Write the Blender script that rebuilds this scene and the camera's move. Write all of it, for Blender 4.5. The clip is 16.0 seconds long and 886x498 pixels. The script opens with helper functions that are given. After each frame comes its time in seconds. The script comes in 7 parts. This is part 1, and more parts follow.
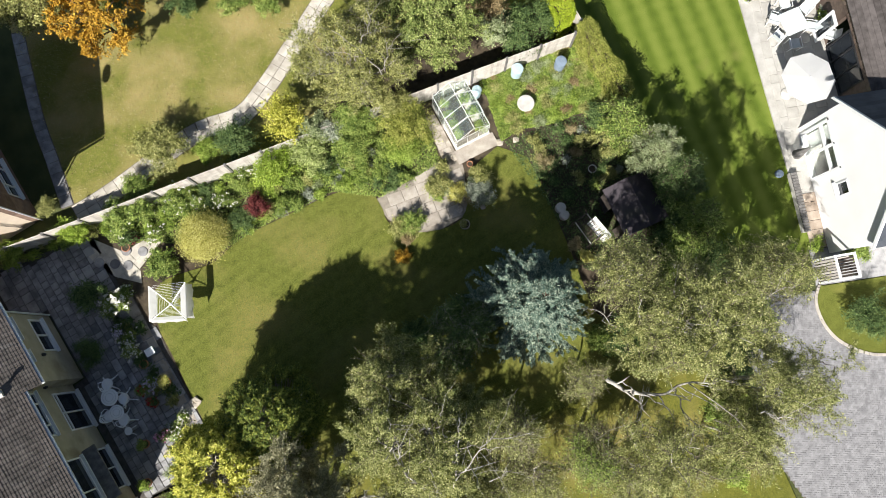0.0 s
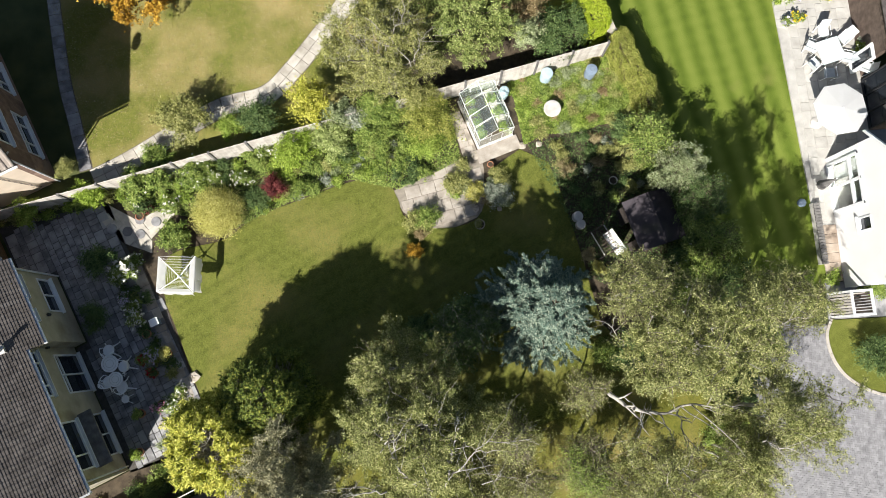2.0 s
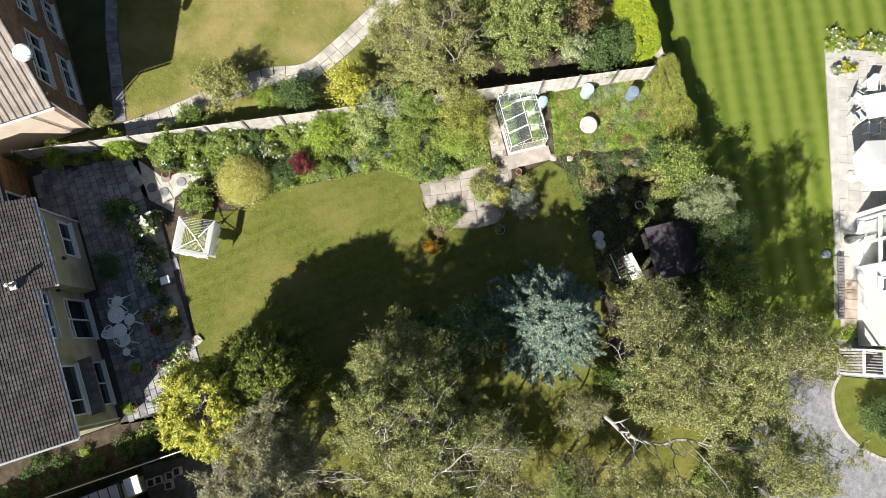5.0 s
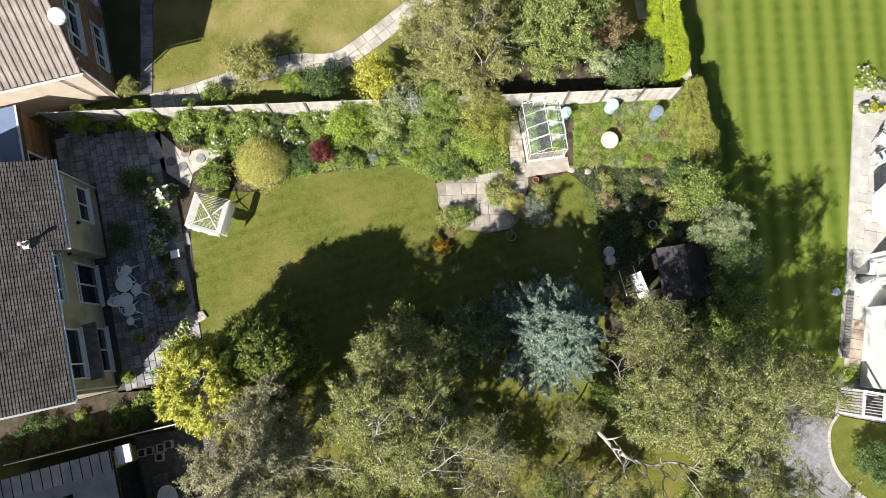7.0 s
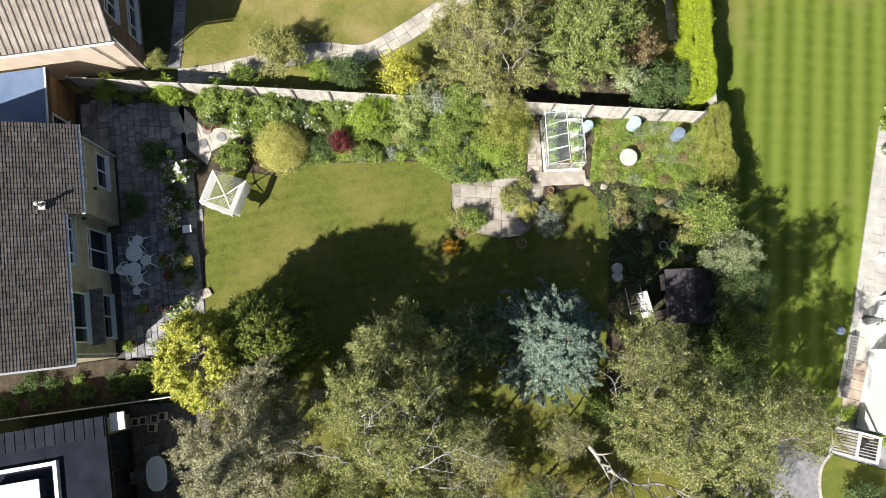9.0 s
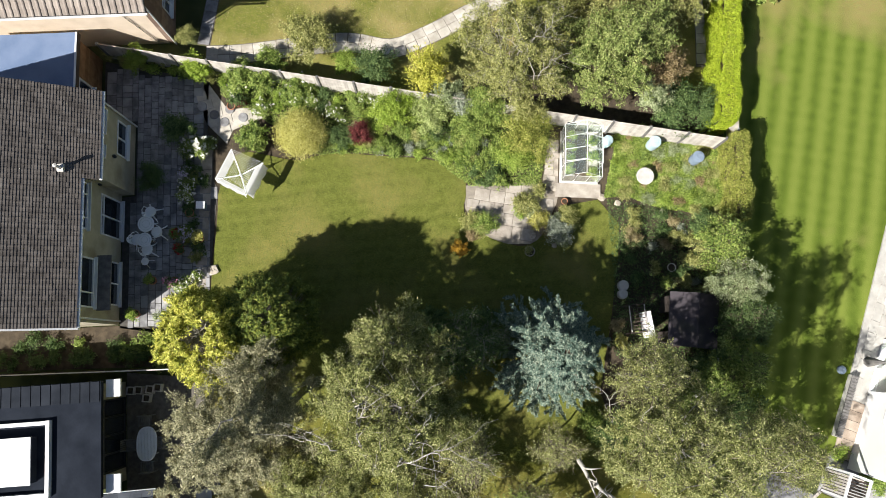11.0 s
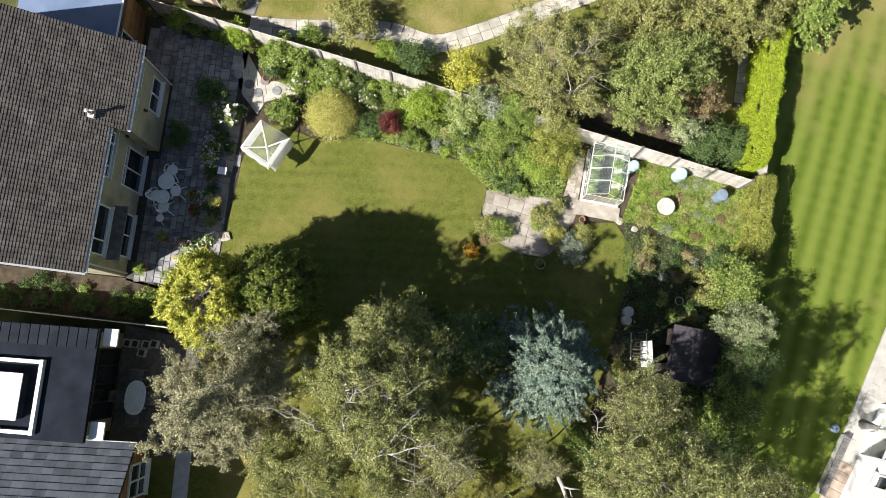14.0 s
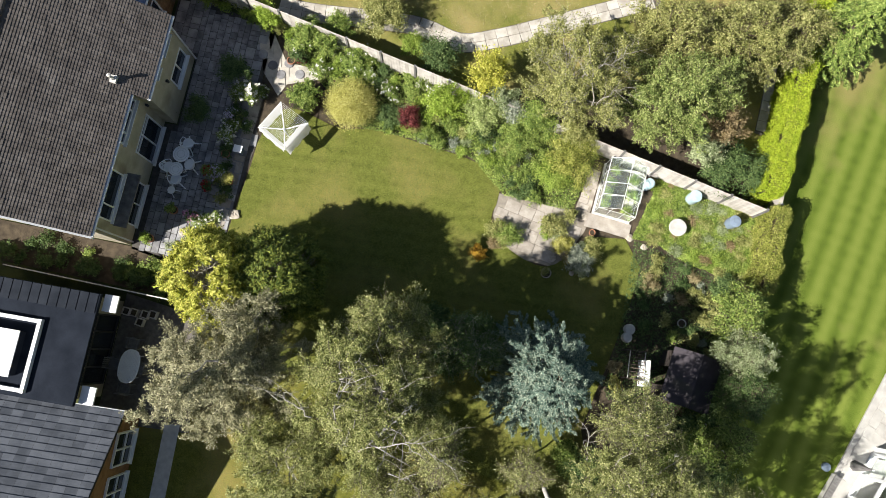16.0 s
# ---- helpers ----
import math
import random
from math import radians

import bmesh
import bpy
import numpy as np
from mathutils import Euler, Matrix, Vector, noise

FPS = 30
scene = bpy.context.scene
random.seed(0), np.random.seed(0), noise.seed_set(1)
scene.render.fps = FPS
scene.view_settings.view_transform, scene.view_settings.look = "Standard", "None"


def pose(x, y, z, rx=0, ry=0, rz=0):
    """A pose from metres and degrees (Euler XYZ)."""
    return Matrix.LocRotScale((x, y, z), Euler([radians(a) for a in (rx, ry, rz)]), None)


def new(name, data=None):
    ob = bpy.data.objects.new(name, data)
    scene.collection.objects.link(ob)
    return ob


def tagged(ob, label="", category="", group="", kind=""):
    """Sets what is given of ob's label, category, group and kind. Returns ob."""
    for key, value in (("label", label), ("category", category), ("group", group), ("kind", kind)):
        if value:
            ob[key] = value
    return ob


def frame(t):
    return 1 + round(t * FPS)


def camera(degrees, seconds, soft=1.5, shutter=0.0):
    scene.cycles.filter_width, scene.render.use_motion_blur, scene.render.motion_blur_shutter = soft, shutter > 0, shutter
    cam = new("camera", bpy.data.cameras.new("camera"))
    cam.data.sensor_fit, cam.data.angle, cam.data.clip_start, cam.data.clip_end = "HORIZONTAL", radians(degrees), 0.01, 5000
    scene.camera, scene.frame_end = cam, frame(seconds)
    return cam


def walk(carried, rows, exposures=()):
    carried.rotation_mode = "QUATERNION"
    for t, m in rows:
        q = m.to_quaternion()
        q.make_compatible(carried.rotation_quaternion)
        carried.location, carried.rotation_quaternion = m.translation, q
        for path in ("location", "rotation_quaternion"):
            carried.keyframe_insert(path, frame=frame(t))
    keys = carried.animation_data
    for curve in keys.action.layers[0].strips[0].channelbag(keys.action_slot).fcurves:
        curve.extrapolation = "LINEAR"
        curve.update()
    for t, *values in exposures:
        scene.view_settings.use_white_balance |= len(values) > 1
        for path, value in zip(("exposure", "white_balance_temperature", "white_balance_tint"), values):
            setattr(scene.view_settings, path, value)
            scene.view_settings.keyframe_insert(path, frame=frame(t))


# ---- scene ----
cam = camera(65.73, 16.0, 0.5)
PATH = [
    (0.0, pose(0.404, 0.162, 33.204, 7.98, -0.08, -26.40)),
    (0.5, pose(0.348, 0.164, 33.133, 7.96, -0.09, -25.06)),
    (1.0, pose(0.297, 0.164, 33.074, 7.95, -0.09, -23.72)),
    (1.5, pose(0.252, 0.162, 33.024, 7.95, -0.09, -22.37)),
    (2.0, pose(0.211, 0.159, 32.984, 7.95, -0.09, -21.02)),
    (2.5, pose(0.175, 0.154, 32.953, 7.95, -0.09, -19.66)),
    (3.0, pose(0.143, 0.147, 32.930, 7.96, -0.08, -18.30)),
    (3.5, pose(0.115, 0.139, 32.915, 7.98, -0.08, -16.93)),
    (4.0, pose(0.091, 0.129, 32.906, 7.99, -0.08, -15.56)),
    (4.5, pose(0.071, 0.117, 32.904, 8.01, -0.07, -14.18)),
    (5.0, pose(0.054, 0.105, 32.907, 8.03, -0.07, -12.80)),
    (5.5, pose(0.039, 0.090, 32.915, 8.06, -0.07, -11.42)),
    (6.0, pose(0.027, 0.075, 32.926, 8.09, -0.07, -10.03)),
    (6.5, pose(0.018, 0.058, 32.941, 8.12, -0.07, -8.64)),
    (7.0, pose(0.010, 0.040, 32.959, 8.15, -0.08, -7.25)),
    (7.5, pose(0.005, 0.020, 32.979, 8.18, -0.08, -5.86)),
    (8.0, pose(0.000, -0.000, 33.000, 8.21, -0.10, -4.46)),
    (8.5, pose(-0.003, -0.022, 33.021, 8.25, -0.11, -3.06)),
    (9.0, pose(-0.005, -0.045, 33.043, 8.28, -0.13, -1.66)),
    (9.5, pose(-0.007, -0.068, 33.064, 8.32, -0.15, -0.26)),
    (10.0, pose(-0.008, -0.093, 33.083, 8.35, -0.18, 1.14)),
    (10.5, pose(-0.009, -0.119, 33.100, 8.39, -0.21, 2.55)),
    (11.0, pose(-0.011, -0.146, 33.114, 8.42, -0.25, 3.95)),
    (11.5, pose(-0.013, -0.173, 33.124, 8.46, -0.30, 5.35)),
    (12.0, pose(-0.016, -0.202, 33.131, 8.49, -0.35, 6.76)),
    (12.5, pose(-0.020, -0.231, 33.132, 8.52, -0.41, 8.16)),
    (13.0, pose(-0.025, -0.261, 33.128, 8.54, -0.47, 9.57)),
    (13.5, pose(-0.032, -0.291, 33.117, 8.57, -0.55, 10.97)),
    (14.0, pose(-0.041, -0.323, 33.100, 8.59, -0.63, 12.37)),
    (14.5, pose(-0.053, -0.354, 33.075, 8.61, -0.72, 13.77)),
    (15.0, pose(-0.066, -0.387, 33.041, 8.63, -0.82, 15.17)),
    (15.5, pose(-0.083, -0.420, 32.998, 8.64, -0.93, 16.57)),
    (16.0, pose(-0.103, -0.453, 32.946, 8.65, -1.05, 17.97)),
]
walk(cam, PATH, exposures=[(0.0, 0.93), (16.0, 0.96)])

# ---- light: clear sky, sun from the south-west ----
SUN_WAY = Vector((0.83, 0.71, -1.0)).normalized()
world = bpy.data.worlds.new("sky")
scene.world = world
world.use_nodes = True
sky = world.node_tree.nodes.new("ShaderNodeTexSky")
sky.sky_type, sky.sun_disc = "NISHITA", False
sky.sun_elevation, sky.sun_rotation = radians(42.5), radians(229.5)
back = world.node_tree.nodes["Background"]
back.inputs["Strength"].default_value = 0.041
world.node_tree.links.new(sky.outputs[0], back.inputs["Color"])
sun = new("sun", bpy.data.lights.new("sun", "SUN"))
sun.data.energy, sun.data.angle, sun.data.color = 4.6, radians(0.55), (1.0, 0.96, 0.90)
sun.rotation_euler = SUN_WAY.to_track_quat("-Z", "Y").to_euler()
sun.location = (-30, -28, 40)

rng = np.random.default_rng(7)


# ---- materials ----
def nodes_of(name):
    m = bpy.data.materials.new(name)
    m.use_nodes = True
    return m, m.node_tree.nodes, m.node_tree.links


def ramp(nodes, stops):
    r = nodes.new("ShaderNodeValToRGB")
    els = r.color_ramp.elements
    while len(els) < len(stops):
        els.new(0.5)
    for e, (pos, col) in zip(els, stops):
        e.position, e.color = pos, (*col, 1)
    return r


def surface(name, dark, light, scale=6.0, fine=60.0, rough=0.85, bump=0.3, metal=0.0, stain=None, stain_at=0.6, island=0.0, depth=0.01, spec=0.4):
    """Two scales of colour noise, an optional third stain colour, fine relief; island: spread from piece to piece."""
    m, n, l = nodes_of(name)
    b = n["Principled BSDF"]
    geo = n.new("ShaderNodeNewGeometry")
    big, small = n.new("ShaderNodeTexNoise"), n.new("ShaderNodeTexNoise")
    big.inputs["Scale"].default_value, big.inputs["Detail"].default_value = scale, 6
    small.inputs["Scale"].default_value, small.inputs["Detail"].default_value = fine, 4
    for t in (big, small):
        l.new(geo.outputs["Position"], t.inputs["Vector"])
    add = n.new("ShaderNodeMath")
    add.operation = "MULTIPLY_ADD"
    l.new(small.outputs["Fac"], add.inputs[0])
    add.inputs[1].default_value = 0.5
    l.new(big.outputs["Fac"], add.inputs[2])
    fac = add
    if island:
        info = n.new("ShaderNodeObjectInfo")
        isl = n.new("ShaderNodeMath")
        isl.operation = "MULTIPLY_ADD"
        both = n.new("ShaderNodeMath")
        both.operation = "ADD"
        l.new(info.outputs["Random"], both.inputs[0])
        l.new(geo.outputs["Random Per Island"], both.inputs[1])
        frac = n.new("ShaderNodeMath")
        frac.operation = "FRACT"
        l.new(both.outputs[0], frac.inputs[0])
        l.new(frac.outputs[0], isl.inputs[0])
        isl.inputs[1].default_value = island
        l.new(add.outputs[0], isl.inputs[2])
        off = n.new("ShaderNodeMath")
        off.operation = "SUBTRACT"
        l.new(isl.outputs[0], off.inputs[0])
        off.inputs[1].default_value = island / 2
        fac = off
    r = ramp(n, [(0.5, dark), (1.0, light)])
    l.new(fac.outputs[0], r.inputs[0])
    col = r.outputs[0]
    if stain:
        st = n.new("ShaderNodeTexNoise")
        st.inputs["Scale"].default_value, st.inputs["Detail"].default_value = scale * 0.45, 8
        l.new(geo.outputs["Position"], st.inputs["Vector"])
        sr = ramp(n, [(stain_at - 0.08, (0, 0, 0)), (stain_at + 0.12, (1, 1, 1))])
        l.new(st.outputs["Fac"], sr.inputs[0])
        mix = n.new("ShaderNodeMix")
        mix.data_type = "RGBA"
        l.new(sr.outputs[0], mix.inputs["Factor"])
        l.new(col, mix.inputs["A"])
        mix.inputs["B"].default_value = (*stain, 1)
        col = mix.outputs["Result"]
    l.new(col, b.inputs["Base Color"])
    b.inputs["Roughness"].default_value, b.inputs["Metallic"].default_value = rough, metal
    b.inputs["Specular IOR Level"].default_value = spec
    if bump:
        bp = n.new("ShaderNodeBump")
        bp.inputs["Strength"].default_value, bp.inputs["Distance"].default_value = bump, depth
        l.new(small.outputs["Fac"], bp.inputs["Height"])
        l.new(bp.outputs[0], b.inputs["Normal"])
    return m


def foliage(name, dark, mid, light, through_light=0.18, rough=0.6):
    """Leaves that differ one from the next, lit from both sides."""
    m, n, l = nodes_of(name)
    b = n["Principled BSDF"]
    geo = n.new("ShaderNodeNewGeometry")
    big = n.new("ShaderNodeTexNoise")
    big.inputs["Scale"].default_value, big.inputs["Detail"].default_value = 2.4, 4
    l.new(geo.outputs["Position"], big.inputs["Vector"])
    add = n.new("ShaderNodeMath")
    add.operation = "MULTIPLY_ADD"
    l.new(big.outputs["Fac"], add.inputs[0])
    add.inputs[1].default_value = 0.9
    half = n.new("ShaderNodeMath")
    half.operation = "MULTIPLY_ADD"
    l.new(geo.outputs["Random Per Island"], half.inputs[0])
    half.inputs[1].default_value, half.inputs[2].default_value = 0.75, -0.33
    l.new(half.outputs[0], add.inputs[2])
    r = ramp(n, [(0.1, dark), (0.5, mid), (0.9, light)])
    l.new(add.outputs[0], r.inputs[0])
    l.new(r.outputs[0], b.inputs["Base Color"])
    b.inputs["Roughness"].default_value = rough
    b.inputs["Specular IOR Level"].default_value = 0.2
    tr = n.new("ShaderNodeBsdfTranslucent")
    l.new(r.outputs[0], tr.inputs["Color"])
    mix = n.new("ShaderNodeMixShader")
    mix.inputs[0].default_value = through_light
    l.new(b.outputs[0], mix.inputs[1])
    l.new(tr.outputs[0], mix.inputs[2])
    l.new(mix.outputs[0], n["Material Output"].inputs["Surface"])
    return m


def lawn_material(name, dark, mid, light, dry, dry_at=0.62, stripe=0.0, wave=1.0, turn=0.0, cross=0.0, parched=None):
    """Mown grass: blades, patches, dry spots and, if asked for, mower stripes."""
    m, n, l = nodes_of(name)
    b = n["Principled BSDF"]
    geo = n.new("ShaderNodeNewGeometry")
    tex = []
    for sc, det in ((0.35, 5), (3.0, 8), (22.0, 8)):
        t = n.new("ShaderNodeTexNoise")
        t.inputs["Scale"].default_value, t.inputs["Detail"].default_value = sc, det
        l.new(geo.outputs["Position"], t.inputs["Vector"])
        tex.append(t)
    s1, s2 = n.new("ShaderNodeMath"), n.new("ShaderNodeMath")
    s1.operation = s2.operation = "MULTIPLY_ADD"
    s0 = n.new("ShaderNodeMath")
    s0.operation = "MULTIPLY_ADD"
    l.new(tex[1].outputs["Fac"], s0.inputs[0])
    s0.inputs[1].default_value, s0.inputs[2].default_value = 0.3, 0.4
    l.new(tex[2].outputs["Fac"], s1.inputs[0])
    s1.inputs[1].default_value = 0.85
    l.new(s0.outputs[0], s1.inputs[2])
    fac = s1
    if stripe:
        mp = n.new("ShaderNodeMapping")
        mp.inputs["Rotation"].default_value = (0, 0, turn)
        l.new(geo.outputs["Position"], mp.inputs["Vector"])
        wv = n.new("ShaderNodeTexWave")
        wv.bands_direction = "X"
        wv.inputs["Scale"].default_value, wv.inputs["Distortion"].default_value = wave, 0.0
        wv.inputs["Detail Scale"].default_value = 1.2
        l.new(mp.outputs[0], wv.inputs["Vector"])
        l.new(wv.outputs["Fac"], s2.inputs[0])
        s2.inputs[1].default_value = stripe
        l.new(s1.outputs[0], s2.inputs[2])
        fac = s2
        if cross:
            w2, s3 = n.new("ShaderNodeTexWave"), n.new("ShaderNodeMath")
            w2.bands_direction, s3.operation = "Y", "MULTIPLY_ADD"
            w2.inputs["Scale"].default_value, w2.inputs["Distortion"].default_value = wave * 1.3, 0.5
            l.new(mp.outputs[0], w2.inputs["Vector"])
            l.new(w2.outputs["Fac"], s3.inputs[0])
            s3.inputs[1].default_value = cross
            l.new(s2.outputs[0], s3.inputs[2])
            fac = s3
    r = ramp(n, [(0.55, dark), (0.95, mid), (1.4 if not stripe else 1.0, light)])
    mul = n.new("ShaderNodeMath")
    mul.operation = "MULTIPLY"
    mul.inputs[1].default_value = 0.64
    l.new(fac.outputs[0], mul.inputs[0])
    r.color_ramp.elements[0].position = 0.5
    r.color_ramp.elements[1].position = 0.68
    r.color_ramp.elements[2].position = 0.9
    l.new(mul.outputs[0], r.inputs[0])
    dr = ramp(n, [(dry_at - 0.14, (0, 0, 0)), (dry_at + 0.16, (1, 1, 1))])
    l.new(tex[0].outputs["Fac"], dr.inputs[0])
    if parched:
        sep, far, plus = n.new("ShaderNodeSeparateXYZ"), n.new("ShaderNodeMapRange"), n.new("ShaderNodeMath")
        l.new(geo.outputs["Position"], sep.inputs[0])
        l.new(sep.outputs["Y"], far.inputs["Value"])
        far.inputs["From Min"].default_value, far.inputs["From Max"].default_value = parched
        far.inputs["To Max"].default_value = 0.3
        plus.operation = "ADD"
        l.new(tex[0].outputs["Fac"], plus.inputs[0])
        l.new(far.outputs[0], plus.inputs[1])
        l.new(plus.outputs[0], dr.inputs[0])
    mix = n.new("ShaderNodeMix")
    mix.data_type = "RGBA"
    l.new(dr.outputs[0], mix.inputs["Factor"])
    l.new(r.outputs[0], mix.inputs["A"])
    dm = n.new("ShaderNodeMix")
    dm.data_type = "RGBA"
    dm.blend_type = "MULTIPLY"
    dm.inputs["Factor"].default_value = 0.6
    dm.inputs["A"].default_value = (*dry, 1)
    l.new(tex[2].outputs["Color"], dm.inputs["B"])
    l.new(dm.outputs["Result"], mix.inputs["B"])
    l.new(mix.outputs["Result"], b.inputs["Base Color"])
    b.inputs["Roughness"].default_value, b.inputs["Specular IOR Level"].default_value = 0.95, 0.15
    bp = n.new("ShaderNodeBump")
    bp.inputs["Strength"].default_value, bp.inputs["Distance"].default_value = 0.5, 0.03
    l.new(tex[2].outputs["Fac"], bp.inputs["Height"])
    l.new(bp.outputs[0], b.inputs["Normal"])
    return m


def glass_material(name, tint=(0.9, 0.96, 0.95), dirt=0.0):
    """Clear glass, with a thin uneven film of dirt where wanted."""
    m, n, l = nodes_of(name)
    g = n["Principled BSDF"]
    g.inputs["Base Color"].default_value = (*tint, 1)
    g.inputs["Roughness"].default_value, g.inputs["IOR"].default_value = 0.03, 1.45
    g.inputs["Transmission Weight"].default_value = 1.0
    if dirt:
        film, mix, noise, rng_node = n.new("ShaderNodeBsdfDiffuse"), n.new("ShaderNodeMixShader"), n.new("ShaderNodeTexNoise"), n.new("ShaderNodeMapRange")
        film.inputs["Color"].default_value = (0.45, 0.52, 0.48, 1)
        noise.inputs["Scale"].default_value, noise.inputs["Detail"].default_value = 2.5, 5
        rng_node.inputs["To Min"].default_value, rng_node.inputs["To Max"].default_value = dirt * 0.4, dirt * 1.7
        l.new(noise.outputs[0], rng_node.inputs["Value"])
        l.new(rng_node.outputs[0], mix.inputs[0])
        l.new(g.outputs[0], mix.inputs[1])
        l.new(film.outputs[0], mix.inputs[2])
        l.new(mix.outputs[0], n["Material Output"].inputs["Surface"])
    return m


SOIL = surface("soil", (0.035, 0.026, 0.017), (0.11, 0.085, 0.055), 3, 40, 0.95, 0.8, depth=0.04)
GROUND = surface("rough grass", (0.03, 0.045, 0.012), (0.10, 0.11, 0.035), 0.8, 30, 0.95, 0.7, depth=0.05)
LAWN = lawn_material("garden lawn", (0.055, 0.072, 0.013), (0.142, 0.156, 0.031), (0.243, 0.245, 0.066), (0.31, 0.275, 0.085), 0.61, 0.05, 0.5, radians(80))
LAWN_MOSSY = lawn_material("mossy olive lawn", (0.058, 0.068, 0.011), (0.155, 0.155, 0.028), (0.26, 0.245, 0.06), (0.36, 0.3, 0.1), 0.6)
LAWN_DRY = lawn_material("dry lawn", (0.08, 0.10, 0.018), (0.185, 0.19, 0.042), (0.30, 0.28, 0.08), (0.5, 0.4, 0.17), 0.56)
LAWN_STRIPED = lawn_material("striped lawn", (0.044, 0.072, 0.008), (0.1, 0.142, 0.018), (0.165, 0.205, 0.037), (0.33, 0.29, 0.10), 0.76, 0.36, 0.31, radians(7), 0.05, (14.5, 19.5))
SLAB = surface("weathered paving slab", (0.165, 0.163, 0.168), (0.39, 0.386, 0.39), 2.5, 45, 0.9, 0.35, stain=(0.12, 0.118, 0.12), stain_at=0.62, island=0.4)
SLAB_PALE = surface("pale sandstone slab", (0.36, 0.33, 0.28), (0.60, 0.56, 0.49), 2.5, 45, 0.9, 0.25, stain=(0.3, 0.27, 0.22), stain_at=0.64, island=0.3)
SLAB_TAN = surface("tan stone slab", (0.27, 0.235, 0.195), (0.47, 0.425, 0.37), 2.5, 45, 0.9, 0.35, stain=(0.24, 0.205, 0.165), stain_at=0.62, island=0.3)
SLAB_WHITE = surface("bleached terrace slab", (0.35, 0.335, 0.305), (0.5, 0.485, 0.45), 2.0, 40, 0.85, 0.2, island=0.25)
BLOCK = surface("grey paving block", (0.19, 0.187, 0.192), (0.32, 0.315, 0.32), 3, 50, 0.9, 0.3, island=0.25)
KERB = surface("buff kerb brick", (0.4, 0.36, 0.31), (0.52, 0.48, 0.43), 4, 40, 0.9, 0.3, island=0.12)
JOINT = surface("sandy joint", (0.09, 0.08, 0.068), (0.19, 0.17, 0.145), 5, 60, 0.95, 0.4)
RENDER_BUFF = surface("buff pebbledash", (0.37, 0.335, 0.245), (0.53, 0.485, 0.37), 1.6, 70, 0.95, 0.6, stain=(0.27, 0.23, 0.16), stain_at=0.6)
RENDER_CREAM = surface("cream render", (0.66, 0.55, 0.43), (0.8, 0.68, 0.55), 1.5, 50, 0.9, 0.2)
RENDER_WHITE = surface("white render", (0.78, 0.78, 0.77), (0.86, 0.86, 0.85), 0.8, 50, 0.85, 0.15)
BRICK = surface("brown brick", (0.17, 0.11, 0.085), (0.34, 0.235, 0.18), 3, 40, 0.92, 0.5, island=0.4)
TILE = surface("brown concrete roof tile", (0.058, 0.050, 0.045), (0.142, 0.125, 0.112), 2.0, 40, 0.9, 0.4, stain=(0.2, 0.185, 0.17), stain_at=0.72, island=0.12)
TILE_PALE = surface("weathered roof tile", (0.2, 0.168, 0.145), (0.34, 0.295, 0.255), 2.0, 40, 0.9, 0.4, island=0.15)
TILE_SLATE = surface("grey slate tile", (0.04, 0.047, 0.06), (0.095, 0.105, 0.125), 2.0, 40, 0.6, 0.3, island=0.4)
MORTAR = surface("roof underlay", (0.03, 0.026, 0.022), (0.06, 0.052, 0.045), 4, 40, 0.95, 0.2)
# dark felt, made darker and bluer in place of shade on the roof
FELT = surface("dark roof felt", (0.008, 0.011, 0.017), (0.021, 0.026, 0.037), 1.2, 50, 0.9, 0.2, spec=0.1)
FELT_SHED = surface("worn brown-grey felt", (0.03, 0.026, 0.031), (0.068, 0.058, 0.066), 1.5, 50, 0.9, 0.3, stain=(0.06, 0.06, 0.04), stain_at=0.6)
FROSTED = surface("frosted glass top", (0.5, 0.57, 0.57), (0.6, 0.66, 0.66), 2, 30, 0.2, 0.02)
FELT_BLUE = surface("blue-grey flat roof", (0.11, 0.165, 0.28), (0.19, 0.25, 0.38), 0.9, 40, 0.55, 0.1, stain=(0.1, 0.13, 0.2), stain_at=0.66)
UPVC = surface("white plastic frame", (0.72, 0.73, 0.74), (0.82, 0.83, 0.84), 3, 40, 0.4, 0.05)
WHITE = surface("white painted metal", (0.88, 0.89, 0.9), (0.94, 0.94, 0.94), 5, 60, 0.45, 0.1)
FENCE_PALE = surface("silvered fence board", (0.42, 0.38, 0.34), (0.68, 0.64, 0.59), 3, 50, 0.9, 0.4, island=0.3)
FENCE_DARK = surface("dark stained fence", (0.035, 0.028, 0.024), (0.09, 0.07, 0.06), 4, 50, 0.85, 0.4, island=0.4)
CONCRETE = surface("pale concrete", (0.42, 0.40, 0.37), (0.6, 0.58, 0.54), 4, 50, 0.9, 0.3)
TIMBER = surface("orange cedar cladding", (0.2, 0.10, 0.04), (0.34, 0.19, 0.09), 4, 50, 0.7, 0.3, island=0.4)
TIMBER_BROWN = surface("dark brown timber cladding", (0.065, 0.047, 0.037), (0.15, 0.11, 0.088), 4, 50, 0.75, 0.3, island=0.4)
TIMBER_GREY = surface("weathered grey timber", (0.1, 0.095, 0.09), (0.24, 0.23, 0.22), 4, 50, 0.9, 0.4)
BLACK = surface("black metal", (0.015, 0.015, 0.017), (0.035, 0.035, 0.038), 6, 60, 0.5, 0.1)
TERRACOTTA = surface("terracotta", (0.33, 0.13, 0.07), (0.52, 0.26, 0.15), 8, 60, 0.85, 0.2)
PLASTIC_BLUE = surface("pale blue plastic", (0.33, 0.45, 0.5), (0.46, 0.58, 0.62), 5, 40, 0.5, 0.05)
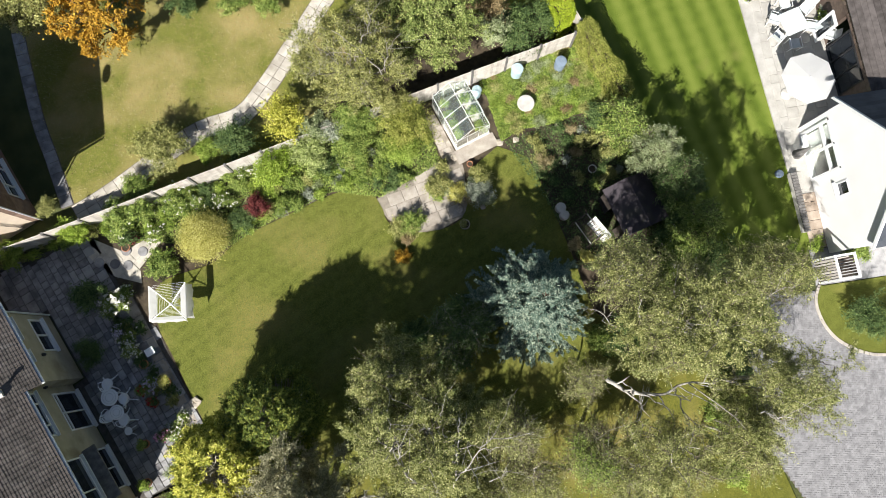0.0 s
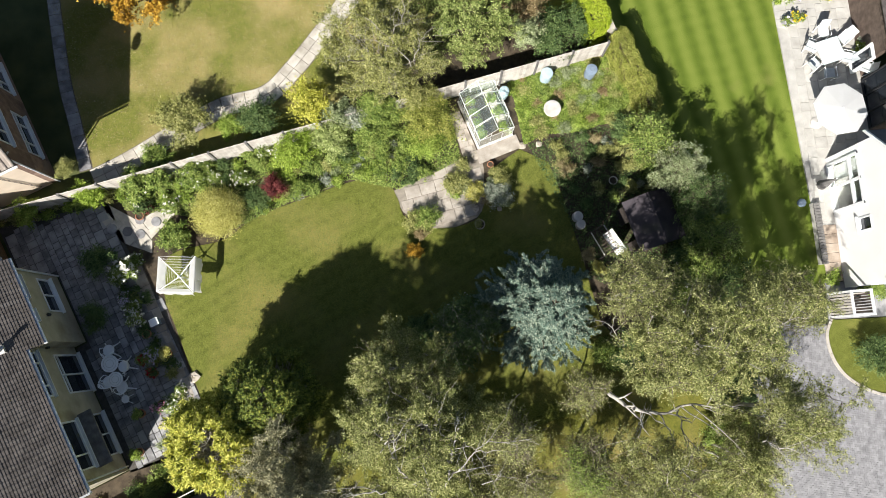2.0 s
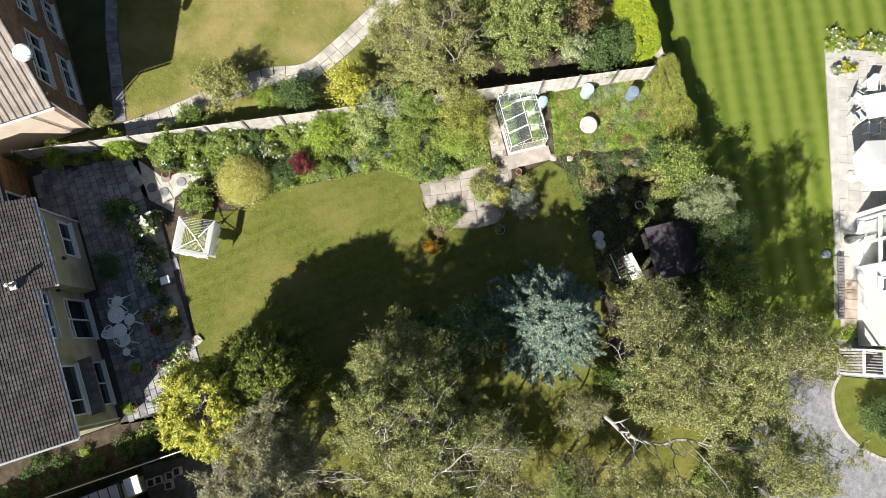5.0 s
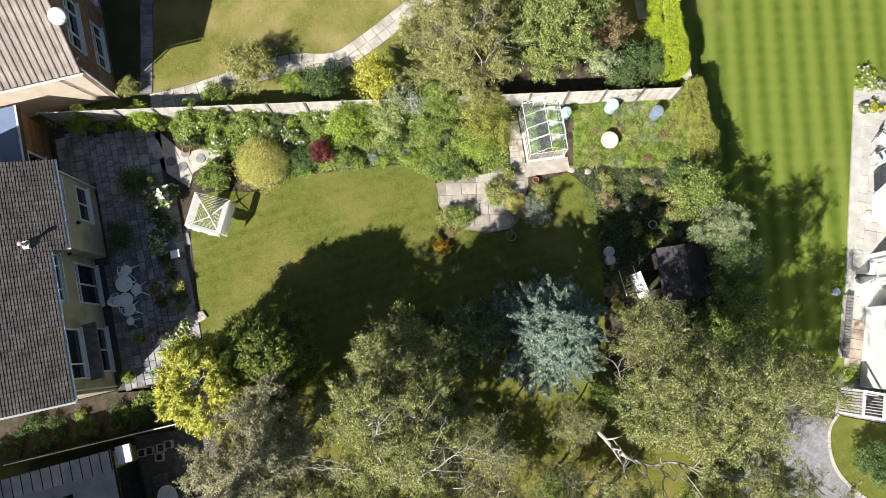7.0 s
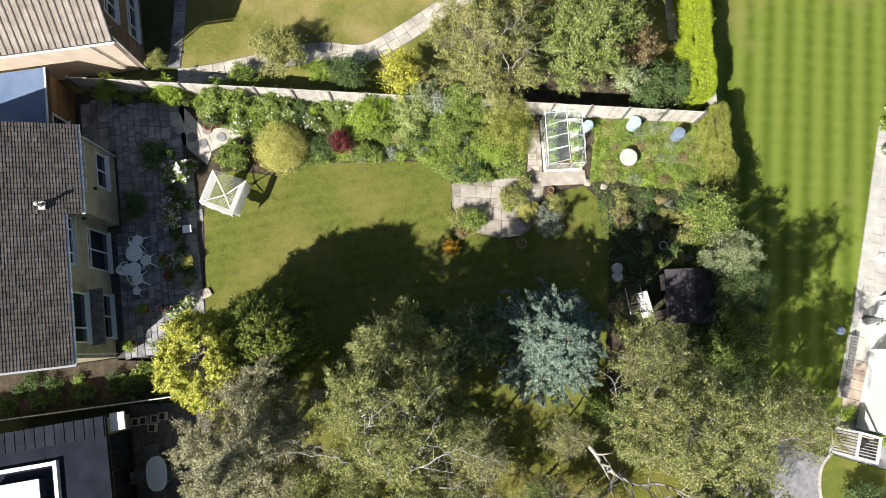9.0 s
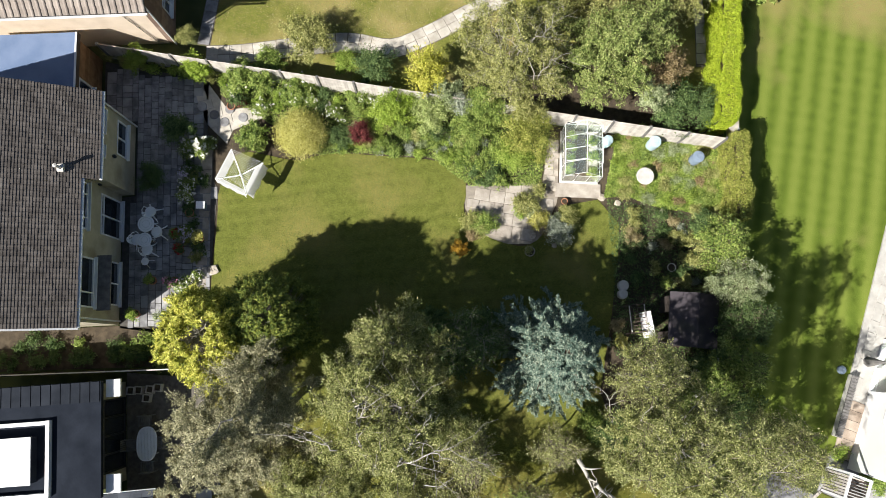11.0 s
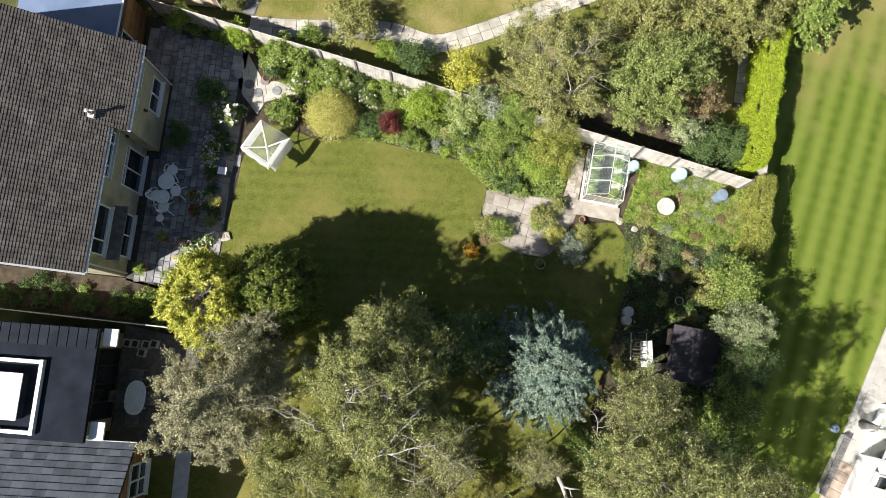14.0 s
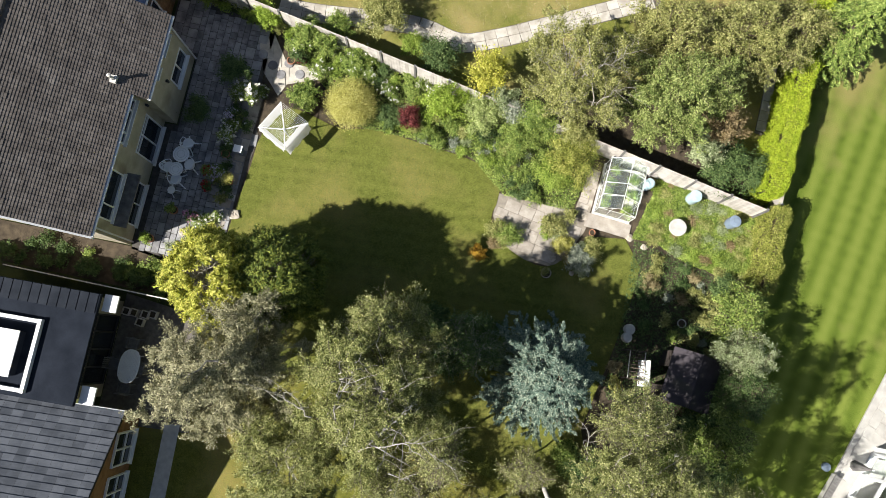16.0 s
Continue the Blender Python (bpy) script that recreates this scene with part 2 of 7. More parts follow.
PLASTIC_GREY = surface("blue-grey plastic", (0.15, 0.2, 0.27), (0.24, 0.3, 0.38), 5, 40, 0.5, 0.05)
BARK = surface("brown bark", (0.06, 0.045, 0.03), (0.17, 0.13, 0.09), 8, 60, 0.95, 0.6)
BARK_WHITE = surface("white birch bark", (0.24, 0.22, 0.19), (0.54, 0.515, 0.465), 6, 50, 0.8, 0.4, stain=(0.06, 0.05, 0.045), stain_at=0.6)
BARK_GREY = surface("grey twig bark", (0.2, 0.18, 0.15), (0.42, 0.39, 0.33), 8, 60, 0.9, 0.4)
STEP = surface("brown stone step", (0.28, 0.22, 0.17), (0.46, 0.39, 0.32), 3, 45, 0.9, 0.3, island=0.3)
GROUT = surface("dark mossy grout", (0.05, 0.047, 0.042), (0.11, 0.1, 0.09), 5, 60, 0.95, 0.4)
# colour of the roof strips, lowered to include the shade on them
LEAD = surface("dark seamed roof metal", (0.012, 0.015, 0.021), (0.028, 0.033, 0.043), 1.5, 40, 0.9, 0.15, island=0.2, spec=0.1)
TIMBER_DARK = surface("dark grey-brown roof boards", (0.05, 0.043, 0.04), (0.12, 0.105, 0.1), 4, 50, 0.85, 0.3, island=0.4)
SLING = surface("pale grey sling fabric", (0.46, 0.5, 0.51), (0.6, 0.63, 0.64), 6, 60, 0.7, 0.1)
SAND = surface("sandy grit", (0.18, 0.155, 0.125), (0.36, 0.32, 0.265), 3, 60, 0.95, 0.4)
BIRCH_TWIG = surface("grey-brown birch twig bark", (0.10, 0.08, 0.06), (0.26, 0.22, 0.17), 6, 50, 0.85, 0.3)
STONE = surface("garden stone", (0.3, 0.26, 0.21), (0.56, 0.5, 0.42), 6, 50, 0.9, 0.5)
GLASS = glass_material("clear glass")
GLASS_DIRTY = glass_material("dusty greenhouse glass", (0.86, 0.93, 0.9), 0.045)
ALU = surface("dull aluminium bar", (0.6, 0.61, 0.61), (0.76, 0.77, 0.77), 5, 50, 0.45, 0.1)
WINDOW = surface("dark window glass", (0.012, 0.015, 0.02), (0.03, 0.036, 0.045), 1.0, 4, 0.04, 0.0, spec=0.8)
CURTAIN = surface("pale curtain", (0.4, 0.4, 0.38), (0.6, 0.6, 0.58), 4, 40, 0.8, 0.1)

CLOTH = foliage("white cotton cloth", (0.82, 0.82, 0.82), (0.85, 0.85, 0.85), (0.88, 0.88, 0.88), 0.6, 0.8)
L_BIRCH = foliage("birch leaves", (0.1, 0.12, 0.032), (0.27, 0.295, 0.095), (0.56, 0.56, 0.255), 0.3, 0.45)
L_BIRCH_GREY = foliage("grey-green birch leaves", (0.17, 0.165, 0.09), (0.34, 0.33, 0.19), (0.54, 0.51, 0.33), 0.25)
L_OLIVE = foliage("olive leaves", (0.11, 0.125, 0.032), (0.29, 0.3, 0.092), (0.5, 0.49, 0.2))
L_GREEN = foliage("green leaves", (0.065, 0.11, 0.022), (0.205, 0.285, 0.058), (0.41, 0.48, 0.135))
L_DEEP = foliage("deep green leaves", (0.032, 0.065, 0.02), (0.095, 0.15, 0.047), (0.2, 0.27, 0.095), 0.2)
L_BRIGHT = foliage("bright green leaves", (0.10, 0.16, 0.02), (0.24, 0.34, 0.05), (0.42, 0.5, 0.12))
L_LIME = foliage("lime leaves", (0.19, 0.28, 0.015), (0.36, 0.46, 0.03), (0.56, 0.62, 0.08))
L_GOLD = foliage("golden needles", (0.15, 0.19, 0.03), (0.47, 0.48, 0.075), (0.84, 0.79, 0.22), 0.35)
L_CYPRESS = foliage("dark cypress sprays", (0.04, 0.07, 0.013), (0.13, 0.175, 0.032), (0.33, 0.35, 0.07), 0.15)
L_DULL = foliage("dull grey-green leaves", (0.09, 0.13, 0.03), (0.25, 0.31, 0.085), (0.44, 0.48, 0.18))
L_HEDGE = foliage("clipped hedge leaves", (0.1, 0.13, 0.02), (0.29, 0.32, 0.06), (0.52, 0.5, 0.15))
L_STRAW = foliage("variegated yellow leaves", (0.25, 0.235, 0.04), (0.5, 0.48, 0.12), (0.73, 0.69, 0.28))
L_PALE = foliage("pale green leaves", (0.13, 0.17, 0.07), (0.28, 0.33, 0.16), (0.46, 0.5, 0.3))
L_BLUE = foliage("blue spruce needles", (0.05, 0.095, 0.075), (0.15, 0.215, 0.165), (0.40, 0.46, 0.35), 0.12)
L_CELERY = foliage("celery green leaves", (0.17, 0.22, 0.06), (0.34, 0.41, 0.13), (0.52, 0.57, 0.26))
L_FRESH = foliage("fresh yellow-green leaves", (0.14, 0.21, 0.025), (0.29, 0.41, 0.05), (0.5, 0.6, 0.13), 0.3)
L_YELLOW = foliage("yellow feathery leaves", (0.2, 0.22, 0.025), (0.46, 0.46, 0.06), (0.72, 0.68, 0.17), 0.25)
L_SILVER = foliage("silver leaves", (0.15, 0.18, 0.125), (0.3, 0.335, 0.255), (0.5, 0.53, 0.43))
L_RED = foliage("dark red leaves", (0.05, 0.012, 0.012), (0.14, 0.03, 0.03), (0.27, 0.08, 0.07))
L_ORANGE = foliage("orange leaves", (0.2, 0.12, 0.015), (0.5, 0.28, 0.03), (0.68, 0.45, 0.07))
L_RUST = foliage("rusty brown leaves", (0.13, 0.1, 0.04), (0.27, 0.2, 0.1), (0.42, 0.33, 0.18))
L_GRASS = foliage("grass blades", (0.04, 0.065, 0.01), (0.13, 0.165, 0.03), (0.27, 0.29, 0.085))
L_DRY = foliage("dry stems", (0.16, 0.12, 0.05), (0.32, 0.26, 0.13), (0.48, 0.42, 0.24))
P_WHITE = foliage("white petals", (0.6, 0.58, 0.5), (0.75, 0.73, 0.66), (0.85, 0.84, 0.8))
P_RED = foliage("red petals", (0.25, 0.01, 0.015), (0.45, 0.02, 0.03), (0.6, 0.06, 0.08))
P_PINK = foliage("pink petals", (0.45, 0.12, 0.25), (0.65, 0.3, 0.45), (0.8, 0.55, 0.65))
P_LILAC = foliage("lilac petals", (0.4, 0.34, 0.5), (0.6, 0.54, 0.68), (0.78, 0.74, 0.82))
P_YELLOW = foliage("yellow petals", (0.6, 0.4, 0.02), (0.75, 0.58, 0.04), (0.85, 0.7, 0.1))


# ---- builders ----
class Build:
    """Gathers the faces of one mesh."""

    def __init__(self):
        self.v, self.f = [], []

    def add(self, verts, faces):
        k = len(self.v)
        self.v += [tuple(p) for p in verts]
        self.f += [tuple(k + i for i in q) for q in faces]
        return self

    def box(self, x, y, z, sx, sy, sz, rz=0.0, tilt=0.0):
        m = Matrix.Translation((x, y, z)) @ Matrix.Rotation(rz, 4, "Z") @ Matrix.Rotation(tilt, 4, "Y")
        c = [m @ Vector((a * sx / 2, b * sy / 2, d * sz / 2)) for d in (-1, 1) for b in (-1, 1) for a in (-1, 1)]
        return self.add(c, [(0, 2, 3, 1), (4, 5, 7, 6), (0, 1, 5, 4), (2, 6, 7, 3), (0, 4, 6, 2), (1, 3, 7, 5)])

    def prism(self, poly, z0, z1):
        n = len(poly)
        v = [(x, y, z0) for x, y in poly] + [(x, y, z1) for x, y in poly]
        f = [tuple(range(n))[::-1], tuple(range(n, 2 * n))] + [(i, (i + 1) % n, n + (i + 1) % n, n + i) for i in range(n)]
        return self.add(v, f)

    def solid(self, top, drop):
        """A slab under any flat polygon of 3D points, drop metres thick."""
        n = len(top)
        v = [(x, y, z - drop) for x, y, z in top] + list(top)
        f = [tuple(range(n))[::-1], tuple(range(n, 2 * n))] + [(i, (i + 1) % n, n + (i + 1) % n, n + i) for i in range(n)]
        return self.add(v, f)

    def tube(self, pts, radii, sides=6, caps=True):
        pts = [Vector(p) for p in pts]
        rings = []
        for i, p in enumerate(pts):
            way = (pts[min(i + 1, len(pts) - 1)] - pts[max(i - 1, 0)]).normalized()
            a = way.orthogonal().normalized()
            b = way.cross(a)
            rings.append([p + float(radii[i]) * (math.cos(6.2832 * k / sides) * a + math.sin(6.2832 * k / sides) * b) for k in range(sides)])
        v = [p for r in rings for p in r]
        f = [(i * sides + k, i * sides + (k + 1) % sides, (i + 1) * sides + (k + 1) % sides, (i + 1) * sides + k) for i in range(len(pts) - 1) for k in range(sides)]
        if caps:
            f += [tuple(range(sides))[::-1], tuple(range(len(v) - sides, len(v)))]
        return self.add(v, f)

    def lathe(self, x, y, profile, sides=20):
        """profile: pairs of radius and height."""
        v = [(x + r * math.cos(6.2832 * k / sides), y + r * math.sin(6.2832 * k / sides), z) for r, z in profile for k in range(sides)]
        n = len(profile)
        f = [(i * sides + k, i * sides + (k + 1) % sides, (i + 1) * sides + (k + 1) % sides, (i + 1) * sides + k) for i in range(n - 1) for k in range(sides)]
        f += [tuple(range(sides))[::-1], tuple(range((n - 1) * sides, n * sides))]
        return self.add(v, f)

    def mesh(self, name, material, smooth=False):
        me = bpy.data.meshes.new(name)
        me.from_pydata(self.v, [], self.f)
        me.materials.append(material)
        if smooth:
            me.polygons.foreach_set("use_smooth", [True] * len(me.polygons))
        return me


def part(name, build, material, parent=None, label="", smooth=False, kind=""):
    ob = new(name, build.mesh(name, material, smooth) if isinstance(build, Build) else build)
    ob.parent = parent
    return tagged(ob, label=label, kind=kind)


def thing(name, label, category, group="", kind=""):
    return tagged(new(name), label, category, group, kind)


def leaf_mesh(name, pos, normal, length, width, material, along=None):
    """Many small pointed leaves, one face each; along: the way in which each leaf points."""
    k = len(pos)
    normal = normal / np.linalg.norm(normal, axis=1, keepdims=True)
    t = np.cross(normal, rng.normal(size=(k, 3)) if along is None else np.cross(along, normal))
    t /= np.linalg.norm(t, axis=1, keepdims=True) + 1e-9
    b = np.cross(normal, t)
    ln = length * rng.uniform(0.6, 1.4, (k, 1))
    wd = width * rng.uniform(0.6, 1.4, (k, 1)) * 0.5
    v = np.stack([pos - t * ln * 0.4 + b * wd, pos - t * ln * 0.4 - b * wd, pos + t * ln * 0.6], 1).reshape(-1, 3)
    me = bpy.data.meshes.new(name)
    me.vertices.add(3 * k)
    me.vertices.foreach_set("co", v.astype(np.float32).ravel())
    me.loops.add(3 * k)
    me.loops.foreach_set("vertex_index", np.arange(3 * k, dtype=np.int32))
    me.polygons.add(k)
    me.polygons.foreach_set("loop_start", np.arange(0, 3 * k, 3, dtype=np.int32))
    me.update(calc_edges=True)
    me.materials.append(material)
    return me


def unit(v):
    return v / (np.linalg.norm(v, axis=-1, keepdims=True) + 1e-9)


def grow(start, way, length, bend, sag, pts=5):
    """Curved shoots, all at once: from each start along its way, bent sideways and sagging towards the tip."""
    t = np.linspace(0, 1, pts)[None, :, None]
    side = rng.normal(size=start.shape)[:, None, :] * bend
    line = start[:, None, :] + (way[:, None, :] * t + side * t * (1 - t)) * length[:, None, None]
    line[:, :, 2] -= sag * length[:, None] * t[:, :, 0] ** 2
    line[:, 1:-1] += rng.normal(size=line[:, 1:-1].shape) * 0.03 * length[:, None, None]
    return line


def along_lines(line, which, t):
    """Points at shares t along the chosen lines, and the ways there."""
    k = line.shape[1] - 1
    i = np.minimum((t * k).astype(int), k - 1)
    a, b = line[which, i], line[which, i + 1]
    return a + (b - a) * (t * k - i)[:, None], unit(b - a)


def wood_mesh(name, groups, material, sides=3):
    """Tapered shoots as one mesh; groups: pairs of lines and their radii at foot and tip."""
    vs, fs, base = [], [], 0
    for line, r0, r1 in groups:
        k, m, _ = line.shape
        d = unit(np.gradient(line, axis=1))
        a = unit(np.cross(d, np.array([0.31, 0.17, 0.93])))
        b = np.cross(d, a)
        r = (r0 + (r1 - r0) * np.linspace(0, 1, m))[None, :, None]
        ang = 6.2832 * np.arange(sides) / sides
        v = line[:, :, None, :] + r[..., None] * (np.cos(ang)[:, None] * a[:, :, None, :] + np.sin(ang)[:, None] * b[:, :, None, :])
        n = np.arange(k * m * sides).reshape(k, m, sides) + base
        nx = np.roll(n, -1, 2)
        fs.append(np.stack([n[:, :-1], nx[:, :-1], nx[:, 1:], n[:, 1:]], -1).reshape(-1, 4))
        vs.append(v.reshape(-1, 3))
        base += k * m * sides
    v, f = np.concatenate(vs), np.concatenate(fs)
    me = bpy.data.meshes.new(name)
    me.vertices.add(len(v))
    me.vertices.foreach_set("co", v.astype(np.float32).ravel())
    me.loops.add(f.size)
    me.loops.foreach_set("vertex_index", f.astype(np.int32).ravel())
    me.polygons.add(len(f))
    me.polygons.foreach_set("loop_start", np.arange(0, f.size, 4, dtype=np.int32))
    me.update(calc_edges=True)
    me.materials.append(material)
    return me


def ball_dirs(k, low=-0.35):
    d = rng.normal(size=(k, 3))
    d /= np.linalg.norm(d, axis=1, keepdims=True)
    d[:, 2] = np.where(d[:, 2] < low, -d[:, 2] * 0.6, d[:, 2])
    return d / np.linalg.norm(d, axis=1, keepdims=True)


def shrub(name, x, y, r, h, material, label, category="shrub", leaf=0.09, n=1500, clumps=26, group="", wide=0.6, stems=True, flowers=None, fl_n=60, fl_size=0.09, base=0.0, tight=0.0):
    """A bush of leafy shoots that fan out from a few stems; h is its height, tight (0 to 1) how clipped its outline is."""
    shoots = clumps * 4
    d = ball_dirs(shoots, -0.15)
    heads = 3 + int(r * 4)
    hd = ball_dirs(heads, 0.0) * np.array([r * 0.45, r * 0.45, h * 0.16])
    own = rng.integers(0, heads, shoots)
    foot = np.array([x, y, base + h * 0.42]) + hd[own] * (1 - tight)
    reach = rng.uniform(0.5 + 0.34 * tight, 1.22 - 0.22 * tight, (shoots, 1))
    tip = foot + d * np.array([r, r, h * 0.56]) * (reach * (1 - 0.36 * (1 - tight)))
    way = tip - foot
    line = grow(foot + way * 0.25, unit(way), np.linalg.norm(way, axis=1) * 0.75, 0.35 * (1 - tight), 0.12, 5)
    k = 8 * n // 5
    leaf *= 0.88
    weight = rng.lognormal(0, 0.8 * (1 - tight) + 0.05, shoots) * np.linalg.norm(way, axis=1)
    which = rng.choice(shoots, k, p=weight / weight.sum())
    t = rng.uniform(0.1, 1.0, k) ** 0.75
    p, w = along_lines(line, which, t)
    p = p + rng.normal(size=p.shape) * (0.035 + 0.10 * r * (0.5 + 0.5 * tight)) * np.array([1, 1, 0.7])
    p[:, 2] = np.maximum(p[:, 2], base + 0.02)
    nrm = 0.55 * d[which] + 0.5 * rng.normal(size=p.shape) + np.array([0, 0, 0.45])
    ob = thing(name, label, category, group)
    part("foliage", leaf_mesh("foliage", p, nrm, leaf * 0.95, leaf * wide * 0.95, material, w + 0.55 * rng.normal(size=p.shape)), None, ob)
    if stems:
        few = np.arange(0, shoots, max(1, shoots // (6 if r < 0.7 else 12)))
        foot2 = np.tile(np.array([x, y, base]), (len(few), 1)) + rng.normal(size=(len(few), 3)) * np.array([0.05, 0.05, 0]) * r
        run = line[few, 2] - foot2
        part("branchwork", wood_mesh("branchwork", [(grow(foot2, unit(run), np.linalg.norm(run, axis=1), 0.25, 0.0, 4), 0.014 + 0.008 * r, 0.005)], BARK, 3), None, ob, kind="stuff")
    if flowers:
        top = p[rng.choice(len(p), fl_n)]
        top = top[top[:, 2] > base + h * 0.35]
        up = np.array([0, 0, 1.0]) + 0.5 * rng.normal(size=top.shape)
        out = top + (top - np.array([x, y, base + h * 0.4])) * 0.10
        part("blossom", leaf_mesh("blossom", np.repeat(out, 3, 0) + rng.normal(size=(len(out) * 3, 3)) * fl_size * 0.3, np.repeat(up, 3, 0), fl_size, fl_size * 0.9, flowers), None, ob, kind="stuff")
    return ob


def conifer(name, x, y, r, h, material, label, leaf=0.14, n=9000, tiers=14, bark=None, width=0.35, category="conifer", power=0.8, low=0.05, boughs=9, fan=0.5, lift=0.0):
    """A conical tree: whorls of boughs, each with side sprays that carry the needles."""
    ob = thing(name, label, category)
    f = (np.arange(tiers) + 0.5) / tiers
    f = np.repeat(f, boughs) + rng.normal(size=tiers * boughs) * 0.35 / tiers
    f = np.clip(f, 0.0, 0.985)
    z = h * (low + (1 - low) * f)
    a = np.tile(6.2832 * np.arange(boughs) / boughs, tiers) + np.repeat(rng.uniform(0, 6.28, tiers), boughs) + rng.normal(size=len(f)) * 0.2
    out = np.stack([np.cos(a), np.sin(a), np.full(len(a), lift) + 0.5 * f], 1)
    reach = (r * (1 - f) ** power + 0.05 * r) * rng.uniform(0.72, 1.1, len(f))
    start = np.stack([np.full(len(f), x), np.full(len(f), y), z], 1)
    limbs = grow(start, unit(out), reach, 0.12, 0.28 - lift, 6)
    per = 7
    which = np.repeat(np.arange(len(f)), per)
    t = np.tile(np.linspace(0.3, 1.0, per), len(f)) + rng.normal(size=len(which)) * 0.03
    foot, w = along_lines(limbs, which, np.clip(t, 0, 0.999))
    side = np.stack([-w[:, 1], w[:, 0], np.zeros(len(w))], 1) * np.tile([1, -1, 0.15], len(which))[: len(which), None]
    way = unit(w * 0.75 + side * rng.uniform(0.3, 1.0, (len(which), 1)) * fan * 2 + 0.18 * rng.normal(size=w.shape))
    ln = reach[which] * 0.30 * rng.uniform(0.6, 1.3, len(which)) * (1.25 - 0.65 * t) + 0.1
    sprays = grow(foot, way, ln, 0.2, 0.15 - lift, 4)
    k = 2 * n
    pick = rng.choice(len(which), k, p=ln / ln.sum())
    s = rng.uniform(0.0, 1.0, k)
    p, w2 = along_lines(sprays, pick, s)
    p = p + rng.normal(size=p.shape) * (0.028 + 0.03 * (1 - s))[:, None]
    nrm = np.array([0, 0, 0.9]) + 0.35 * out[which][pick] + 0.6 * rng.normal(size=p.shape)
    part("crown", leaf_mesh("crown", p, nrm, leaf, leaf * width, material, w2 + 0.45 * rng.normal(size=p.shape)), None, ob)
    part("trunk", Build().tube([(x, y, 0), (x, y, h * 0.5), (x, y, h * 0.97)], [0.05 + h * 0.017, 0.04 + h * 0.009, 0.012], 8), bark or BARK, ob)
    part("branchwork", wood_mesh("branchwork", [(limbs, 0.035, 0.008)], bark or BARK, 4), None, ob, kind="stuff")
    return ob


def dome_tree(name, x, y, r, h, material, label, leaf=0.12, n=50000, tufts=420, wide=0.45, open_top=0.0, category="conifer"):
    """A dense rounded evergreen: tufted sprays that stand out all over a dome."""
    ob = thing(name, label, category)
    d = ball_dirs(tufts, -0.8)
    zc = h * 0.52
    shell = 1 + 0.10 * np.sin(d[:, 0] * 5 + 1) * np.sin(d[:, 1] * 6) + 0.06 * rng.normal(size=tufts)
    c = np.array([x, y, zc])
    foot = c + d * np.array([r, r, h - zc]) * (shell * 0.80)[:, None]
    if open_top:
        keep = np.hypot(foot[:, 0] - x, foot[:, 1] - y) > open_top * rng.uniform(0.6, 1.2, tufts)
        foot, d = foot[keep], d[keep]
    k = len(foot)
    per = 6
    which = np.repeat(np.arange(k), per)
    way = unit(d[which] * np.array([1, 1, 0.7]) + 0.5 * rng.normal(size=(len(which), 3)) + np.array([0, 0, 0.35]))
    ln = r * 0.2 * rng.uniform(0.6, 1.3, len(which))
    sprays = grow(foot[which], way, ln, 0.25, 0.1, 4)
    pick = rng.integers(0, len(which), n)
    s = rng.uniform(0, 1, n)
    p, w = along_lines(sprays, pick, s)
    p = p + rng.normal(size=p.shape) * 0.045
    nrm = 0.6 * d[which][pick] + 0.5 * rng.normal(size=p.shape) + np.array([0, 0, 0.35])
    part("crown", leaf_mesh("crown", p, nrm, leaf, leaf * wide, material, w + 0.4 * rng.normal(size=p.shape)), None, ob)
    st = np.tile(np.array([x, y, h * 0.2]), (k, 1)) + rng.normal(size=(k, 3)) * np.array([0.12, 0.12, 0.4])
    st[:, 2] = np.clip(foot[:, 2] - 0.35 * np.hypot(foot[:, 0] - x, foot[:, 1] - y) - 0.2, 0.4, h * 0.8)
    run = foot - st
    part("branchwork", wood_mesh("branchwork", [(grow(st, unit(run), np.linalg.norm(run, axis=1), 0.12, -0.06, 5), 0.03, 0.008)], BARK_GREY, 4), None, ob, kind="stuff")
    part("trunk", Build().tube([(x, y, 0), (x, y, h * 0.45), (x, y, h * 0.85)], [0.2, 0.14, 0.04], 8), BARK_GREY, ob)
    return ob


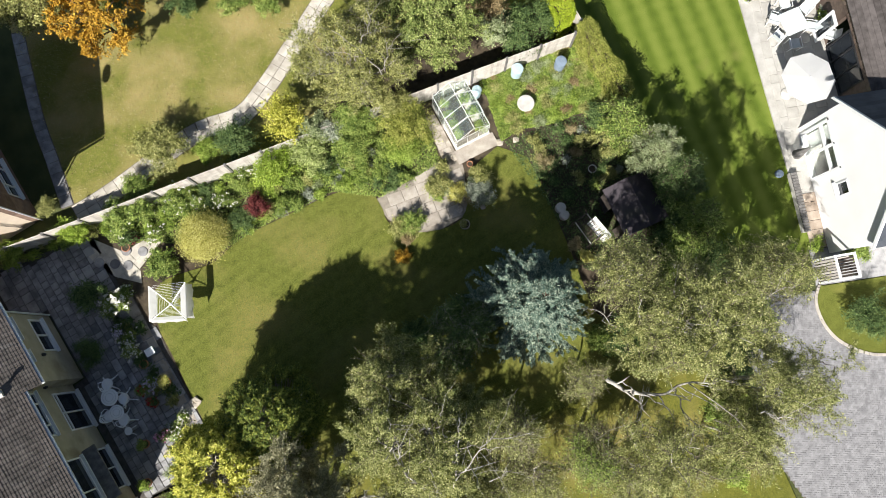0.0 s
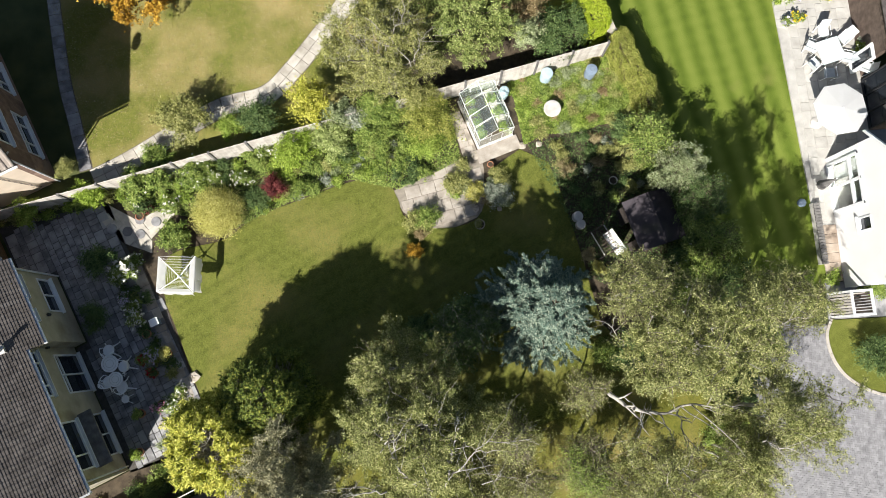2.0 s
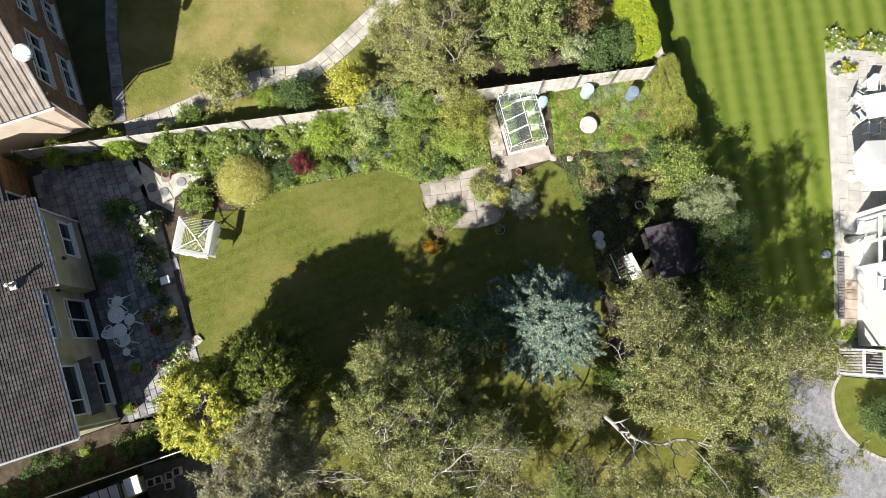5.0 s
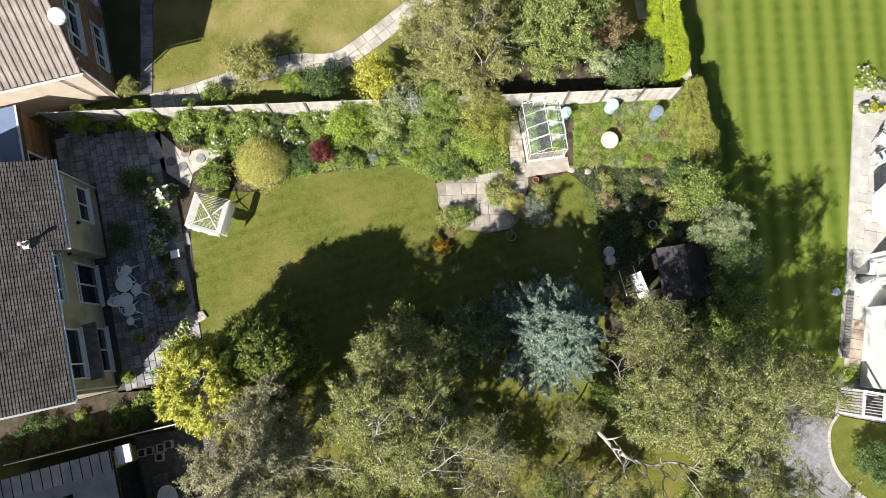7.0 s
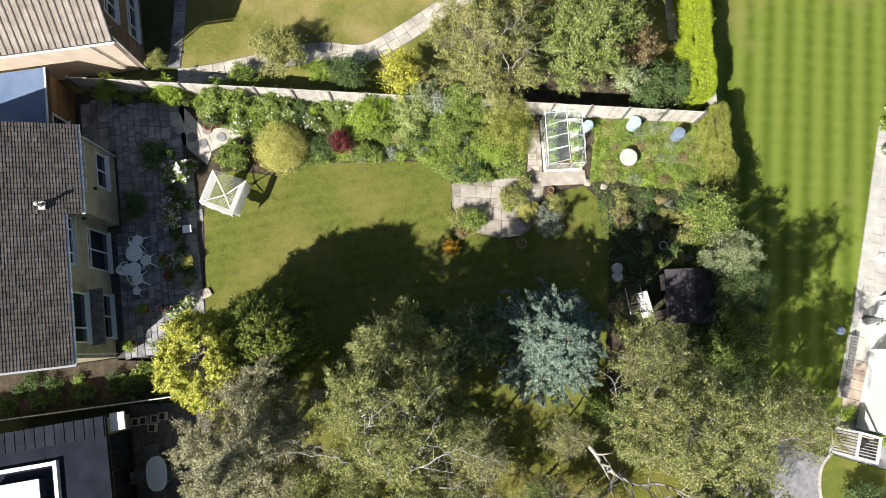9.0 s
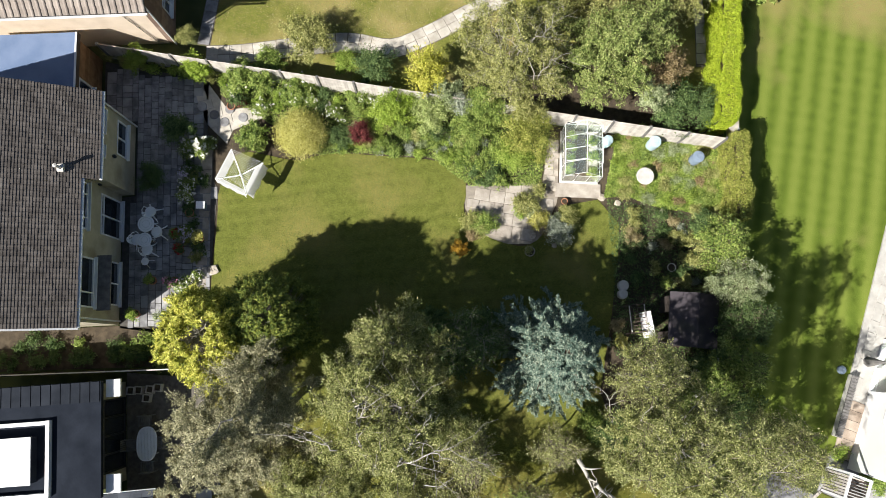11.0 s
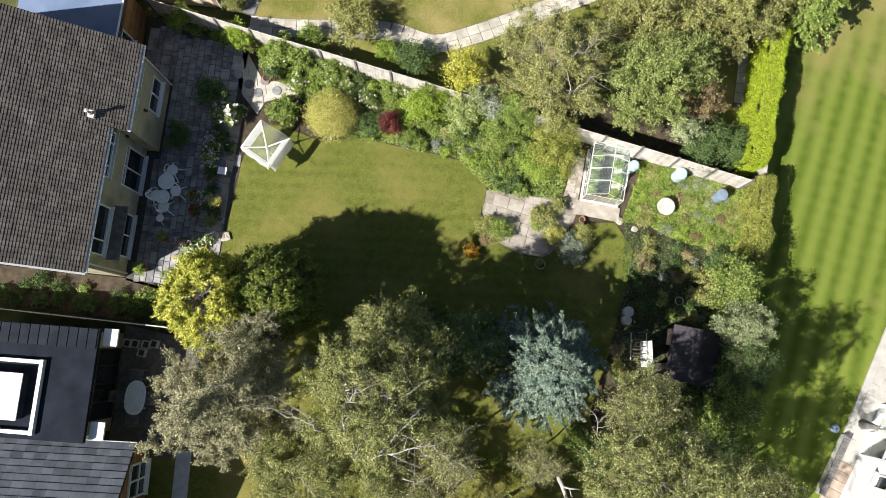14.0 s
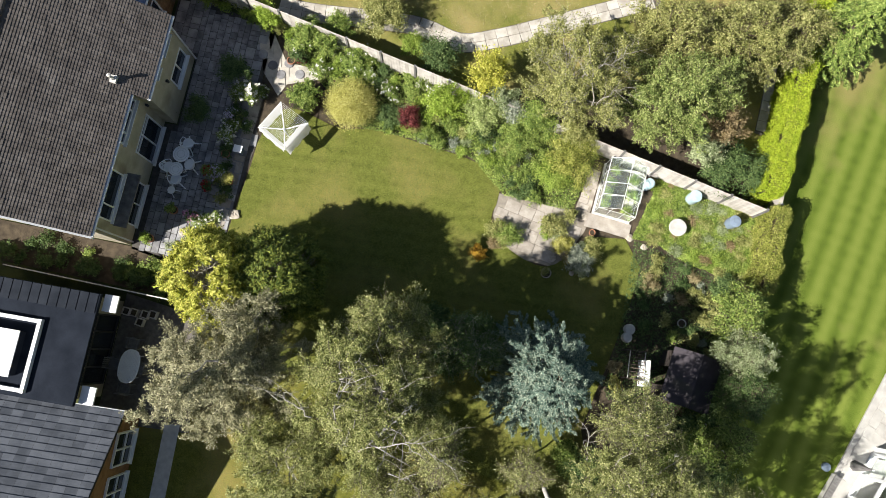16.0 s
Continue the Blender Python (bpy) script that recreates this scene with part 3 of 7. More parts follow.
def broad_tree(name, x, y, r, h, material, label, bark=None, leaf=0.07, wide=0.55, cover=3.0, stems=1, bare=0.3, category="tree", thick=0.1, limbs=15, second=6, twigs=9, lean=(0, 0), droop=0.3, twig=0.75, gaps=0.8, squash=(1.0, 1.0), skirt=1.3):
    """Trunks, limbs, branches and twigs, each level growing from the one before, with leaves along the twigs. (x, y) is the
    middle of the crown, lean its offset from the foot, cover the leaf area over the crown's area, gaps how uneven it is."""
    ob = thing(name, label, category)
    z0, zc = h * bare, h * (1 + bare) / 2
    c, rad = np.array([x, y, zc]), np.array([r * squash[0], r * squash[1], h * (1 - bare) / 2])
    foot = np.array([x - lean[0], y - lean[1], 0.0])
    ts = np.linspace(0, 1, 9)
    wood, stem_lines = Build(), []
    for s in range(stems):
        a = 6.28 * s / stems + 0.7
        off = np.array([math.cos(a), math.sin(a), 0]) * (0.2 * r if stems > 1 else 0.04 * r)
        mid = foot + (np.array([x, y, 0]) - foot) * 0.5 + off * 0.5 + np.array([0, 0, h * 0.45])
        end = np.array([x, y, 0]) + off * 1.4 + np.array([0, 0, h * 0.9])
        bow = np.array([(foot + off * 0.2) * (1 - t) ** 2 + 2 * mid * t * (1 - t) + end * t * t + np.append(rng.normal(size=2) * 0.12 * min(1.0, 3 * t), 0) for t in ts])
        wood.tube([tuple(q) for q in bow], [thick * (1.25 - 1.12 * t) for t in ts], 8)
        stem_lines.append(bow)
    part("trunk", wood, bark or BARK, ob, smooth=True)
    i = np.arange(limbs) + 0.5
    up = 1 - skirt * i / limbs
    az = 2.39996 * i + rng.uniform(0, 6.28) + rng.normal(size=limbs) * 0.25
    fl = np.sqrt(np.maximum(0, 1 - up * up))
    d = np.stack([np.cos(az) * fl, np.sin(az) * fl, up], 1)
    tip = c + d * rad * rng.uniform(0.55, 0.86, (limbs, 1))
    start = np.empty_like(tip)
    for k in range(limbs):
        bow = stem_lines[k % stems]
        flat = math.hypot(tip[k, 0] - x, tip[k, 1] - y)
        zs = min(max(tip[k, 2] - rng.uniform(0.5, 1.0) * flat - 0.3, 0.75 * z0), h * 0.85)
        start[k] = [np.interp(zs, bow[:, 2], bow[:, q]) for q in range(3)]
    run = tip - start
    big = grow(start, unit(run), np.linalg.norm(run, axis=1), 0.3, -0.08, 8)
    which = np.repeat(np.arange(limbs), second)
    t = rng.uniform(0.3, 1.0, len(which))
    p, w = along_lines(big, which, t * 0.999)
    way = unit(0.55 * w + 0.75 * rng.normal(size=p.shape) * np.array([1, 1, 0.55]) + np.array([0, 0, 0.15]))
    ln2 = r * rng.uniform(0.2, 0.44, len(which)) * (1.2 - 0.5 * t)
    mid = grow(p, way, ln2, 0.35, 0.05, 5)
    which2 = np.repeat(np.arange(len(which)), twigs)
    t2 = rng.uniform(0.15, 1.0, len(which2))
    p, w = along_lines(mid, which2, t2 * 0.999)
    way = unit(0.5 * w + 0.75 * rng.normal(size=p.shape) * np.array([1, 1, 0.7]) + np.array([0, 0, 0.12]))
    ln3 = twig * rng.uniform(0.45, 1.15, len(which2))
    fine = grow(p, way, ln3, 0.3, droop, 4)
    n = int(cover * math.pi * r * r * squash[0] * squash[1] / (leaf * leaf * wide * 0.5))
    dens = rng.lognormal(0, gaps, len(which))[which2] * ln3 * rng.lognormal(0, 0.4, len(which2))
    pick = rng.choice(len(which2), n, p=dens / dens.sum())
    s = rng.uniform(0.08, 1.05, n)
    p, w = along_lines(fine, pick, np.minimum(s, 0.999))
    p = p + rng.normal(size=p.shape) * (0.028 + 0.4 * leaf)
    out = unit((p - c) / rad)
    nrm = 0.35 * out + 0.65 * rng.normal(size=p.shape) + np.array([0, 0, 0.45])
    keep = p[:, 2] > 0.1
    part("crown", leaf_mesh("crown", p[keep], nrm[keep], leaf, leaf * wide, material, (w + 0.6 * rng.normal(size=p.shape))[keep]), None, ob)
    part("limb", wood_mesh("limb", [(big, 0.28 * thick + 0.016, 0.009)], bark or BARK, 5), None, ob, kind="stuff")
    part("branchwork", wood_mesh("branchwork", [(mid, 0.015, 0.006), (fine, 0.006, 0.003)], BIRCH_TWIG if bark is BARK_WHITE else bark or BARK, 3), None, ob, kind="stuff")
    return ob


def hedge(name, a, b, width, h, material, label, leaf=0.07, per_m=2600, category="hedge", core=None):
    """A clipped hedge from a to b: leaves over a box of stems."""
    a, b = np.array(a, float), np.array(b, float)
    ln = np.linalg.norm(b - a)
    u = (b - a) / ln
    w = np.array([-u[1], u[0]])
    k = int(2 * per_m * ln)
    area = np.array([ln * width, ln * h, ln * h, width * h, width * h])
    face = rng.choice(5, k, p=area / area.sum())
    s, c, z = rng.uniform(0, ln, k), rng.uniform(-width / 2, width / 2, k), rng.uniform(0.03, h, k)
    nr = np.zeros((k, 3))
    for f, (ax, val, nn) in enumerate([("z", h, (0, 0, 1)), ("c", -width / 2, (-w[0], -w[1], 0)), ("c", width / 2, (w[0], w[1], 0)), ("s", 0, (-u[0], -u[1], 0)), ("s", ln, (u[0], u[1], 0))]):
        on = face == f
        nr[on] = nn
        {"z": z, "c": c, "s": s}[ax][on] = val
    wob = 0.09 * np.sin(s * 2.3 + c * 3) + 0.05 * np.sin(s * 6.1 + z * 5)
    p = np.stack([a[0] + u[0] * s + w[0] * c, a[1] + u[1] * s + w[1] * c, z], 1) + nr * (wob[:, None] + rng.normal(size=(k, 1)) * 0.06)
    ob = thing(name, label, category)
    part("foliage", leaf_mesh("foliage", p, nr + 0.6 * rng.normal(size=(k, 3)), leaf, leaf * 0.65, material), None, ob)
    mid = (a + b) / 2
    part("branchwork", Build().box(mid[0], mid[1], h * 0.46, ln - 0.25, width - 0.3, h * 0.9, math.atan2(u[1], u[0])), core or BARK, ob, kind="stuff")
    return ob


def stuff_leaves(name, poly_fn, k, box, hmax, leaf, material, label, category, upright=0.4, wide=0.5):
    """Low plants that nobody could count, over an area given by a test."""
    x, y = rng.uniform(box[0], box[1], k), rng.uniform(box[2], box[3], k)
    keep = poly_fn(x, y)
    x, y = x[keep], y[keep]
    clump = 0.5 + 0.5 * np.sin(x * 3.1 + 1.3 * np.sin(y * 2.3)) * np.sin(y * 2.7 + 1.1 * np.sin(x * 1.9))
    z = 0.03 + rng.uniform(0, 1, len(x)) * hmax * clump
    nr = np.stack([rng.normal(size=len(x)), rng.normal(size=len(x)), np.full(len(x), 1.0 / max(upright, 0.05))], 1)
    ob = new(name, leaf_mesh(name, np.stack([x, y, z], 1), nr, leaf, leaf * wide, material))
    return tagged(ob, label, category, kind="stuff")


def inside(poly):
    """A test for points within a polygon."""
    q = [(a, b) for a, b in zip(poly, poly[1:] + poly[:1])]

    def test(x, y):
        hit = np.zeros(len(x), bool)
        for (x0, y0), (x1, y1) in q:
            c = ((y0 > y) != (y1 > y)) & (x < (x1 - x0) * (y - y0) / (y1 - y0 + 1e-12) + x0)
            hit ^= c
        return hit
    return test


class Plot:
    """A turned frame on the ground: s along, n outward."""

    def __init__(self, x, y, along):
        self.o, self.u = np.array([x, y]), np.array([math.cos(along), math.sin(along)])
        self.w = np.array([self.u[1], -self.u[0]])
        self.turn = along

    def at(self, s, n, z=None):
        p = self.o + self.u * s + self.w * n
        return (p[0], p[1]) if z is None else (p[0], p[1], z)


# ---- ground, lawns and paving ----
ground = part("ground", Build().prism([(-600, -600), (600, -600), (600, 600), (-600, 600)], -0.6, -0.06), GROUND, label="rough green ground around the gardens", kind="structure")
tagged(ground, category="ground")


def sheet(name, poly, z0, z1, material, label, category):
    return tagged(part(name, Build().prism(poly, z0, z1), material, label=label, kind="structure"), category=category)


def smooth_line(pts, steps=6):
    """A soft curve through a few points."""
    out = []
    for i in range(len(pts) - 1):
        p0, p1, p2, p3 = (np.array(pts[min(max(j, 0), len(pts) - 1)], float) for j in (i - 1, i, i + 1, i + 2))
        for k in range(steps):
            t = k / steps
            out.append(tuple(0.5 * (2 * p1 + (p2 - p0) * t + (2 * p0 - 5 * p1 + 4 * p2 - p3) * t * t + (3 * p1 - p0 - 3 * p2 + p3) * t**3)))
    return out + [tuple(pts[-1])]


BED = [(-18.5, 13.0), (12.9, 10.8), (13.6, -2.5), (9.0, -5.2), (-11.8, -2.2), (-12.5, 0.0), (-12.4, 12.4)]
sheet("planting_bed", BED, -0.3, -0.02, SOIL, "dark soil of the planting beds", "soil")
LAWN_EDGE = smooth_line([(-11.45, 6.70), (-11.35, 5.43), (-11.29, 2.68), (-11.17, 0.79)], 3) + [(-10.6, -1.9), (-10.2, -2.6), (2.0, -4.9), (9.4, -5.3), (7.71, -1.62), (8.12, 2.13), (8.34, 4.89), (8.34, 6.60), (7.25, 7.74)] + \
    smooth_line([(5.49, 7.30), (3.94, 5.22), (1.23, 5.79), (0.69, 6.77), (0.73, 7.56), (0.43, 8.75), (-1.15, 9.18), (-3.95, 9.22), (-6.19, 9.16), (-7.79, 8.69), (-9.23, 8.85), (-10.42, 8.91), (-11.24, 8.25), (-11.40, 6.99)], 5)
sheet("lawn", LAWN_EDGE, -0.2, 0.02, LAWN, "mown green garden lawn with drier patches", "lawn")
sheet("lawn_north", [(-13.0, 13.4), (-12.3, 24), (-11, 34), (14, 34), (12.6, 12.0), (4, 12.2), (-8, 13.0)], -0.2, -0.01, LAWN_DRY, "dry yellowish lawn of the neighbouring garden", "lawn")
# dark strip over the lawn, standing in for shade below the tree canopy
sheet("soil_strip", [(-1.2, 12.05), (12.6, 10.95), (12.7, 13.6), (9.0, 14.6), (4.5, 14.9), (0.5, 13.9)], -0.2, 0.0, SOIL, "dry soil under the trees behind the fence, dark for their shade", "soil")
sheet("lawn_east", [(14.0, 40), (45, 40), (45, 10.4), (22.18, 9.96), (19.65, 0.21), (18.76, -3.40), (17.4, -4.6), (13.0, -4.8), (13.6, 4), (13.4, 12)], -0.2, 0.0, LAWN_STRIPED, "striped bright green lawn mown in bands", "lawn")
sheet("lawn_south", [(-11.6, -2.4), (2.0, -4.7), (9.4, -5.1), (12.6, -5.6), (12.0, -14.0), (9.0, -30), (-11, -30), (-12.3, -11.5)], -0.2, 0.015, LAWN_MOSSY, "olive mossy lawn under birch trees", "lawn")


FENCE_A, FENCE_B = np.array([-17.6, 13.35]), np.array([12.9, 10.75])

# ---- houses ----
HOME = Plot(-15.45, 0.05, radians(96.5))
NORTH = Plot(-14.55, 14.45, radians(96.5))
NORTH_RIDGE = 8.4
GABLE = Plot(21.17, 1.86, radians(253.3))
SOUTH = Plot(-13.75, -7.13, radians(98.0))


def wall(name, plot, s0, s1, z0, z1, n, material, parent, holes=(), thick=0.28, label=""):
    """A wall with openings right through it; its outer face is at n."""
    b = Build()
    ss = sorted({s0, s1, *(h[0] for h in holes), *(h[1] for h in holes)})
    zs = sorted({z0, z1, *(h[2] for h in holes), *(h[3] for h in holes)})
    for i in range(len(ss) - 1):
        for j in range(len(zs) - 1):
            sm, zm = (ss[i] + ss[i + 1]) / 2, (zs[j] + zs[j + 1]) / 2
            if not any(h[0] < sm < h[1] and h[2] < zm < h[3] for h in holes):
                x, y = plot.at(sm, n - thick / 2)
                b.box(x, y, zm, ss[i + 1] - ss[i], thick, zs[j + 1] - zs[j], plot.turn)
    return part(name, b, material, parent, label)


def cross_wall(name, plot, s, n0, n1, z0, top, material, parent, thick=0.28, label=""):
    """A gable end across the plot at s; top: pairs of n and height."""
    pts = [(n0, z0), (n1, z0)] + top
    v = [plot.at(s - thick / 2, n, z) for n, z in pts] + [plot.at(s + thick / 2, n, z) for n, z in pts]
    k = len(pts)
    b = Build().add(v, [tuple(range(k)), tuple(range(k, 2 * k))[::-1]] + [(i, k + i, k + (i + 1) % k, (i + 1) % k) for i in range(k)])
    return part(name, b, material, parent, label)


def window(plot, s0, s1, z0, z1, n, parent, split=(0.5,), cross=(), bar=0.07, frame=None, sill=True, name="window"):
    """A framed window set in its opening: frame, bars, one pane a light, sill."""
    frame = frame or UPVC
    w = tagged(new(name), label="white-framed window" if frame is UPVC else "dark-framed glazing")
    w.parent = parent
    b = Build()
    mid = lambda s, z, ls, lz: b.box(*plot.at(s, n - 0.02), z, ls, 0.1, lz, plot.turn)
    mid((s0 + s1) / 2, z0 + bar / 2, s1 - s0, bar)
    mid((s0 + s1) / 2, z1 - bar / 2, s1 - s0, bar)
    mid(s0 + bar / 2, (z0 + z1) / 2, bar, z1 - z0 - 2 * bar)
    mid(s1 - bar / 2, (z0 + z1) / 2, bar, z1 - z0 - 2 * bar)
    xs = [s0 + bar] + [s0 + f * (s1 - s0) for f in split] + [s1 - bar]
    for f in split:
        mid(s0 + f * (s1 - s0), (z0 + z1) / 2, bar * 0.9, z1 - z0 - 2 * bar)
    for f in cross:
        b.box(*plot.at((s0 + s1) / 2, n - 0.018), z0 + f * (z1 - z0), s1 - s0 - 2 * bar, 0.09, bar * 0.8, plot.turn)
    part("window_frame", b, frame, w)
    for i in range(len(xs) - 1):
        p = Build().box(*plot.at((xs[i] + xs[i + 1]) / 2, n - 0.05), (z0 + z1) / 2, xs[i + 1] - xs[i], 0.02, z1 - z0 - 2 * bar, plot.turn)
        part("pane", p, WINDOW, w)
    if sill:
        part("window_sill", Build().box(*plot.at((s0 + s1) / 2, n + 0.05), z0 - 0.03, s1 - s0 + 0.12, 0.2, 0.05, plot.turn), frame, w)
    return w


def tile_mesh(name, w, d, material, roll=0.035, t=0.025, step=0.038):
    """One interlocking roof tile, lying along x, sloping along y: a pan and a roll."""
    xs = [0, 0.45 * w, 0.6 * w, 0.75 * w, 0.9 * w, w * 0.985]
    zs = [0.0, 0.0, roll * 0.8, roll, roll * 0.7, 0.0]
    v = [(x, y, z + t + (step if y == 0 else 0)) for y in (0, d) for x, z in zip(xs, zs)] + [(x, 0, 0) for x in xs]
    k = len(xs)
    f = [(i, i + 1, k + i + 1, k + i) for i in range(k - 1)] + [(2 * k + i, 2 * k + i + 1, i + 1, i) for i in range(k - 1)]
    return Build().add(v, f).mesh(name, material)


def tiled_slope(plot, s0, s1, n_eave, z_eave, n_ridge, z_ridge, material, parent, gauge=0.30, width=0.30, skip=None, limit=300, near=lambda s, k: True, roll=0.035, step=0.038):
    """Courses of tiles from the eave up to the ridge, each tile an object of its own up to a limit, the rest joined."""
    run, rise = n_ridge - n_eave, z_ridge - z_eave
    length = math.hypot(run, rise)
    eave = Vector(plot.at(s0, n_eave, z_eave))
    along = Vector((plot.u[0], plot.u[1], 0))
    up = (Vector(plot.at(s0, n_ridge, z_ridge)) - eave).normalized()
    nrm = along.cross(up)
    if nrm.z < 0:
        nrm = -nrm
    flip = along.cross(up).z < 0
    courses, count = int(length / gauge), int((s1 - s0) / width)
    gauge, width = length / courses, (s1 - s0) / count
    base = tile_mesh("roof_tile", width, gauge * 1.05, material, roll, 0.025, step)
    made, rest = 0, Build()
    proto_v = [v.co.copy() for v in base.vertices]
    proto_f = [tuple(p.vertices) for p in base.polygons]
    for c in range(courses):
        for k in range(count):
            if skip and skip(s0 + (k + 0.5) * width, (c + 0.5) * gauge / length):
                continue
            j = rng.normal(size=3) * 0.004
            if flip:
                m = Matrix((tuple(-along), tuple(up), tuple(nrm))).transposed().to_4x4()
                at = eave + along * ((k + 1) * width) + up * (c * gauge) + nrm * (0.004 + abs(j[2]))
            else:
                m = Matrix((tuple(along), tuple(up), tuple(nrm))).transposed().to_4x4()
                at = eave + along * (k * width) + up * (c * gauge) + nrm * (0.004 + abs(j[2]))
            m.translation = at
            if made < limit and near(s0 + k * width, c):
                ob = new("roof_tile", base)
                ob.parent, ob.matrix_basis = parent, m
                made += 1
            else:
                rest.add([m @ v for v in proto_v], proto_f)
    if rest.v:
        tagged(part("roof_tiles", rest, material, parent), kind="stuff")


def roof_slab(plot, pts, drop, material, parent, name="roof"):
    return part(name, Build().solid([plot.at(*p) for p in pts], drop), material, parent)


def build_home():
    h = thing("house", "two-storey house in buff render with brown tiled roof", "house")
    doors = [(4.03, 5.95, 0.05, 2.08), (0.84, 2.92, 0.15, 1.5), (4.0, 6.1, 3.3, 4.12), (0.6, 2.82, 2.55, 3.95)]
    wall("wall", HOME, -0.05, 6.3, 0, 4.45, 0, RENDER_BUFF, h, doors)
    bay = [(7.82, 9.5, 0.95, 1.95), (8.4, 9.45, 3.3, 3.85), (7.28, 7.8, 3.3, 3.85)]
    wall("wall", HOME, 6.3, 9.85, 0, 4.25, 0.6, RENDER_BUFF, h, bay)
    part("wall", Build().box(*HOME.at(6.44, 0.16), 2.12, 0.28, 0.32, 4.25, HOME.turn), RENDER_BUFF, h)
    cross_wall("wall", HOME, 0.09, -8.4, -0.28, 0, [(-0.28, 4.5), (-4.2, 6.93), (-8.4, 4.5)], RENDER_BUFF, h)
    cross_wall("wall", HOME, 9.71, -8.4, 0.32, 0, [(0.32, 4.2), (-4.2, 6.93), (-8.4, 4.5)], RENDER_BUFF, h)
    wall("wall", HOME, -0.05, 9.85, 0, 4.45, -8.12, RENDER_BUFF, h)
    part("floor", Build().box(*HOME.at(4.9, -4.2), 2.35, 9.6, 8.0, 0.2, HOME.turn), CONCRETE, h)
    for s0, s1, z0, z1, sp, cr in ((4.03, 5.95, 0.05, 2.08, (0.48,), (0.86,)), (0.84, 2.92, 0.15, 1.5, (0.5,), ()), (4.0, 6.1, 3.3, 4.12, (0.25, 0.75), ()), (0.6, 2.82, 2.55, 3.95, (0.3,), ())):
        window(HOME, s0, s1, z0, z1, 0, h, sp, cr)
    for s0, s1, z0, z1 in bay:
        window(HOME, s0, s1, z0, z1, 0.6, h, (0.5,) if s1 - s0 > 1.2 else ())
    roof_slab(HOME, [(-0.3, 0.32, 4.58), (6.0, 0.32, 4.58), (6.0, -4.2, 7.2), (-0.3, -4.2, 7.2)], 0.12, MORTAR, h)
    roof_slab(HOME, [(6.0, 0.92, 4.23), (9.95, 0.92, 4.23), (9.95, -4.2, 7.2), (6.0, -4.2, 7.2)], 0.12, MORTAR, h)
    roof_slab(HOME, [(-0.3, -4.2, 7.2), (9.95, -4.2, 7.2), (9.95, -8.7, 4.58), (-0.3, -8.7, 4.58)], 0.12, MORTAR, h)
    tiled_slope(HOME, -0.35, 6.0, 0.36, 4.57, -4.2, 7.22, TILE, h, limit=170, near=lambda s, c: c < 6, gauge=0.115, width=0.22, roll=0.007, step=0.022)
    tiled_slope(HOME, 6.0, 10.0, 0.96, 4.22, -4.2, 7.22, TILE, h, limit=130, near=lambda s, c: c < 7, gauge=0.115, width=0.22, roll=0.007, step=0.022)
    tiled_slope(HOME, -0.35, 10.0, -8.76, 4.57, -4.2, 7.22, TILE, h, limit=0)
    for k in range(23):
        p = HOME.at(-0.3 + 0.45 * k, -4.2)
        q = HOME.at(-0.3 + 0.45 * (k + 1) - 0.015, -4.2)
        part("ridge_tile", Build().tube([(*p, 7.24), (*q, 7.24)], [0.12, 0.11], 10), TILE, h)
    g = Build()
    for a, b2, n, z in ((-0.35, 6.0, 0.42, 4.5), (6.0, 10.0, 1.02, 4.15)):
        g.tube([HOME.at(a, n, z), HOME.at(b2, n, z)], [0.055, 0.055], 8)
        g.box(*HOME.at((a + b2) / 2, n - 0.07), z - 0.02, b2 - a, 0.03, 0.16, HOME.turn)
    part("gutter", g, UPVC, h)
    d = Build()
    d.tube([HOME.at(0.12, 0.06, 0), HOME.at(0.12, 0.06, 4.3), HOME.at(0.12, 0.36, 4.48)], [0.04, 0.04, 0.04], 8)
    part("downpipe", d, UPVC, h)
    d = Build()
    d.tube([HOME.at(9.8, 0.66, 0), HOME.at(9.8, 0.66, 3.95), HOME.at(9.8, 0.96, 4.12)], [0.045, 0.045, 0.045], 8)
    part("downpipe", d, UPVC, h)
    v = Build()
    v.solid([HOME.at(-0.42, 0.42, 4.56), HOME.at(-0.30, 0.42, 4.56), HOME.at(-0.30, -4.2, 7.26), HOME.at(-0.42, -4.2, 7.26)], 0.2)
    part("bargeboard", v, UPVC, h)
    cp = Build().box(*HOME.at(1.75, 0.32), 2.25, 2.5, 0.62, 0.09, HOME.turn)
    for s in (0.65, 1.3, 1.95, 2.6):
        cp.box(*HOME.at(s, 0.3), 2.17, 0.06, 0.5, 0.1, HOME.turn)
    part("canopy", cp, TIMBER_GREY, h, "weathered grey timber canopy over the window")
    vt = Build()
    x, y = HOME.at(6.35, -0.30)
    vt.lathe(x, y, [(0.08, 4.9), (0.08, 5.2), (0.06, 5.22), (0.055, 5.42), (0.09, 5.44), (0.09, 5.48), (0.02, 5.52)], 12)
    vt.box(x, y, 5.02, 0.34, 0.3, 0.12, HOME.turn)
    part("roof_vent", vt, CONCRETE, h, "pale flue vent on a lead square")
    # lamps and bracket on the wall
    for s, n, z in ((6.28, 0.07, 2.35), (7.6, 0.67, 2.3)):
        lb = Build().lathe(*HOME.at(s, n), [(0.03, z - 0.12), (0.07, z - 0.08), (0.08, z + 0.08), (0.02, z + 0.13)], 8)
        part("wall_lamp", lb, BLACK, h)
    return h


build_home()


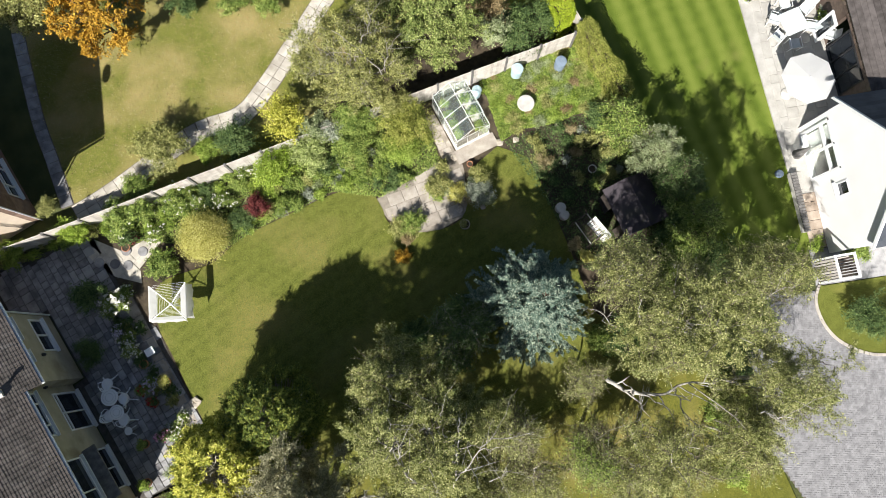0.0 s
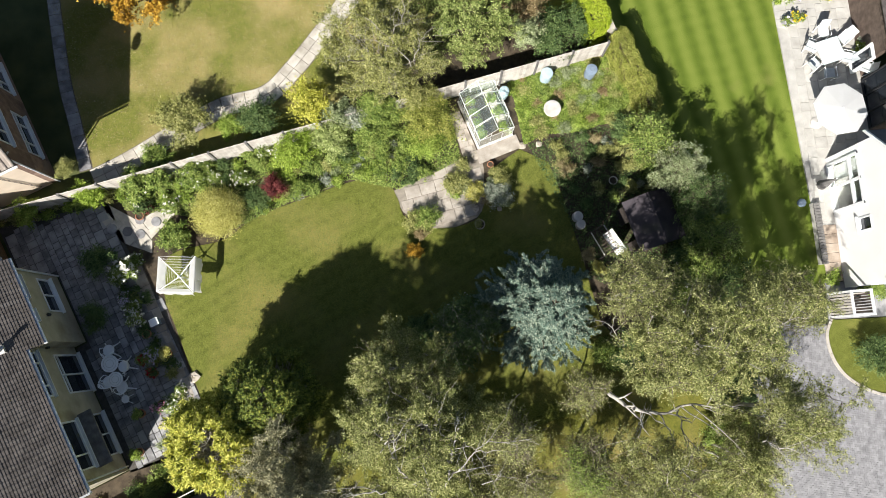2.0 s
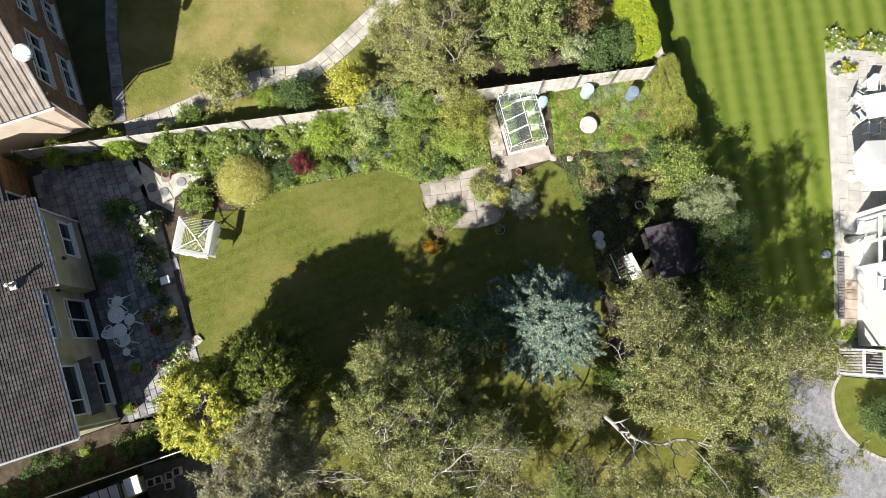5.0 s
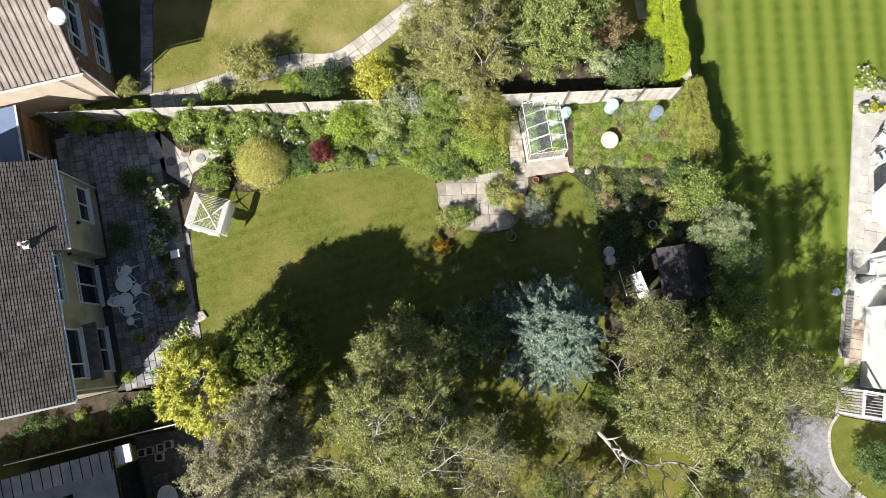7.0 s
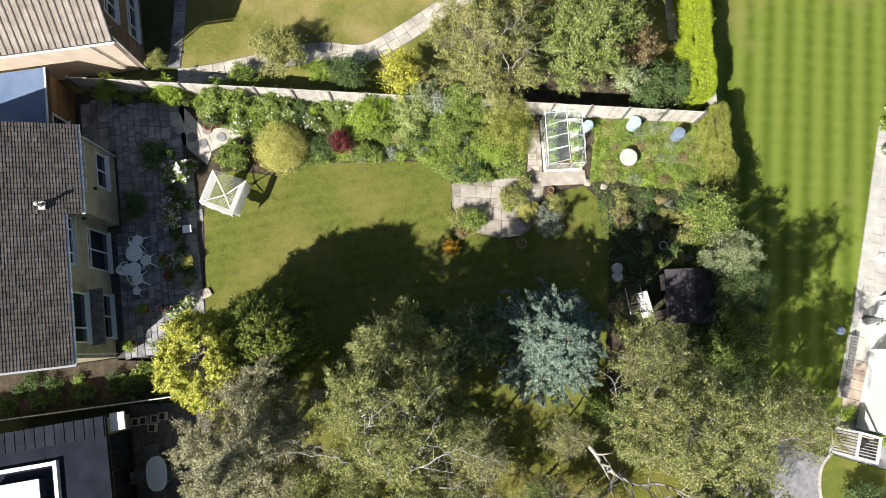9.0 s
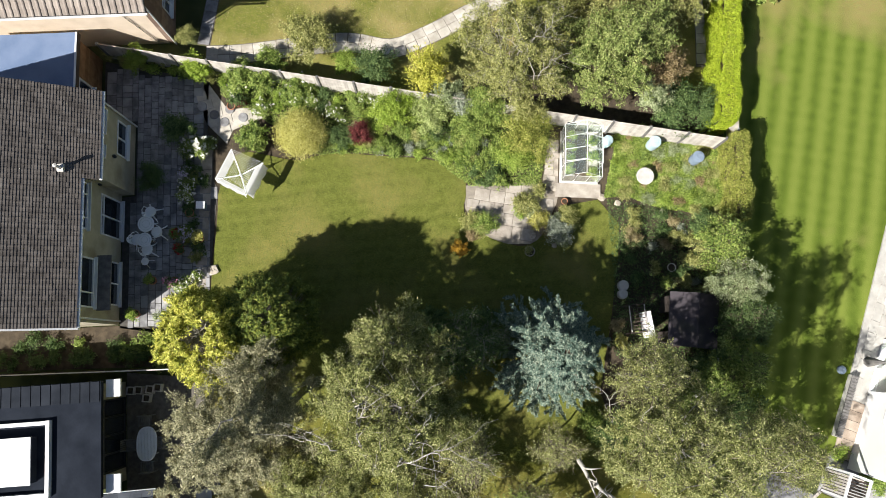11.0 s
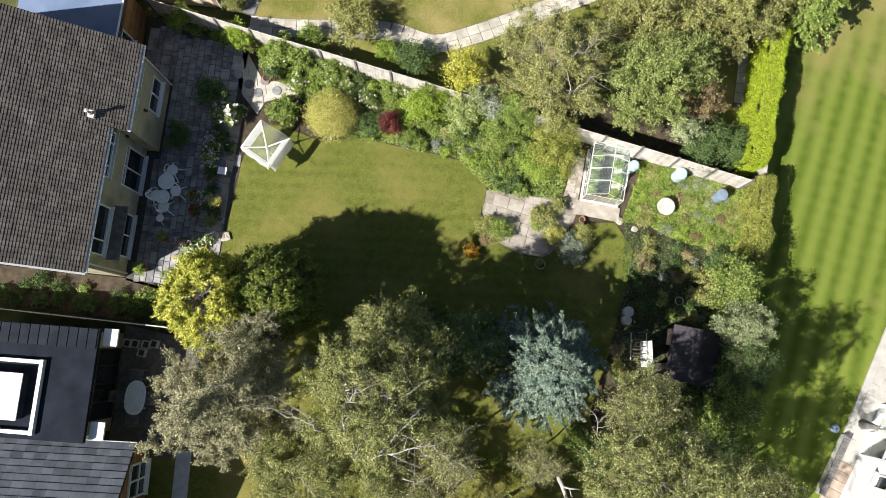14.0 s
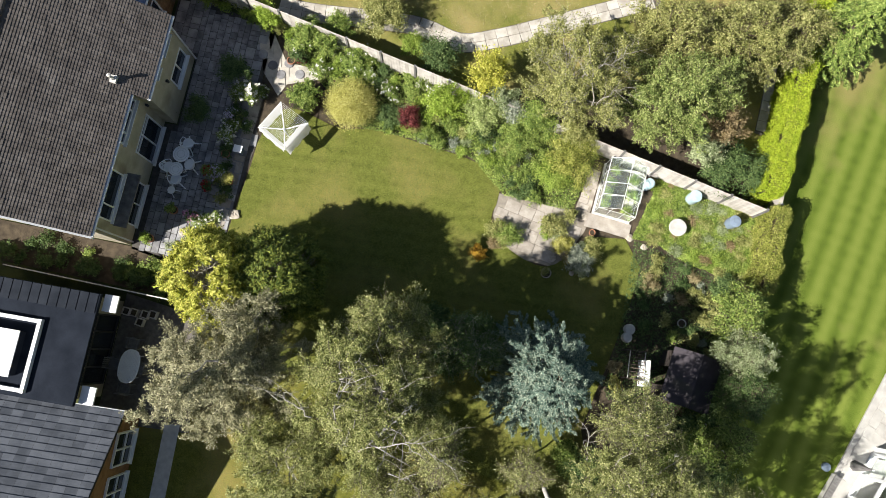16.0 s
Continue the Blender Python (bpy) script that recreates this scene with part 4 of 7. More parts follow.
def build_annex():
    a = thing("extension", "flat-roofed extension with orange cedar cladding", "extension")
    plot = Plot(*HOME.at(10.0, -1.15), radians(96.5))
    holes = [(0.35, 1.55, 0.85, 2.2)]
    wall("wall", plot, 0, 3.35, 0, 2.62, 0, RENDER_BUFF, a, holes)
    window(plot, *holes[0], 0.0, a, (0.5,))
    cl = 0
    for k in range(18):
        z = 0.12 + 0.14 * k
        for s0, s1 in ((1.62, 3.35), (0.0, 0.3)) if 0.8 < z < 2.25 else ((0.0, 3.35),):
            part("cladding_board", Build().box(*plot.at((s0 + s1) / 2, 0.018), z, s1 - s0, 0.03, 0.128, plot.turn), TIMBER, a)
    wall("wall", plot, 0, 3.35, 0, 2.62, -4.5, RENDER_BUFF, a)
    cross_wall("wall", plot, 3.2, -4.5, 0, 0, [(0, 2.62), (-4.5, 2.62)], RENDER_BUFF, a)
    roof_slab(plot, [(-0.05, 0.18, 2.86), (3.5, 0.18, 2.86), (3.5, -4.7, 2.86), (-0.05, -4.7, 2.86)], 0.2, FELT_BLUE, a)
    part("fascia", Build().box(*plot.at(1.72, 0.2), 2.72, 3.56, 0.04, 0.24, plot.turn), TIMBER_BROWN, a)
    part("roof_edge", Build().box(*plot.at(1.72, 0.16), 2.88, 3.56, 0.08, 0.05, plot.turn), UPVC, a)


build_annex()


def build_north_house():
    h = thing("house", "brown brick house with cream side wall and weathered tiles", "house")
    lo, hi = [(1.0, 3.3, 0.7, 1.75), (4.6, 6.4, 0.7, 1.75)], [(0.9, 3.4, 3.0, 4.2), (4.4, 6.6, 3.0, 4.2)]
    wall("wall", NORTH, -0.05, 8.6, 0, 4.6, 0, BRICK, h, lo + hi, label="brown brick gable wall")
    for q in lo + hi:
        window(NORTH, *q, 0, h, (0.28, 0.72), (0.72,))
    tri = [(-0.05, 4.6), (8.6, 4.6), (4.28, NORTH_RIDGE - 0.25)]
    part("wall", Build().add([NORTH.at(a, n, z) for n in (-0.28, 0.0) for a, z in tri], [(0, 1, 2), (5, 4, 3), (0, 3, 4, 1), (1, 4, 5, 2), (2, 5, 3, 0)]), BRICK, h)
    cross_wall("wall", NORTH, 0.09, -12, -0.28, 0, [(-0.28, 5.12), (-12, 5.12)], RENDER_CREAM, h, label="sunlit cream rendered side wall")
    cross_wall("wall", NORTH, 8.46, -12, -0.28, 0, [(-0.28, 5.12), (-12, 5.12)], BRICK, h)
    for a in (-0.75, 9.3):
        roof_slab(NORTH, [(a, 0.45, 4.65), (a, -12, 4.65), (4.28, -12, NORTH_RIDGE), (4.28, 0.45, NORTH_RIDGE)], 0.12, MORTAR, h)
    side = Plot(*NORTH.at(-0.8, 0.5), NORTH.turn + math.pi / 2)
    tiled_slope(side, 0, 12.4, 0, 4.66, 5.08, NORTH_RIDGE + 0.03, TILE_PALE, h, limit=170, near=lambda s, c: s < 6, gauge=0.31, width=0.3, roll=0.06)
    g = Build().tube([NORTH.at(-0.86, 0.5, 4.56), NORTH.at(-0.86, -12, 4.56)], [0.055, 0.055], 8)
    part("gutter", g, UPVC, h)
    part("downpipe", Build().tube([NORTH.at(-0.12, 0.06, 0.0), NORTH.at(-0.12, 0.06, 4.3), NORTH.at(-0.12, 0.4, 4.6)], [0.04] * 3, 8), UPVC, h)
    for s in (-0.30, -0.36):
        part("cable", Build().tube([NORTH.at(-0.1, -1.4, 4.9), NORTH.at(-0.1, -1.0 + s, 3.3), NORTH.at(-0.1, -0.4 + s, 0.3)], [0.012] * 3, 5), BLACK, h)
    d = thing("satellite_dish", "white satellite dish on a roof bracket", "satellite dish")
    x, y = -14.05, 15.5
    z = 6.0
    dish = Build()
    dish.lathe(0, 0, [(0.02, 0.0), (0.2, 0.02), (0.36, 0.08), (0.37, 0.09), (0.2, 0.03), (0.02, 0.012)], 20)
    ob = part("dish", dish, WHITE, d, smooth=True)
    ob.matrix_basis = pose(x, y, z + 0.25, 48, 0, 30)
    part("bracket", Build().tube([(x, y, z - 0.5), (x, y, z), (x, y, z + 0.22)], [0.025] * 3, 6), BLACK, d)
    part("feed_arm", Build().tube([(x, y, z + 0.1), (x + 0.22, y - 0.38, z + 0.3), (x + 0.2, y - 0.36, z + 0.42)], [0.014, 0.014, 0.03], 6), WHITE, d)


build_north_house()


def build_gable_house():
    h = thing("house", "white rendered gabled house with dark slate roof", "house")
    g = GABLE
    pts = [(0, 3.95), (3.2, 7.5), (6.4, 3.95)]
    holes = [(0.33, 2.75, 0.1, 2.6), (3.32, 3.98, 1.9, 2.82)]
    wall("wall", g, 0, 6.4, 0, 3.95, 0, RENDER_WHITE, h, holes, label="white rendered wall")
    v = [g.at(s, 0, z) for s, z in pts] + [g.at(s, -0.28, z) for s, z in pts]
    part("wall", Build().add(v, [(0, 1, 2), (5, 4, 3), (0, 3, 4, 1), (1, 4, 5, 2), (2, 5, 3, 0)]), RENDER_WHITE, h)
    cross_wall("wall", g, 0.14, -12, -0.28, 0, [(-0.28, 3.95), (-12, 3.95)], RENDER_WHITE, h)
    cross_wall("wall", g, 6.26, -12, -0.28, 0, [(-0.28, 3.95), (-12, 3.95)], RENDER_WHITE, h)
    roof_slab(g, [(-0.25, 0.25, 3.8), (3.2, 0.25, 7.65), (3.2, -12, 7.65), (-0.25, -12, 3.8)], 0.14, TILE_SLATE, h)
    roof_slab(g, [(6.65, 0.25, 3.8), (3.2, 0.25, 7.65), (3.2, -12, 7.65), (6.65, -12, 3.8)], 0.14, TILE_SLATE, h)
    for k in range(16):
        f0, f1 = k / 16, (k + 1) / 16
        s0, s1, z0, z1 = -0.25 + 3.45 * f0, -0.25 + 3.45 * f1 + 0.03, 3.84 + 3.85 * f0 + 0.03, 3.84 + 3.85 * f1
        part("slate_course", Build().solid([g.at(s0, 0.25, z0), g.at(s1, 0.25, z1), g.at(s1, -12, z1), g.at(s0, -12, z0)], 0.025), TILE_SLATE, h)
    bb = Build()
    bb.solid([g.at(-0.3, 0.34, 3.86), g.at(3.2, 0.34, 7.74), g.at(3.2, 0.25, 7.74), g.at(-0.3, 0.25, 3.86)], 0.2)
    bb.solid([g.at(6.7, 0.34, 3.86), g.at(3.2, 0.34, 7.74), g.at(3.2, 0.25, 7.74), g.at(6.7, 0.25, 3.86)], 0.2)
    part("bargeboard", bb, UPVC, h)
    window(g, *holes[1], 0, h, ())
    # garden room doors with a pale curtain behind
    fr = tagged(new("french_door"), label="glazed garden doors in white frames")
    fr.parent = h
    b = Build()
    s0, s1, z0, z1 = holes[0]
    for s in (s0 + 0.06, s0 + 1.21, s1 - 0.06):
        b.box(*g.at(s, 0.0), (z0 + z1) / 2, 0.12, 0.14, z1 - z0, g.turn)
    for z in (z0 + 0.06, z0 + 1.75, z1 - 0.06):
        b.box(*g.at((s0 + s1) / 2, 0.002), z, s1 - s0, 0.13, 0.12, g.turn)
    part("door_frame", b, UPVC, fr)
    for k in range(2):
        for za, zb in ((z0 + 0.1, z0 + 1.7), (z0 + 1.8, z1 - 0.1)):
            p = part("pane", Build().box(*g.at(s0 + 0.63 + 1.15 * k, -0.02), (za + zb) / 2, 1.05, 0.02, zb - za, g.turn), GLASS, fr)
            p.visible_shadow = False
    part("curtain", Build().box(*g.at(s0 + 0.5, -0.24), 1.4, 0.7, 0.05, 2.2, g.turn), CURTAIN, fr)
    part("floor", Build().box(*g.at(3.2, -4), 0.08, 6.0, 7.4, 0.1, g.turn), CONCRETE, h)
    wall("inner_wall", g, 0.3, 6.0, 0.13, 3.9, -3.4, RENDER_WHITE, h, thick=0.1)
    # brown timber wing beyond the terrace
    w = Plot(*g.at(-5.9, -2.4), radians(253.3))
    wh = thing("garden_wing", "brown timber-clad wing with black folding doors", "house wing")
    holes = [(1.3, 4.6, 0.1, 2.15)]
    wall("wall", w, -4, 5.6, 0, 2.9, 0, TIMBER_BROWN, wh, holes)
    for k in range(44):
        part("cladding_board", Build().box(*w.at(-4 + 0.22 * k + 0.1, 0.02), 2.56, 0.2, 0.03, 0.66, w.turn), TIMBER_BROWN, wh)
    window(w, 2.0, 4.6, 0.1, 2.15, 0.02, wh, (0.33, 0.66), (), 0.07, BLACK, False, "folding_door")
    window(w, 0.9, 1.7, 0.2, 2.1, 0.55, wh, (), (), 0.12, UPVC, False, "open_door")
    cross_wall("wall", w, -3.9, -6, -0.28, 0, [(-0.28, 2.9), (-6, 2.9)], TIMBER_BROWN, wh)
    for k in range(26):
        n0, n1 = 0.35 - 0.24 * k, 0.35 - 0.24 * (k + 1) - 0.02
        z0 = 2.92 + 0.085 * k
        part("roof_board", Build().solid([w.at(-4.2, n0, z0 + 0.03), w.at(5.7, n0, z0 + 0.03), w.at(5.7, n1, z0 + 0.095), w.at(-4.2, n1, z0 + 0.095)], 0.04), TIMBER_DARK, wh)


build_gable_house()


def build_south_house():
    h = thing("house", "house with dark flat roof and white roof lantern", "house")
    q = SOUTH
    wall("wall", q, 0.1, 4.6, 0, 2.85, -0.35, RENDER_BUFF, h, [(0.7, 3.9, 0.1, 2.2)])
    window(q, 0.7, 3.9, 0.1, 2.2, -0.35, h, (0.25, 0.5, 0.75), (), 0.08, BLACK, False, "folding_door")
    cross_wall("wall", q, 4.46, -9, -0.63, 0, [(-0.63, 2.85), (-9, 2.85)], RENDER_BUFF, h)
    roof_slab(q, [(-0.1, -0.05, 3.05), (4.75, -0.05, 3.05), (4.75, -9.5, 3.05), (-0.1, -9.5, 3.05)], 0.22, FELT, h)
    for k in range(22):
        part("slate_strip", Build().box(*q.at(4.3, -0.3 - 0.42 * k), 3.07, 0.85, 0.38, 0.04, q.turn), LEAD, h)
    for s in (0.1, 4.1):
        part("parapet", Build().box(*q.at(s + 0.3, 0.28), 2.6, 0.75, 0.62, 0.12, q.turn), UPVC, h, "white canopy end")
    ln = tagged(new("roof_lantern"), label="white framed roof lantern")
    ln.parent = h
    s0, s1, n0, n1 = 0.2, 3.15, -2.2, -5.4
    b = Build()
    for c in (n0, n1):
        b.box(*q.at((s0 + s1) / 2, c), 3.16, s1 - s0 + 0.2, 0.16, 0.24, q.turn)
    for s in (s0, s1):
        b.box(*q.at(s, (n0 + n1) / 2), 3.16, 0.16, abs(n1 - n0) - 0.16, 0.236, q.turn)
    part("frame", b, UPVC, ln)
    top = [(s0 + 0.5, n0 - 0.5), (s1 - 0.5, n0 - 0.5), (s1 - 0.5, n1 + 0.5), (s0 + 0.5, n1 + 0.5)]
    # white plastic stands in for the bright sky reflected in the glazing
    part("glazing", Build().solid([q.at(a, c, 3.62) for a, c in top], 0.05), UPVC, ln, "white panel standing for glazing that reflects the sky")
    part("upstand", Build().prism([q.at(a, c) for a, c in [(s0 + 0.55, n0 - 0.55), (s1 - 0.55, n0 - 0.55), (s1 - 0.55, n1 + 0.55), (s0 + 0.55, n1 + 0.55)]], 3.0, 3.57), FELT, ln)
    # out-of-view block, added to throw shade on the roof and terrace
    part("wall", Build().prism([(-30, -11.4), (-21.5, -10.5), (-20.4, -19), (-29, -20)], 0, 7.2), RENDER_BUFF, h, "unseen plain two-storey block, added to cast shade")
    # tiled wing: the slope falls north to a white gutter
    e, w = np.array((-11.79, -6.95)), np.array((-14.80, -7.44))
    p = Plot(*e, math.atan2(w[1] - e[1], w[0] - e[0]))
    ln2 = float(np.linalg.norm(w - e)) + 3.0
    roof_slab(p, [(0, 0, 2.5), (ln2, 0, 2.5), (ln2, -4.0, 4.6), (0, -4.0, 4.6)], 0.1, MORTAR, h)
    roof_slab(p, [(0, -4.0, 4.6), (ln2, -4.0, 4.6), (ln2, -8.0, 2.5), (0, -8.0, 2.5)], 0.1, TILE_SLATE, h)
    tiled_slope(p, 0, ln2, 0.05, 2.5, -4.0, 4.63, TILE_SLATE, h, limit=120, gauge=0.3, width=0.5, roll=0.004, near=lambda s, c: s < 3.5)
    part("gutter", Build().tube([p.at(-0.05, 0.1, 2.47), p.at(ln2, 0.1, 2.47)], [0.05, 0.05], 8), UPVC, h)
    cross_wall("wall", p, 0.45, -7.8, -0.25, 0, [(-0.25, 2.35), (-4.0, 4.4), (-7.8, 2.35)], TIMBER, h)
    east = Plot(*p.at(0.3, -7.6), p.turn - math.pi / 2)
    for a in (1.2, 3.3, 5.2):
        window(east, a, a + 1.5, 0.4, 2.1, 0.06, h, (0.5,), (0.45,))
    sheet("paved_strip", [p.at(-1.6, -0.5), p.at(-0.9, -0.5), p.at(-0.9, -9), p.at(-1.6, -9)], -0.2, 0.04, CONCRETE, "pale paved strip beside the wing", "paving")


build_south_house()


# ---- boundary fences ----
def fence(name, a, b, h, board, board_mat, post_mat, label, post_every=1.83, post=0.11, lying=False, cap=None):
    f = thing(name, label, "fence")
    a, b = np.array(a, float), np.array(b, float)
    ln = np.linalg.norm(b - a)
    u = (b - a) / ln
    turn = math.atan2(u[1], u[0])
    n = max(1, round(ln / post_every))
    for k in range(n + 1):
        p = a + u * ln * k / n
        part("post", Build().box(p[0], p[1], (h + 0.03) / 2, post, post + 0.03, h + 0.03, turn), post_mat, f)
    bm = {}
    for k in range(n):
        s0, s1 = ln * k / n + post / 2, ln * (k + 1) / n - post / 2
        if lying:
            rows = int(h / board)
            for r in range(rows):
                p = a + u * (s0 + s1) / 2
                part("board", Build().box(p[0], p[1], 0.06 + (r + 0.5) * (h - 0.06) / rows, s1 - s0, 0.03 + 0.006 * (r % 2), board * 0.94, turn), board_mat, f)
        else:
            cols = int((s1 - s0) / board)
            for c in range(cols):
                p = a + u * (s0 + (c + 0.5) * (s1 - s0) / cols)
                key = c % 3
                if key not in bm:
                    bm[key] = Build().box(0, 0, 0, (s1 - s0) / cols * 0.95, 0.025 + 0.005 * key, h - 0.04).mesh("board", board_mat)
                ob = new("board", bm[key])
                ob.parent = f
                ob.matrix_basis = Matrix.Translation((p[0], p[1], (h - 0.04) / 2 + 0.05 + rng.normal() * 0.006)) @ Matrix.Rotation(turn, 4, "Z")
        if cap:
            p = a + u * (s0 + s1) / 2
            part("capping", Build().box(p[0], p[1], h + 0.035, s1 - s0 + post, 0.05, 0.04, turn), cap, f)
    return f


fence("fence", FENCE_A, FENCE_B, 1.7, 0.15, FENCE_PALE, TIMBER_GREY, "silvered pale board fence with grey posts", 1.83, 0.1)
fence("fence", (-19.74, -2.63), (-12.01, -1.81), 1.75, 0.3, FENCE_DARK, FENCE_DARK, "dark stained fence with pale coping", 1.83, 0.1, True, cap=FENCE_PALE)
fence("fence", (13.55, 11.3), (13.25, 30.0), 1.5, 0.15, FENCE_PALE, CONCRETE, "pale board fence behind a lime hedge", 1.83, 0.08)


# ---- trees ----
broad_tree("birch_tree", -1.84, -2.56, 3.45, 11.8, L_BIRCH, "tall silver birch with thin green crown", BARK_WHITE, cover=5.8, stems=3, bare=0.12, thick=0.108, limbs=22, second=7, gaps=0.75, skirt=1.6)
broad_tree("birch_tree", -7.23, -3.33, 3.3, 11.9, L_BIRCH_GREY, "silver birch with pale greyish drooping crown", BARK_WHITE, cover=7.6, stems=2, bare=0.06, thick=0.094, leaf=0.074, limbs=26, second=7, twigs=10, twig=0.65, gaps=0.3, skirt=1.8)
broad_tree("birch_tree", -4.12, -6.19, 3.1, 7.9, L_BIRCH, "silver birch over the southern lawn", BARK_WHITE, cover=4.8, stems=2, bare=0.1, thick=0.094, limbs=18, second=7)
broad_tree("birch_tree", -1.85, -0.05, 2.1, 9.6, L_BIRCH, "slender silver birch over the shaded lawn", BARK_WHITE, cover=4.2, stems=1, bare=0.1, thick=0.072)
broad_tree("birch_tree", 9.10, -3.12, 3.3, 12.6, L_BIRCH, "spreading birch with bare pale twigs", BARK_WHITE, cover=3.3, stems=3, bare=0.12, thick=0.06, limbs=24, second=7, squash=(1.2, 0.85))
broad_tree("birch_tree", 11.63, -7.18, 2.3, 9.6, L_BIRCH, "birch overhanging the block-paved drive", BARK_WHITE, cover=3.0, stems=2, bare=0.1, thick=0.09)
broad_tree("birch_tree", 13.92, -3.12, 1.7, 8.0, L_BIRCH, "slim birch beside the garden steps", BARK_WHITE, cover=3.6, stems=1, bare=0.1, thick=0.06)
broad_tree("birch_tree", 6.56, -7.54, 2.1, 9.0, L_BIRCH, "thin birch at the edge of the drive", BARK_WHITE, cover=2.6, stems=2, bare=0.2, thick=0.07)
broad_tree("birch_tree", 8.38, -0.66, 1.75, 8.6, L_BIRCH, "birch leaning over the bed by the shed", BARK_WHITE, cover=2.8, stems=2, bare=0.2, thick=0.05)
broad_tree("birch_tree", 5.25, -3.83, 1.15, 5.6, L_BIRCH, "small birch with fading pinkish leaf tips", BARK_WHITE, cover=2.0, stems=1, bare=0.2, thick=0.04, twig=0.5)
broad_tree("birch_tree", 1.40, -4.15, 1.35, 8.6, L_BIRCH, "birch with bare white limbs over grass", BARK_WHITE, cover=2.3, stems=1, bare=0.2, thick=0.05, gaps=0.8)
broad_tree("birch_tree", 4.06, -6.89, 1.5, 5.4, L_GREEN, "young birch growing below taller ones", BARK_WHITE, cover=2.2, stems=1, bare=0.2, thick=0.04)
broad_tree("birch_tree", 9.86, -8.51, 1.9, 8.0, L_BIRCH, "sparse birch with pale forked limbs", BARK_WHITE, cover=3.0, stems=2, bare=0.2, thick=0.06)
broad_tree("birch_tree", -0.08, -6.20, 1.7, 4.4, L_BIRCH, "low leafy birch beneath the sparse crowns", BARK_WHITE, cover=2.6, stems=1, bare=0.2, thick=0.05)
broad_tree("birch_tree", 1.60, -6.60, 1.6, 4.8, L_BIRCH, "thin birch with pale hanging twigs", BARK_WHITE, cover=1.7, stems=2, bare=0.15, thick=0.06, gaps=1.0)
broad_tree("birch_tree", 4.33, -6.35, 1.3, 5.0, L_BIRCH, "wispy young birch above the mossy lawn", BARK_WHITE, cover=1.5, stems=2, bare=0.15, thick=0.06, gaps=1.0)
broad_tree("birch_tree", 4.94, -7.97, 1.8, 6.0, L_BIRCH, "leaning birch with sparse leaf sprays", BARK_WHITE, cover=1.9, stems=2, bare=0.15, thick=0.06, gaps=1.0)
dome_tree("golden_conifer", -9.36, -0.27, 2.15, 7.8, L_GOLD, "tall golden cypress glowing yellow in the sun", 0.12, 80000, 480, open_top=0.55)
dome_tree("conifer", -7.30, 0.50, 2.15, 7.0, L_CYPRESS, "dense rounded dark green cypress beside the lawn", 0.10, 90000, 640)
olive = broad_tree("tree", 2.35, 13.40, 3.35, 6.6, L_OLIVE, "sparse olive-brown tree with bare grey branches", BARK_GREY, 0.08, 0.55, 2.9, 3, 0.12, thick=0.086, limbs=24, skirt=1.5, twig=0.7, droop=0.1)
broad_tree("tree", 6.75, 13.75, 2.8, 6.4, L_DULL, "dense dull green tree by the fence", BARK, 0.095, 0.6, 5.0, 2, 0.15, thick=0.1, limbs=24, second=7, twig=0.5, droop=0.1, gaps=0.4, skirt=1.6)
broad_tree("tree", 9.27, 17.62, 2.6, 6.0, L_OLIVE, "olive green tree with browning leaves", BARK, 0.085, 0.6, 3.4, 2, 0.2, thick=0.094)
broad_tree("tree", -7.16, 21.37, 2.6, 5.8, L_ORANGE, "tree with orange autumn leaves", BARK, 0.11, 0.7, 5.5, 2, 0.1, twig=0.5, skirt=1.6)
broad_tree("tree", -9.55, 23.19, 1.9, 5.0, L_OLIVE, "yellowing green tree beside the house", BARK, 0.10, 0.6, 5.0, 1, 0.1, skirt=1.6)
conifer("blue_spruce", 4.65, 0.11, 2.65, 8.0, L_BLUE, "tall blue spruce with silvery needles", 0.105, 66000, 14, BARK, 0.4, power=0.44, low=0.08, boughs=10)
conifer("conifer", 13.94, 19.75, 2.0, 7.0, L_GREEN, "pale green conifer beside the lawn", 0.16, 12000, 12, BARK, 0.35)
broad_tree("boundary_tree", 12.40, 5.57, 1.4, 4.6, L_GREEN, "leafy green boundary tree beside the striped lawn", BARK, 0.11, 0.5, 4.4, 1, 0.1, thick=0.058, twig=0.5, second=5, twigs=7)
broad_tree("boundary_tree", 12.81, 3.59, 1.3, 5.0, L_PALE, "pale green feathery boundary tree", BARK, 0.11, 0.3, 4.4, 1, 0.1, thick=0.058, twig=0.5, second=5, twigs=7)
broad_tree("boundary_tree", 13.22, 2.15, 1.3, 5.0, L_DEEP, "dark bluish evergreen boundary tree", BARK, 0.14, 0.22, 4.4, 1, 0.1, thick=0.058, twig=0.5, second=5, twigs=7)
broad_tree("boundary_tree", 13.15, 0.06, 1.35, 5.0, L_GREEN, "leafy green boundary tree by the lawn", BARK, 0.10, 0.5, 4.4, 1, 0.1, thick=0.058, twig=0.5, second=5, twigs=7)
broad_tree("tree", 5.96, 17.08, 2.3, 5.8, L_OLIVE, "yellowish green tree behind the gardens", BARK, 0.09, 0.6, 3.2, 2, 0.15, thick=0.086)
broad_tree("tree", 8.41, 14.79, 1.7, 5.4, L_DULL, "dull green tree near the hedge", BARK, 0.10, 0.6, 4.0, 1, 0.15, thick=0.072, twig=0.5)
broad_tree("tree", 11.17, 18.54, 1.9, 5.6, L_OLIVE, "olive tree above the lime hedge", BARK, 0.10, 0.6, 3.0, 1, 0.15, thick=0.072)


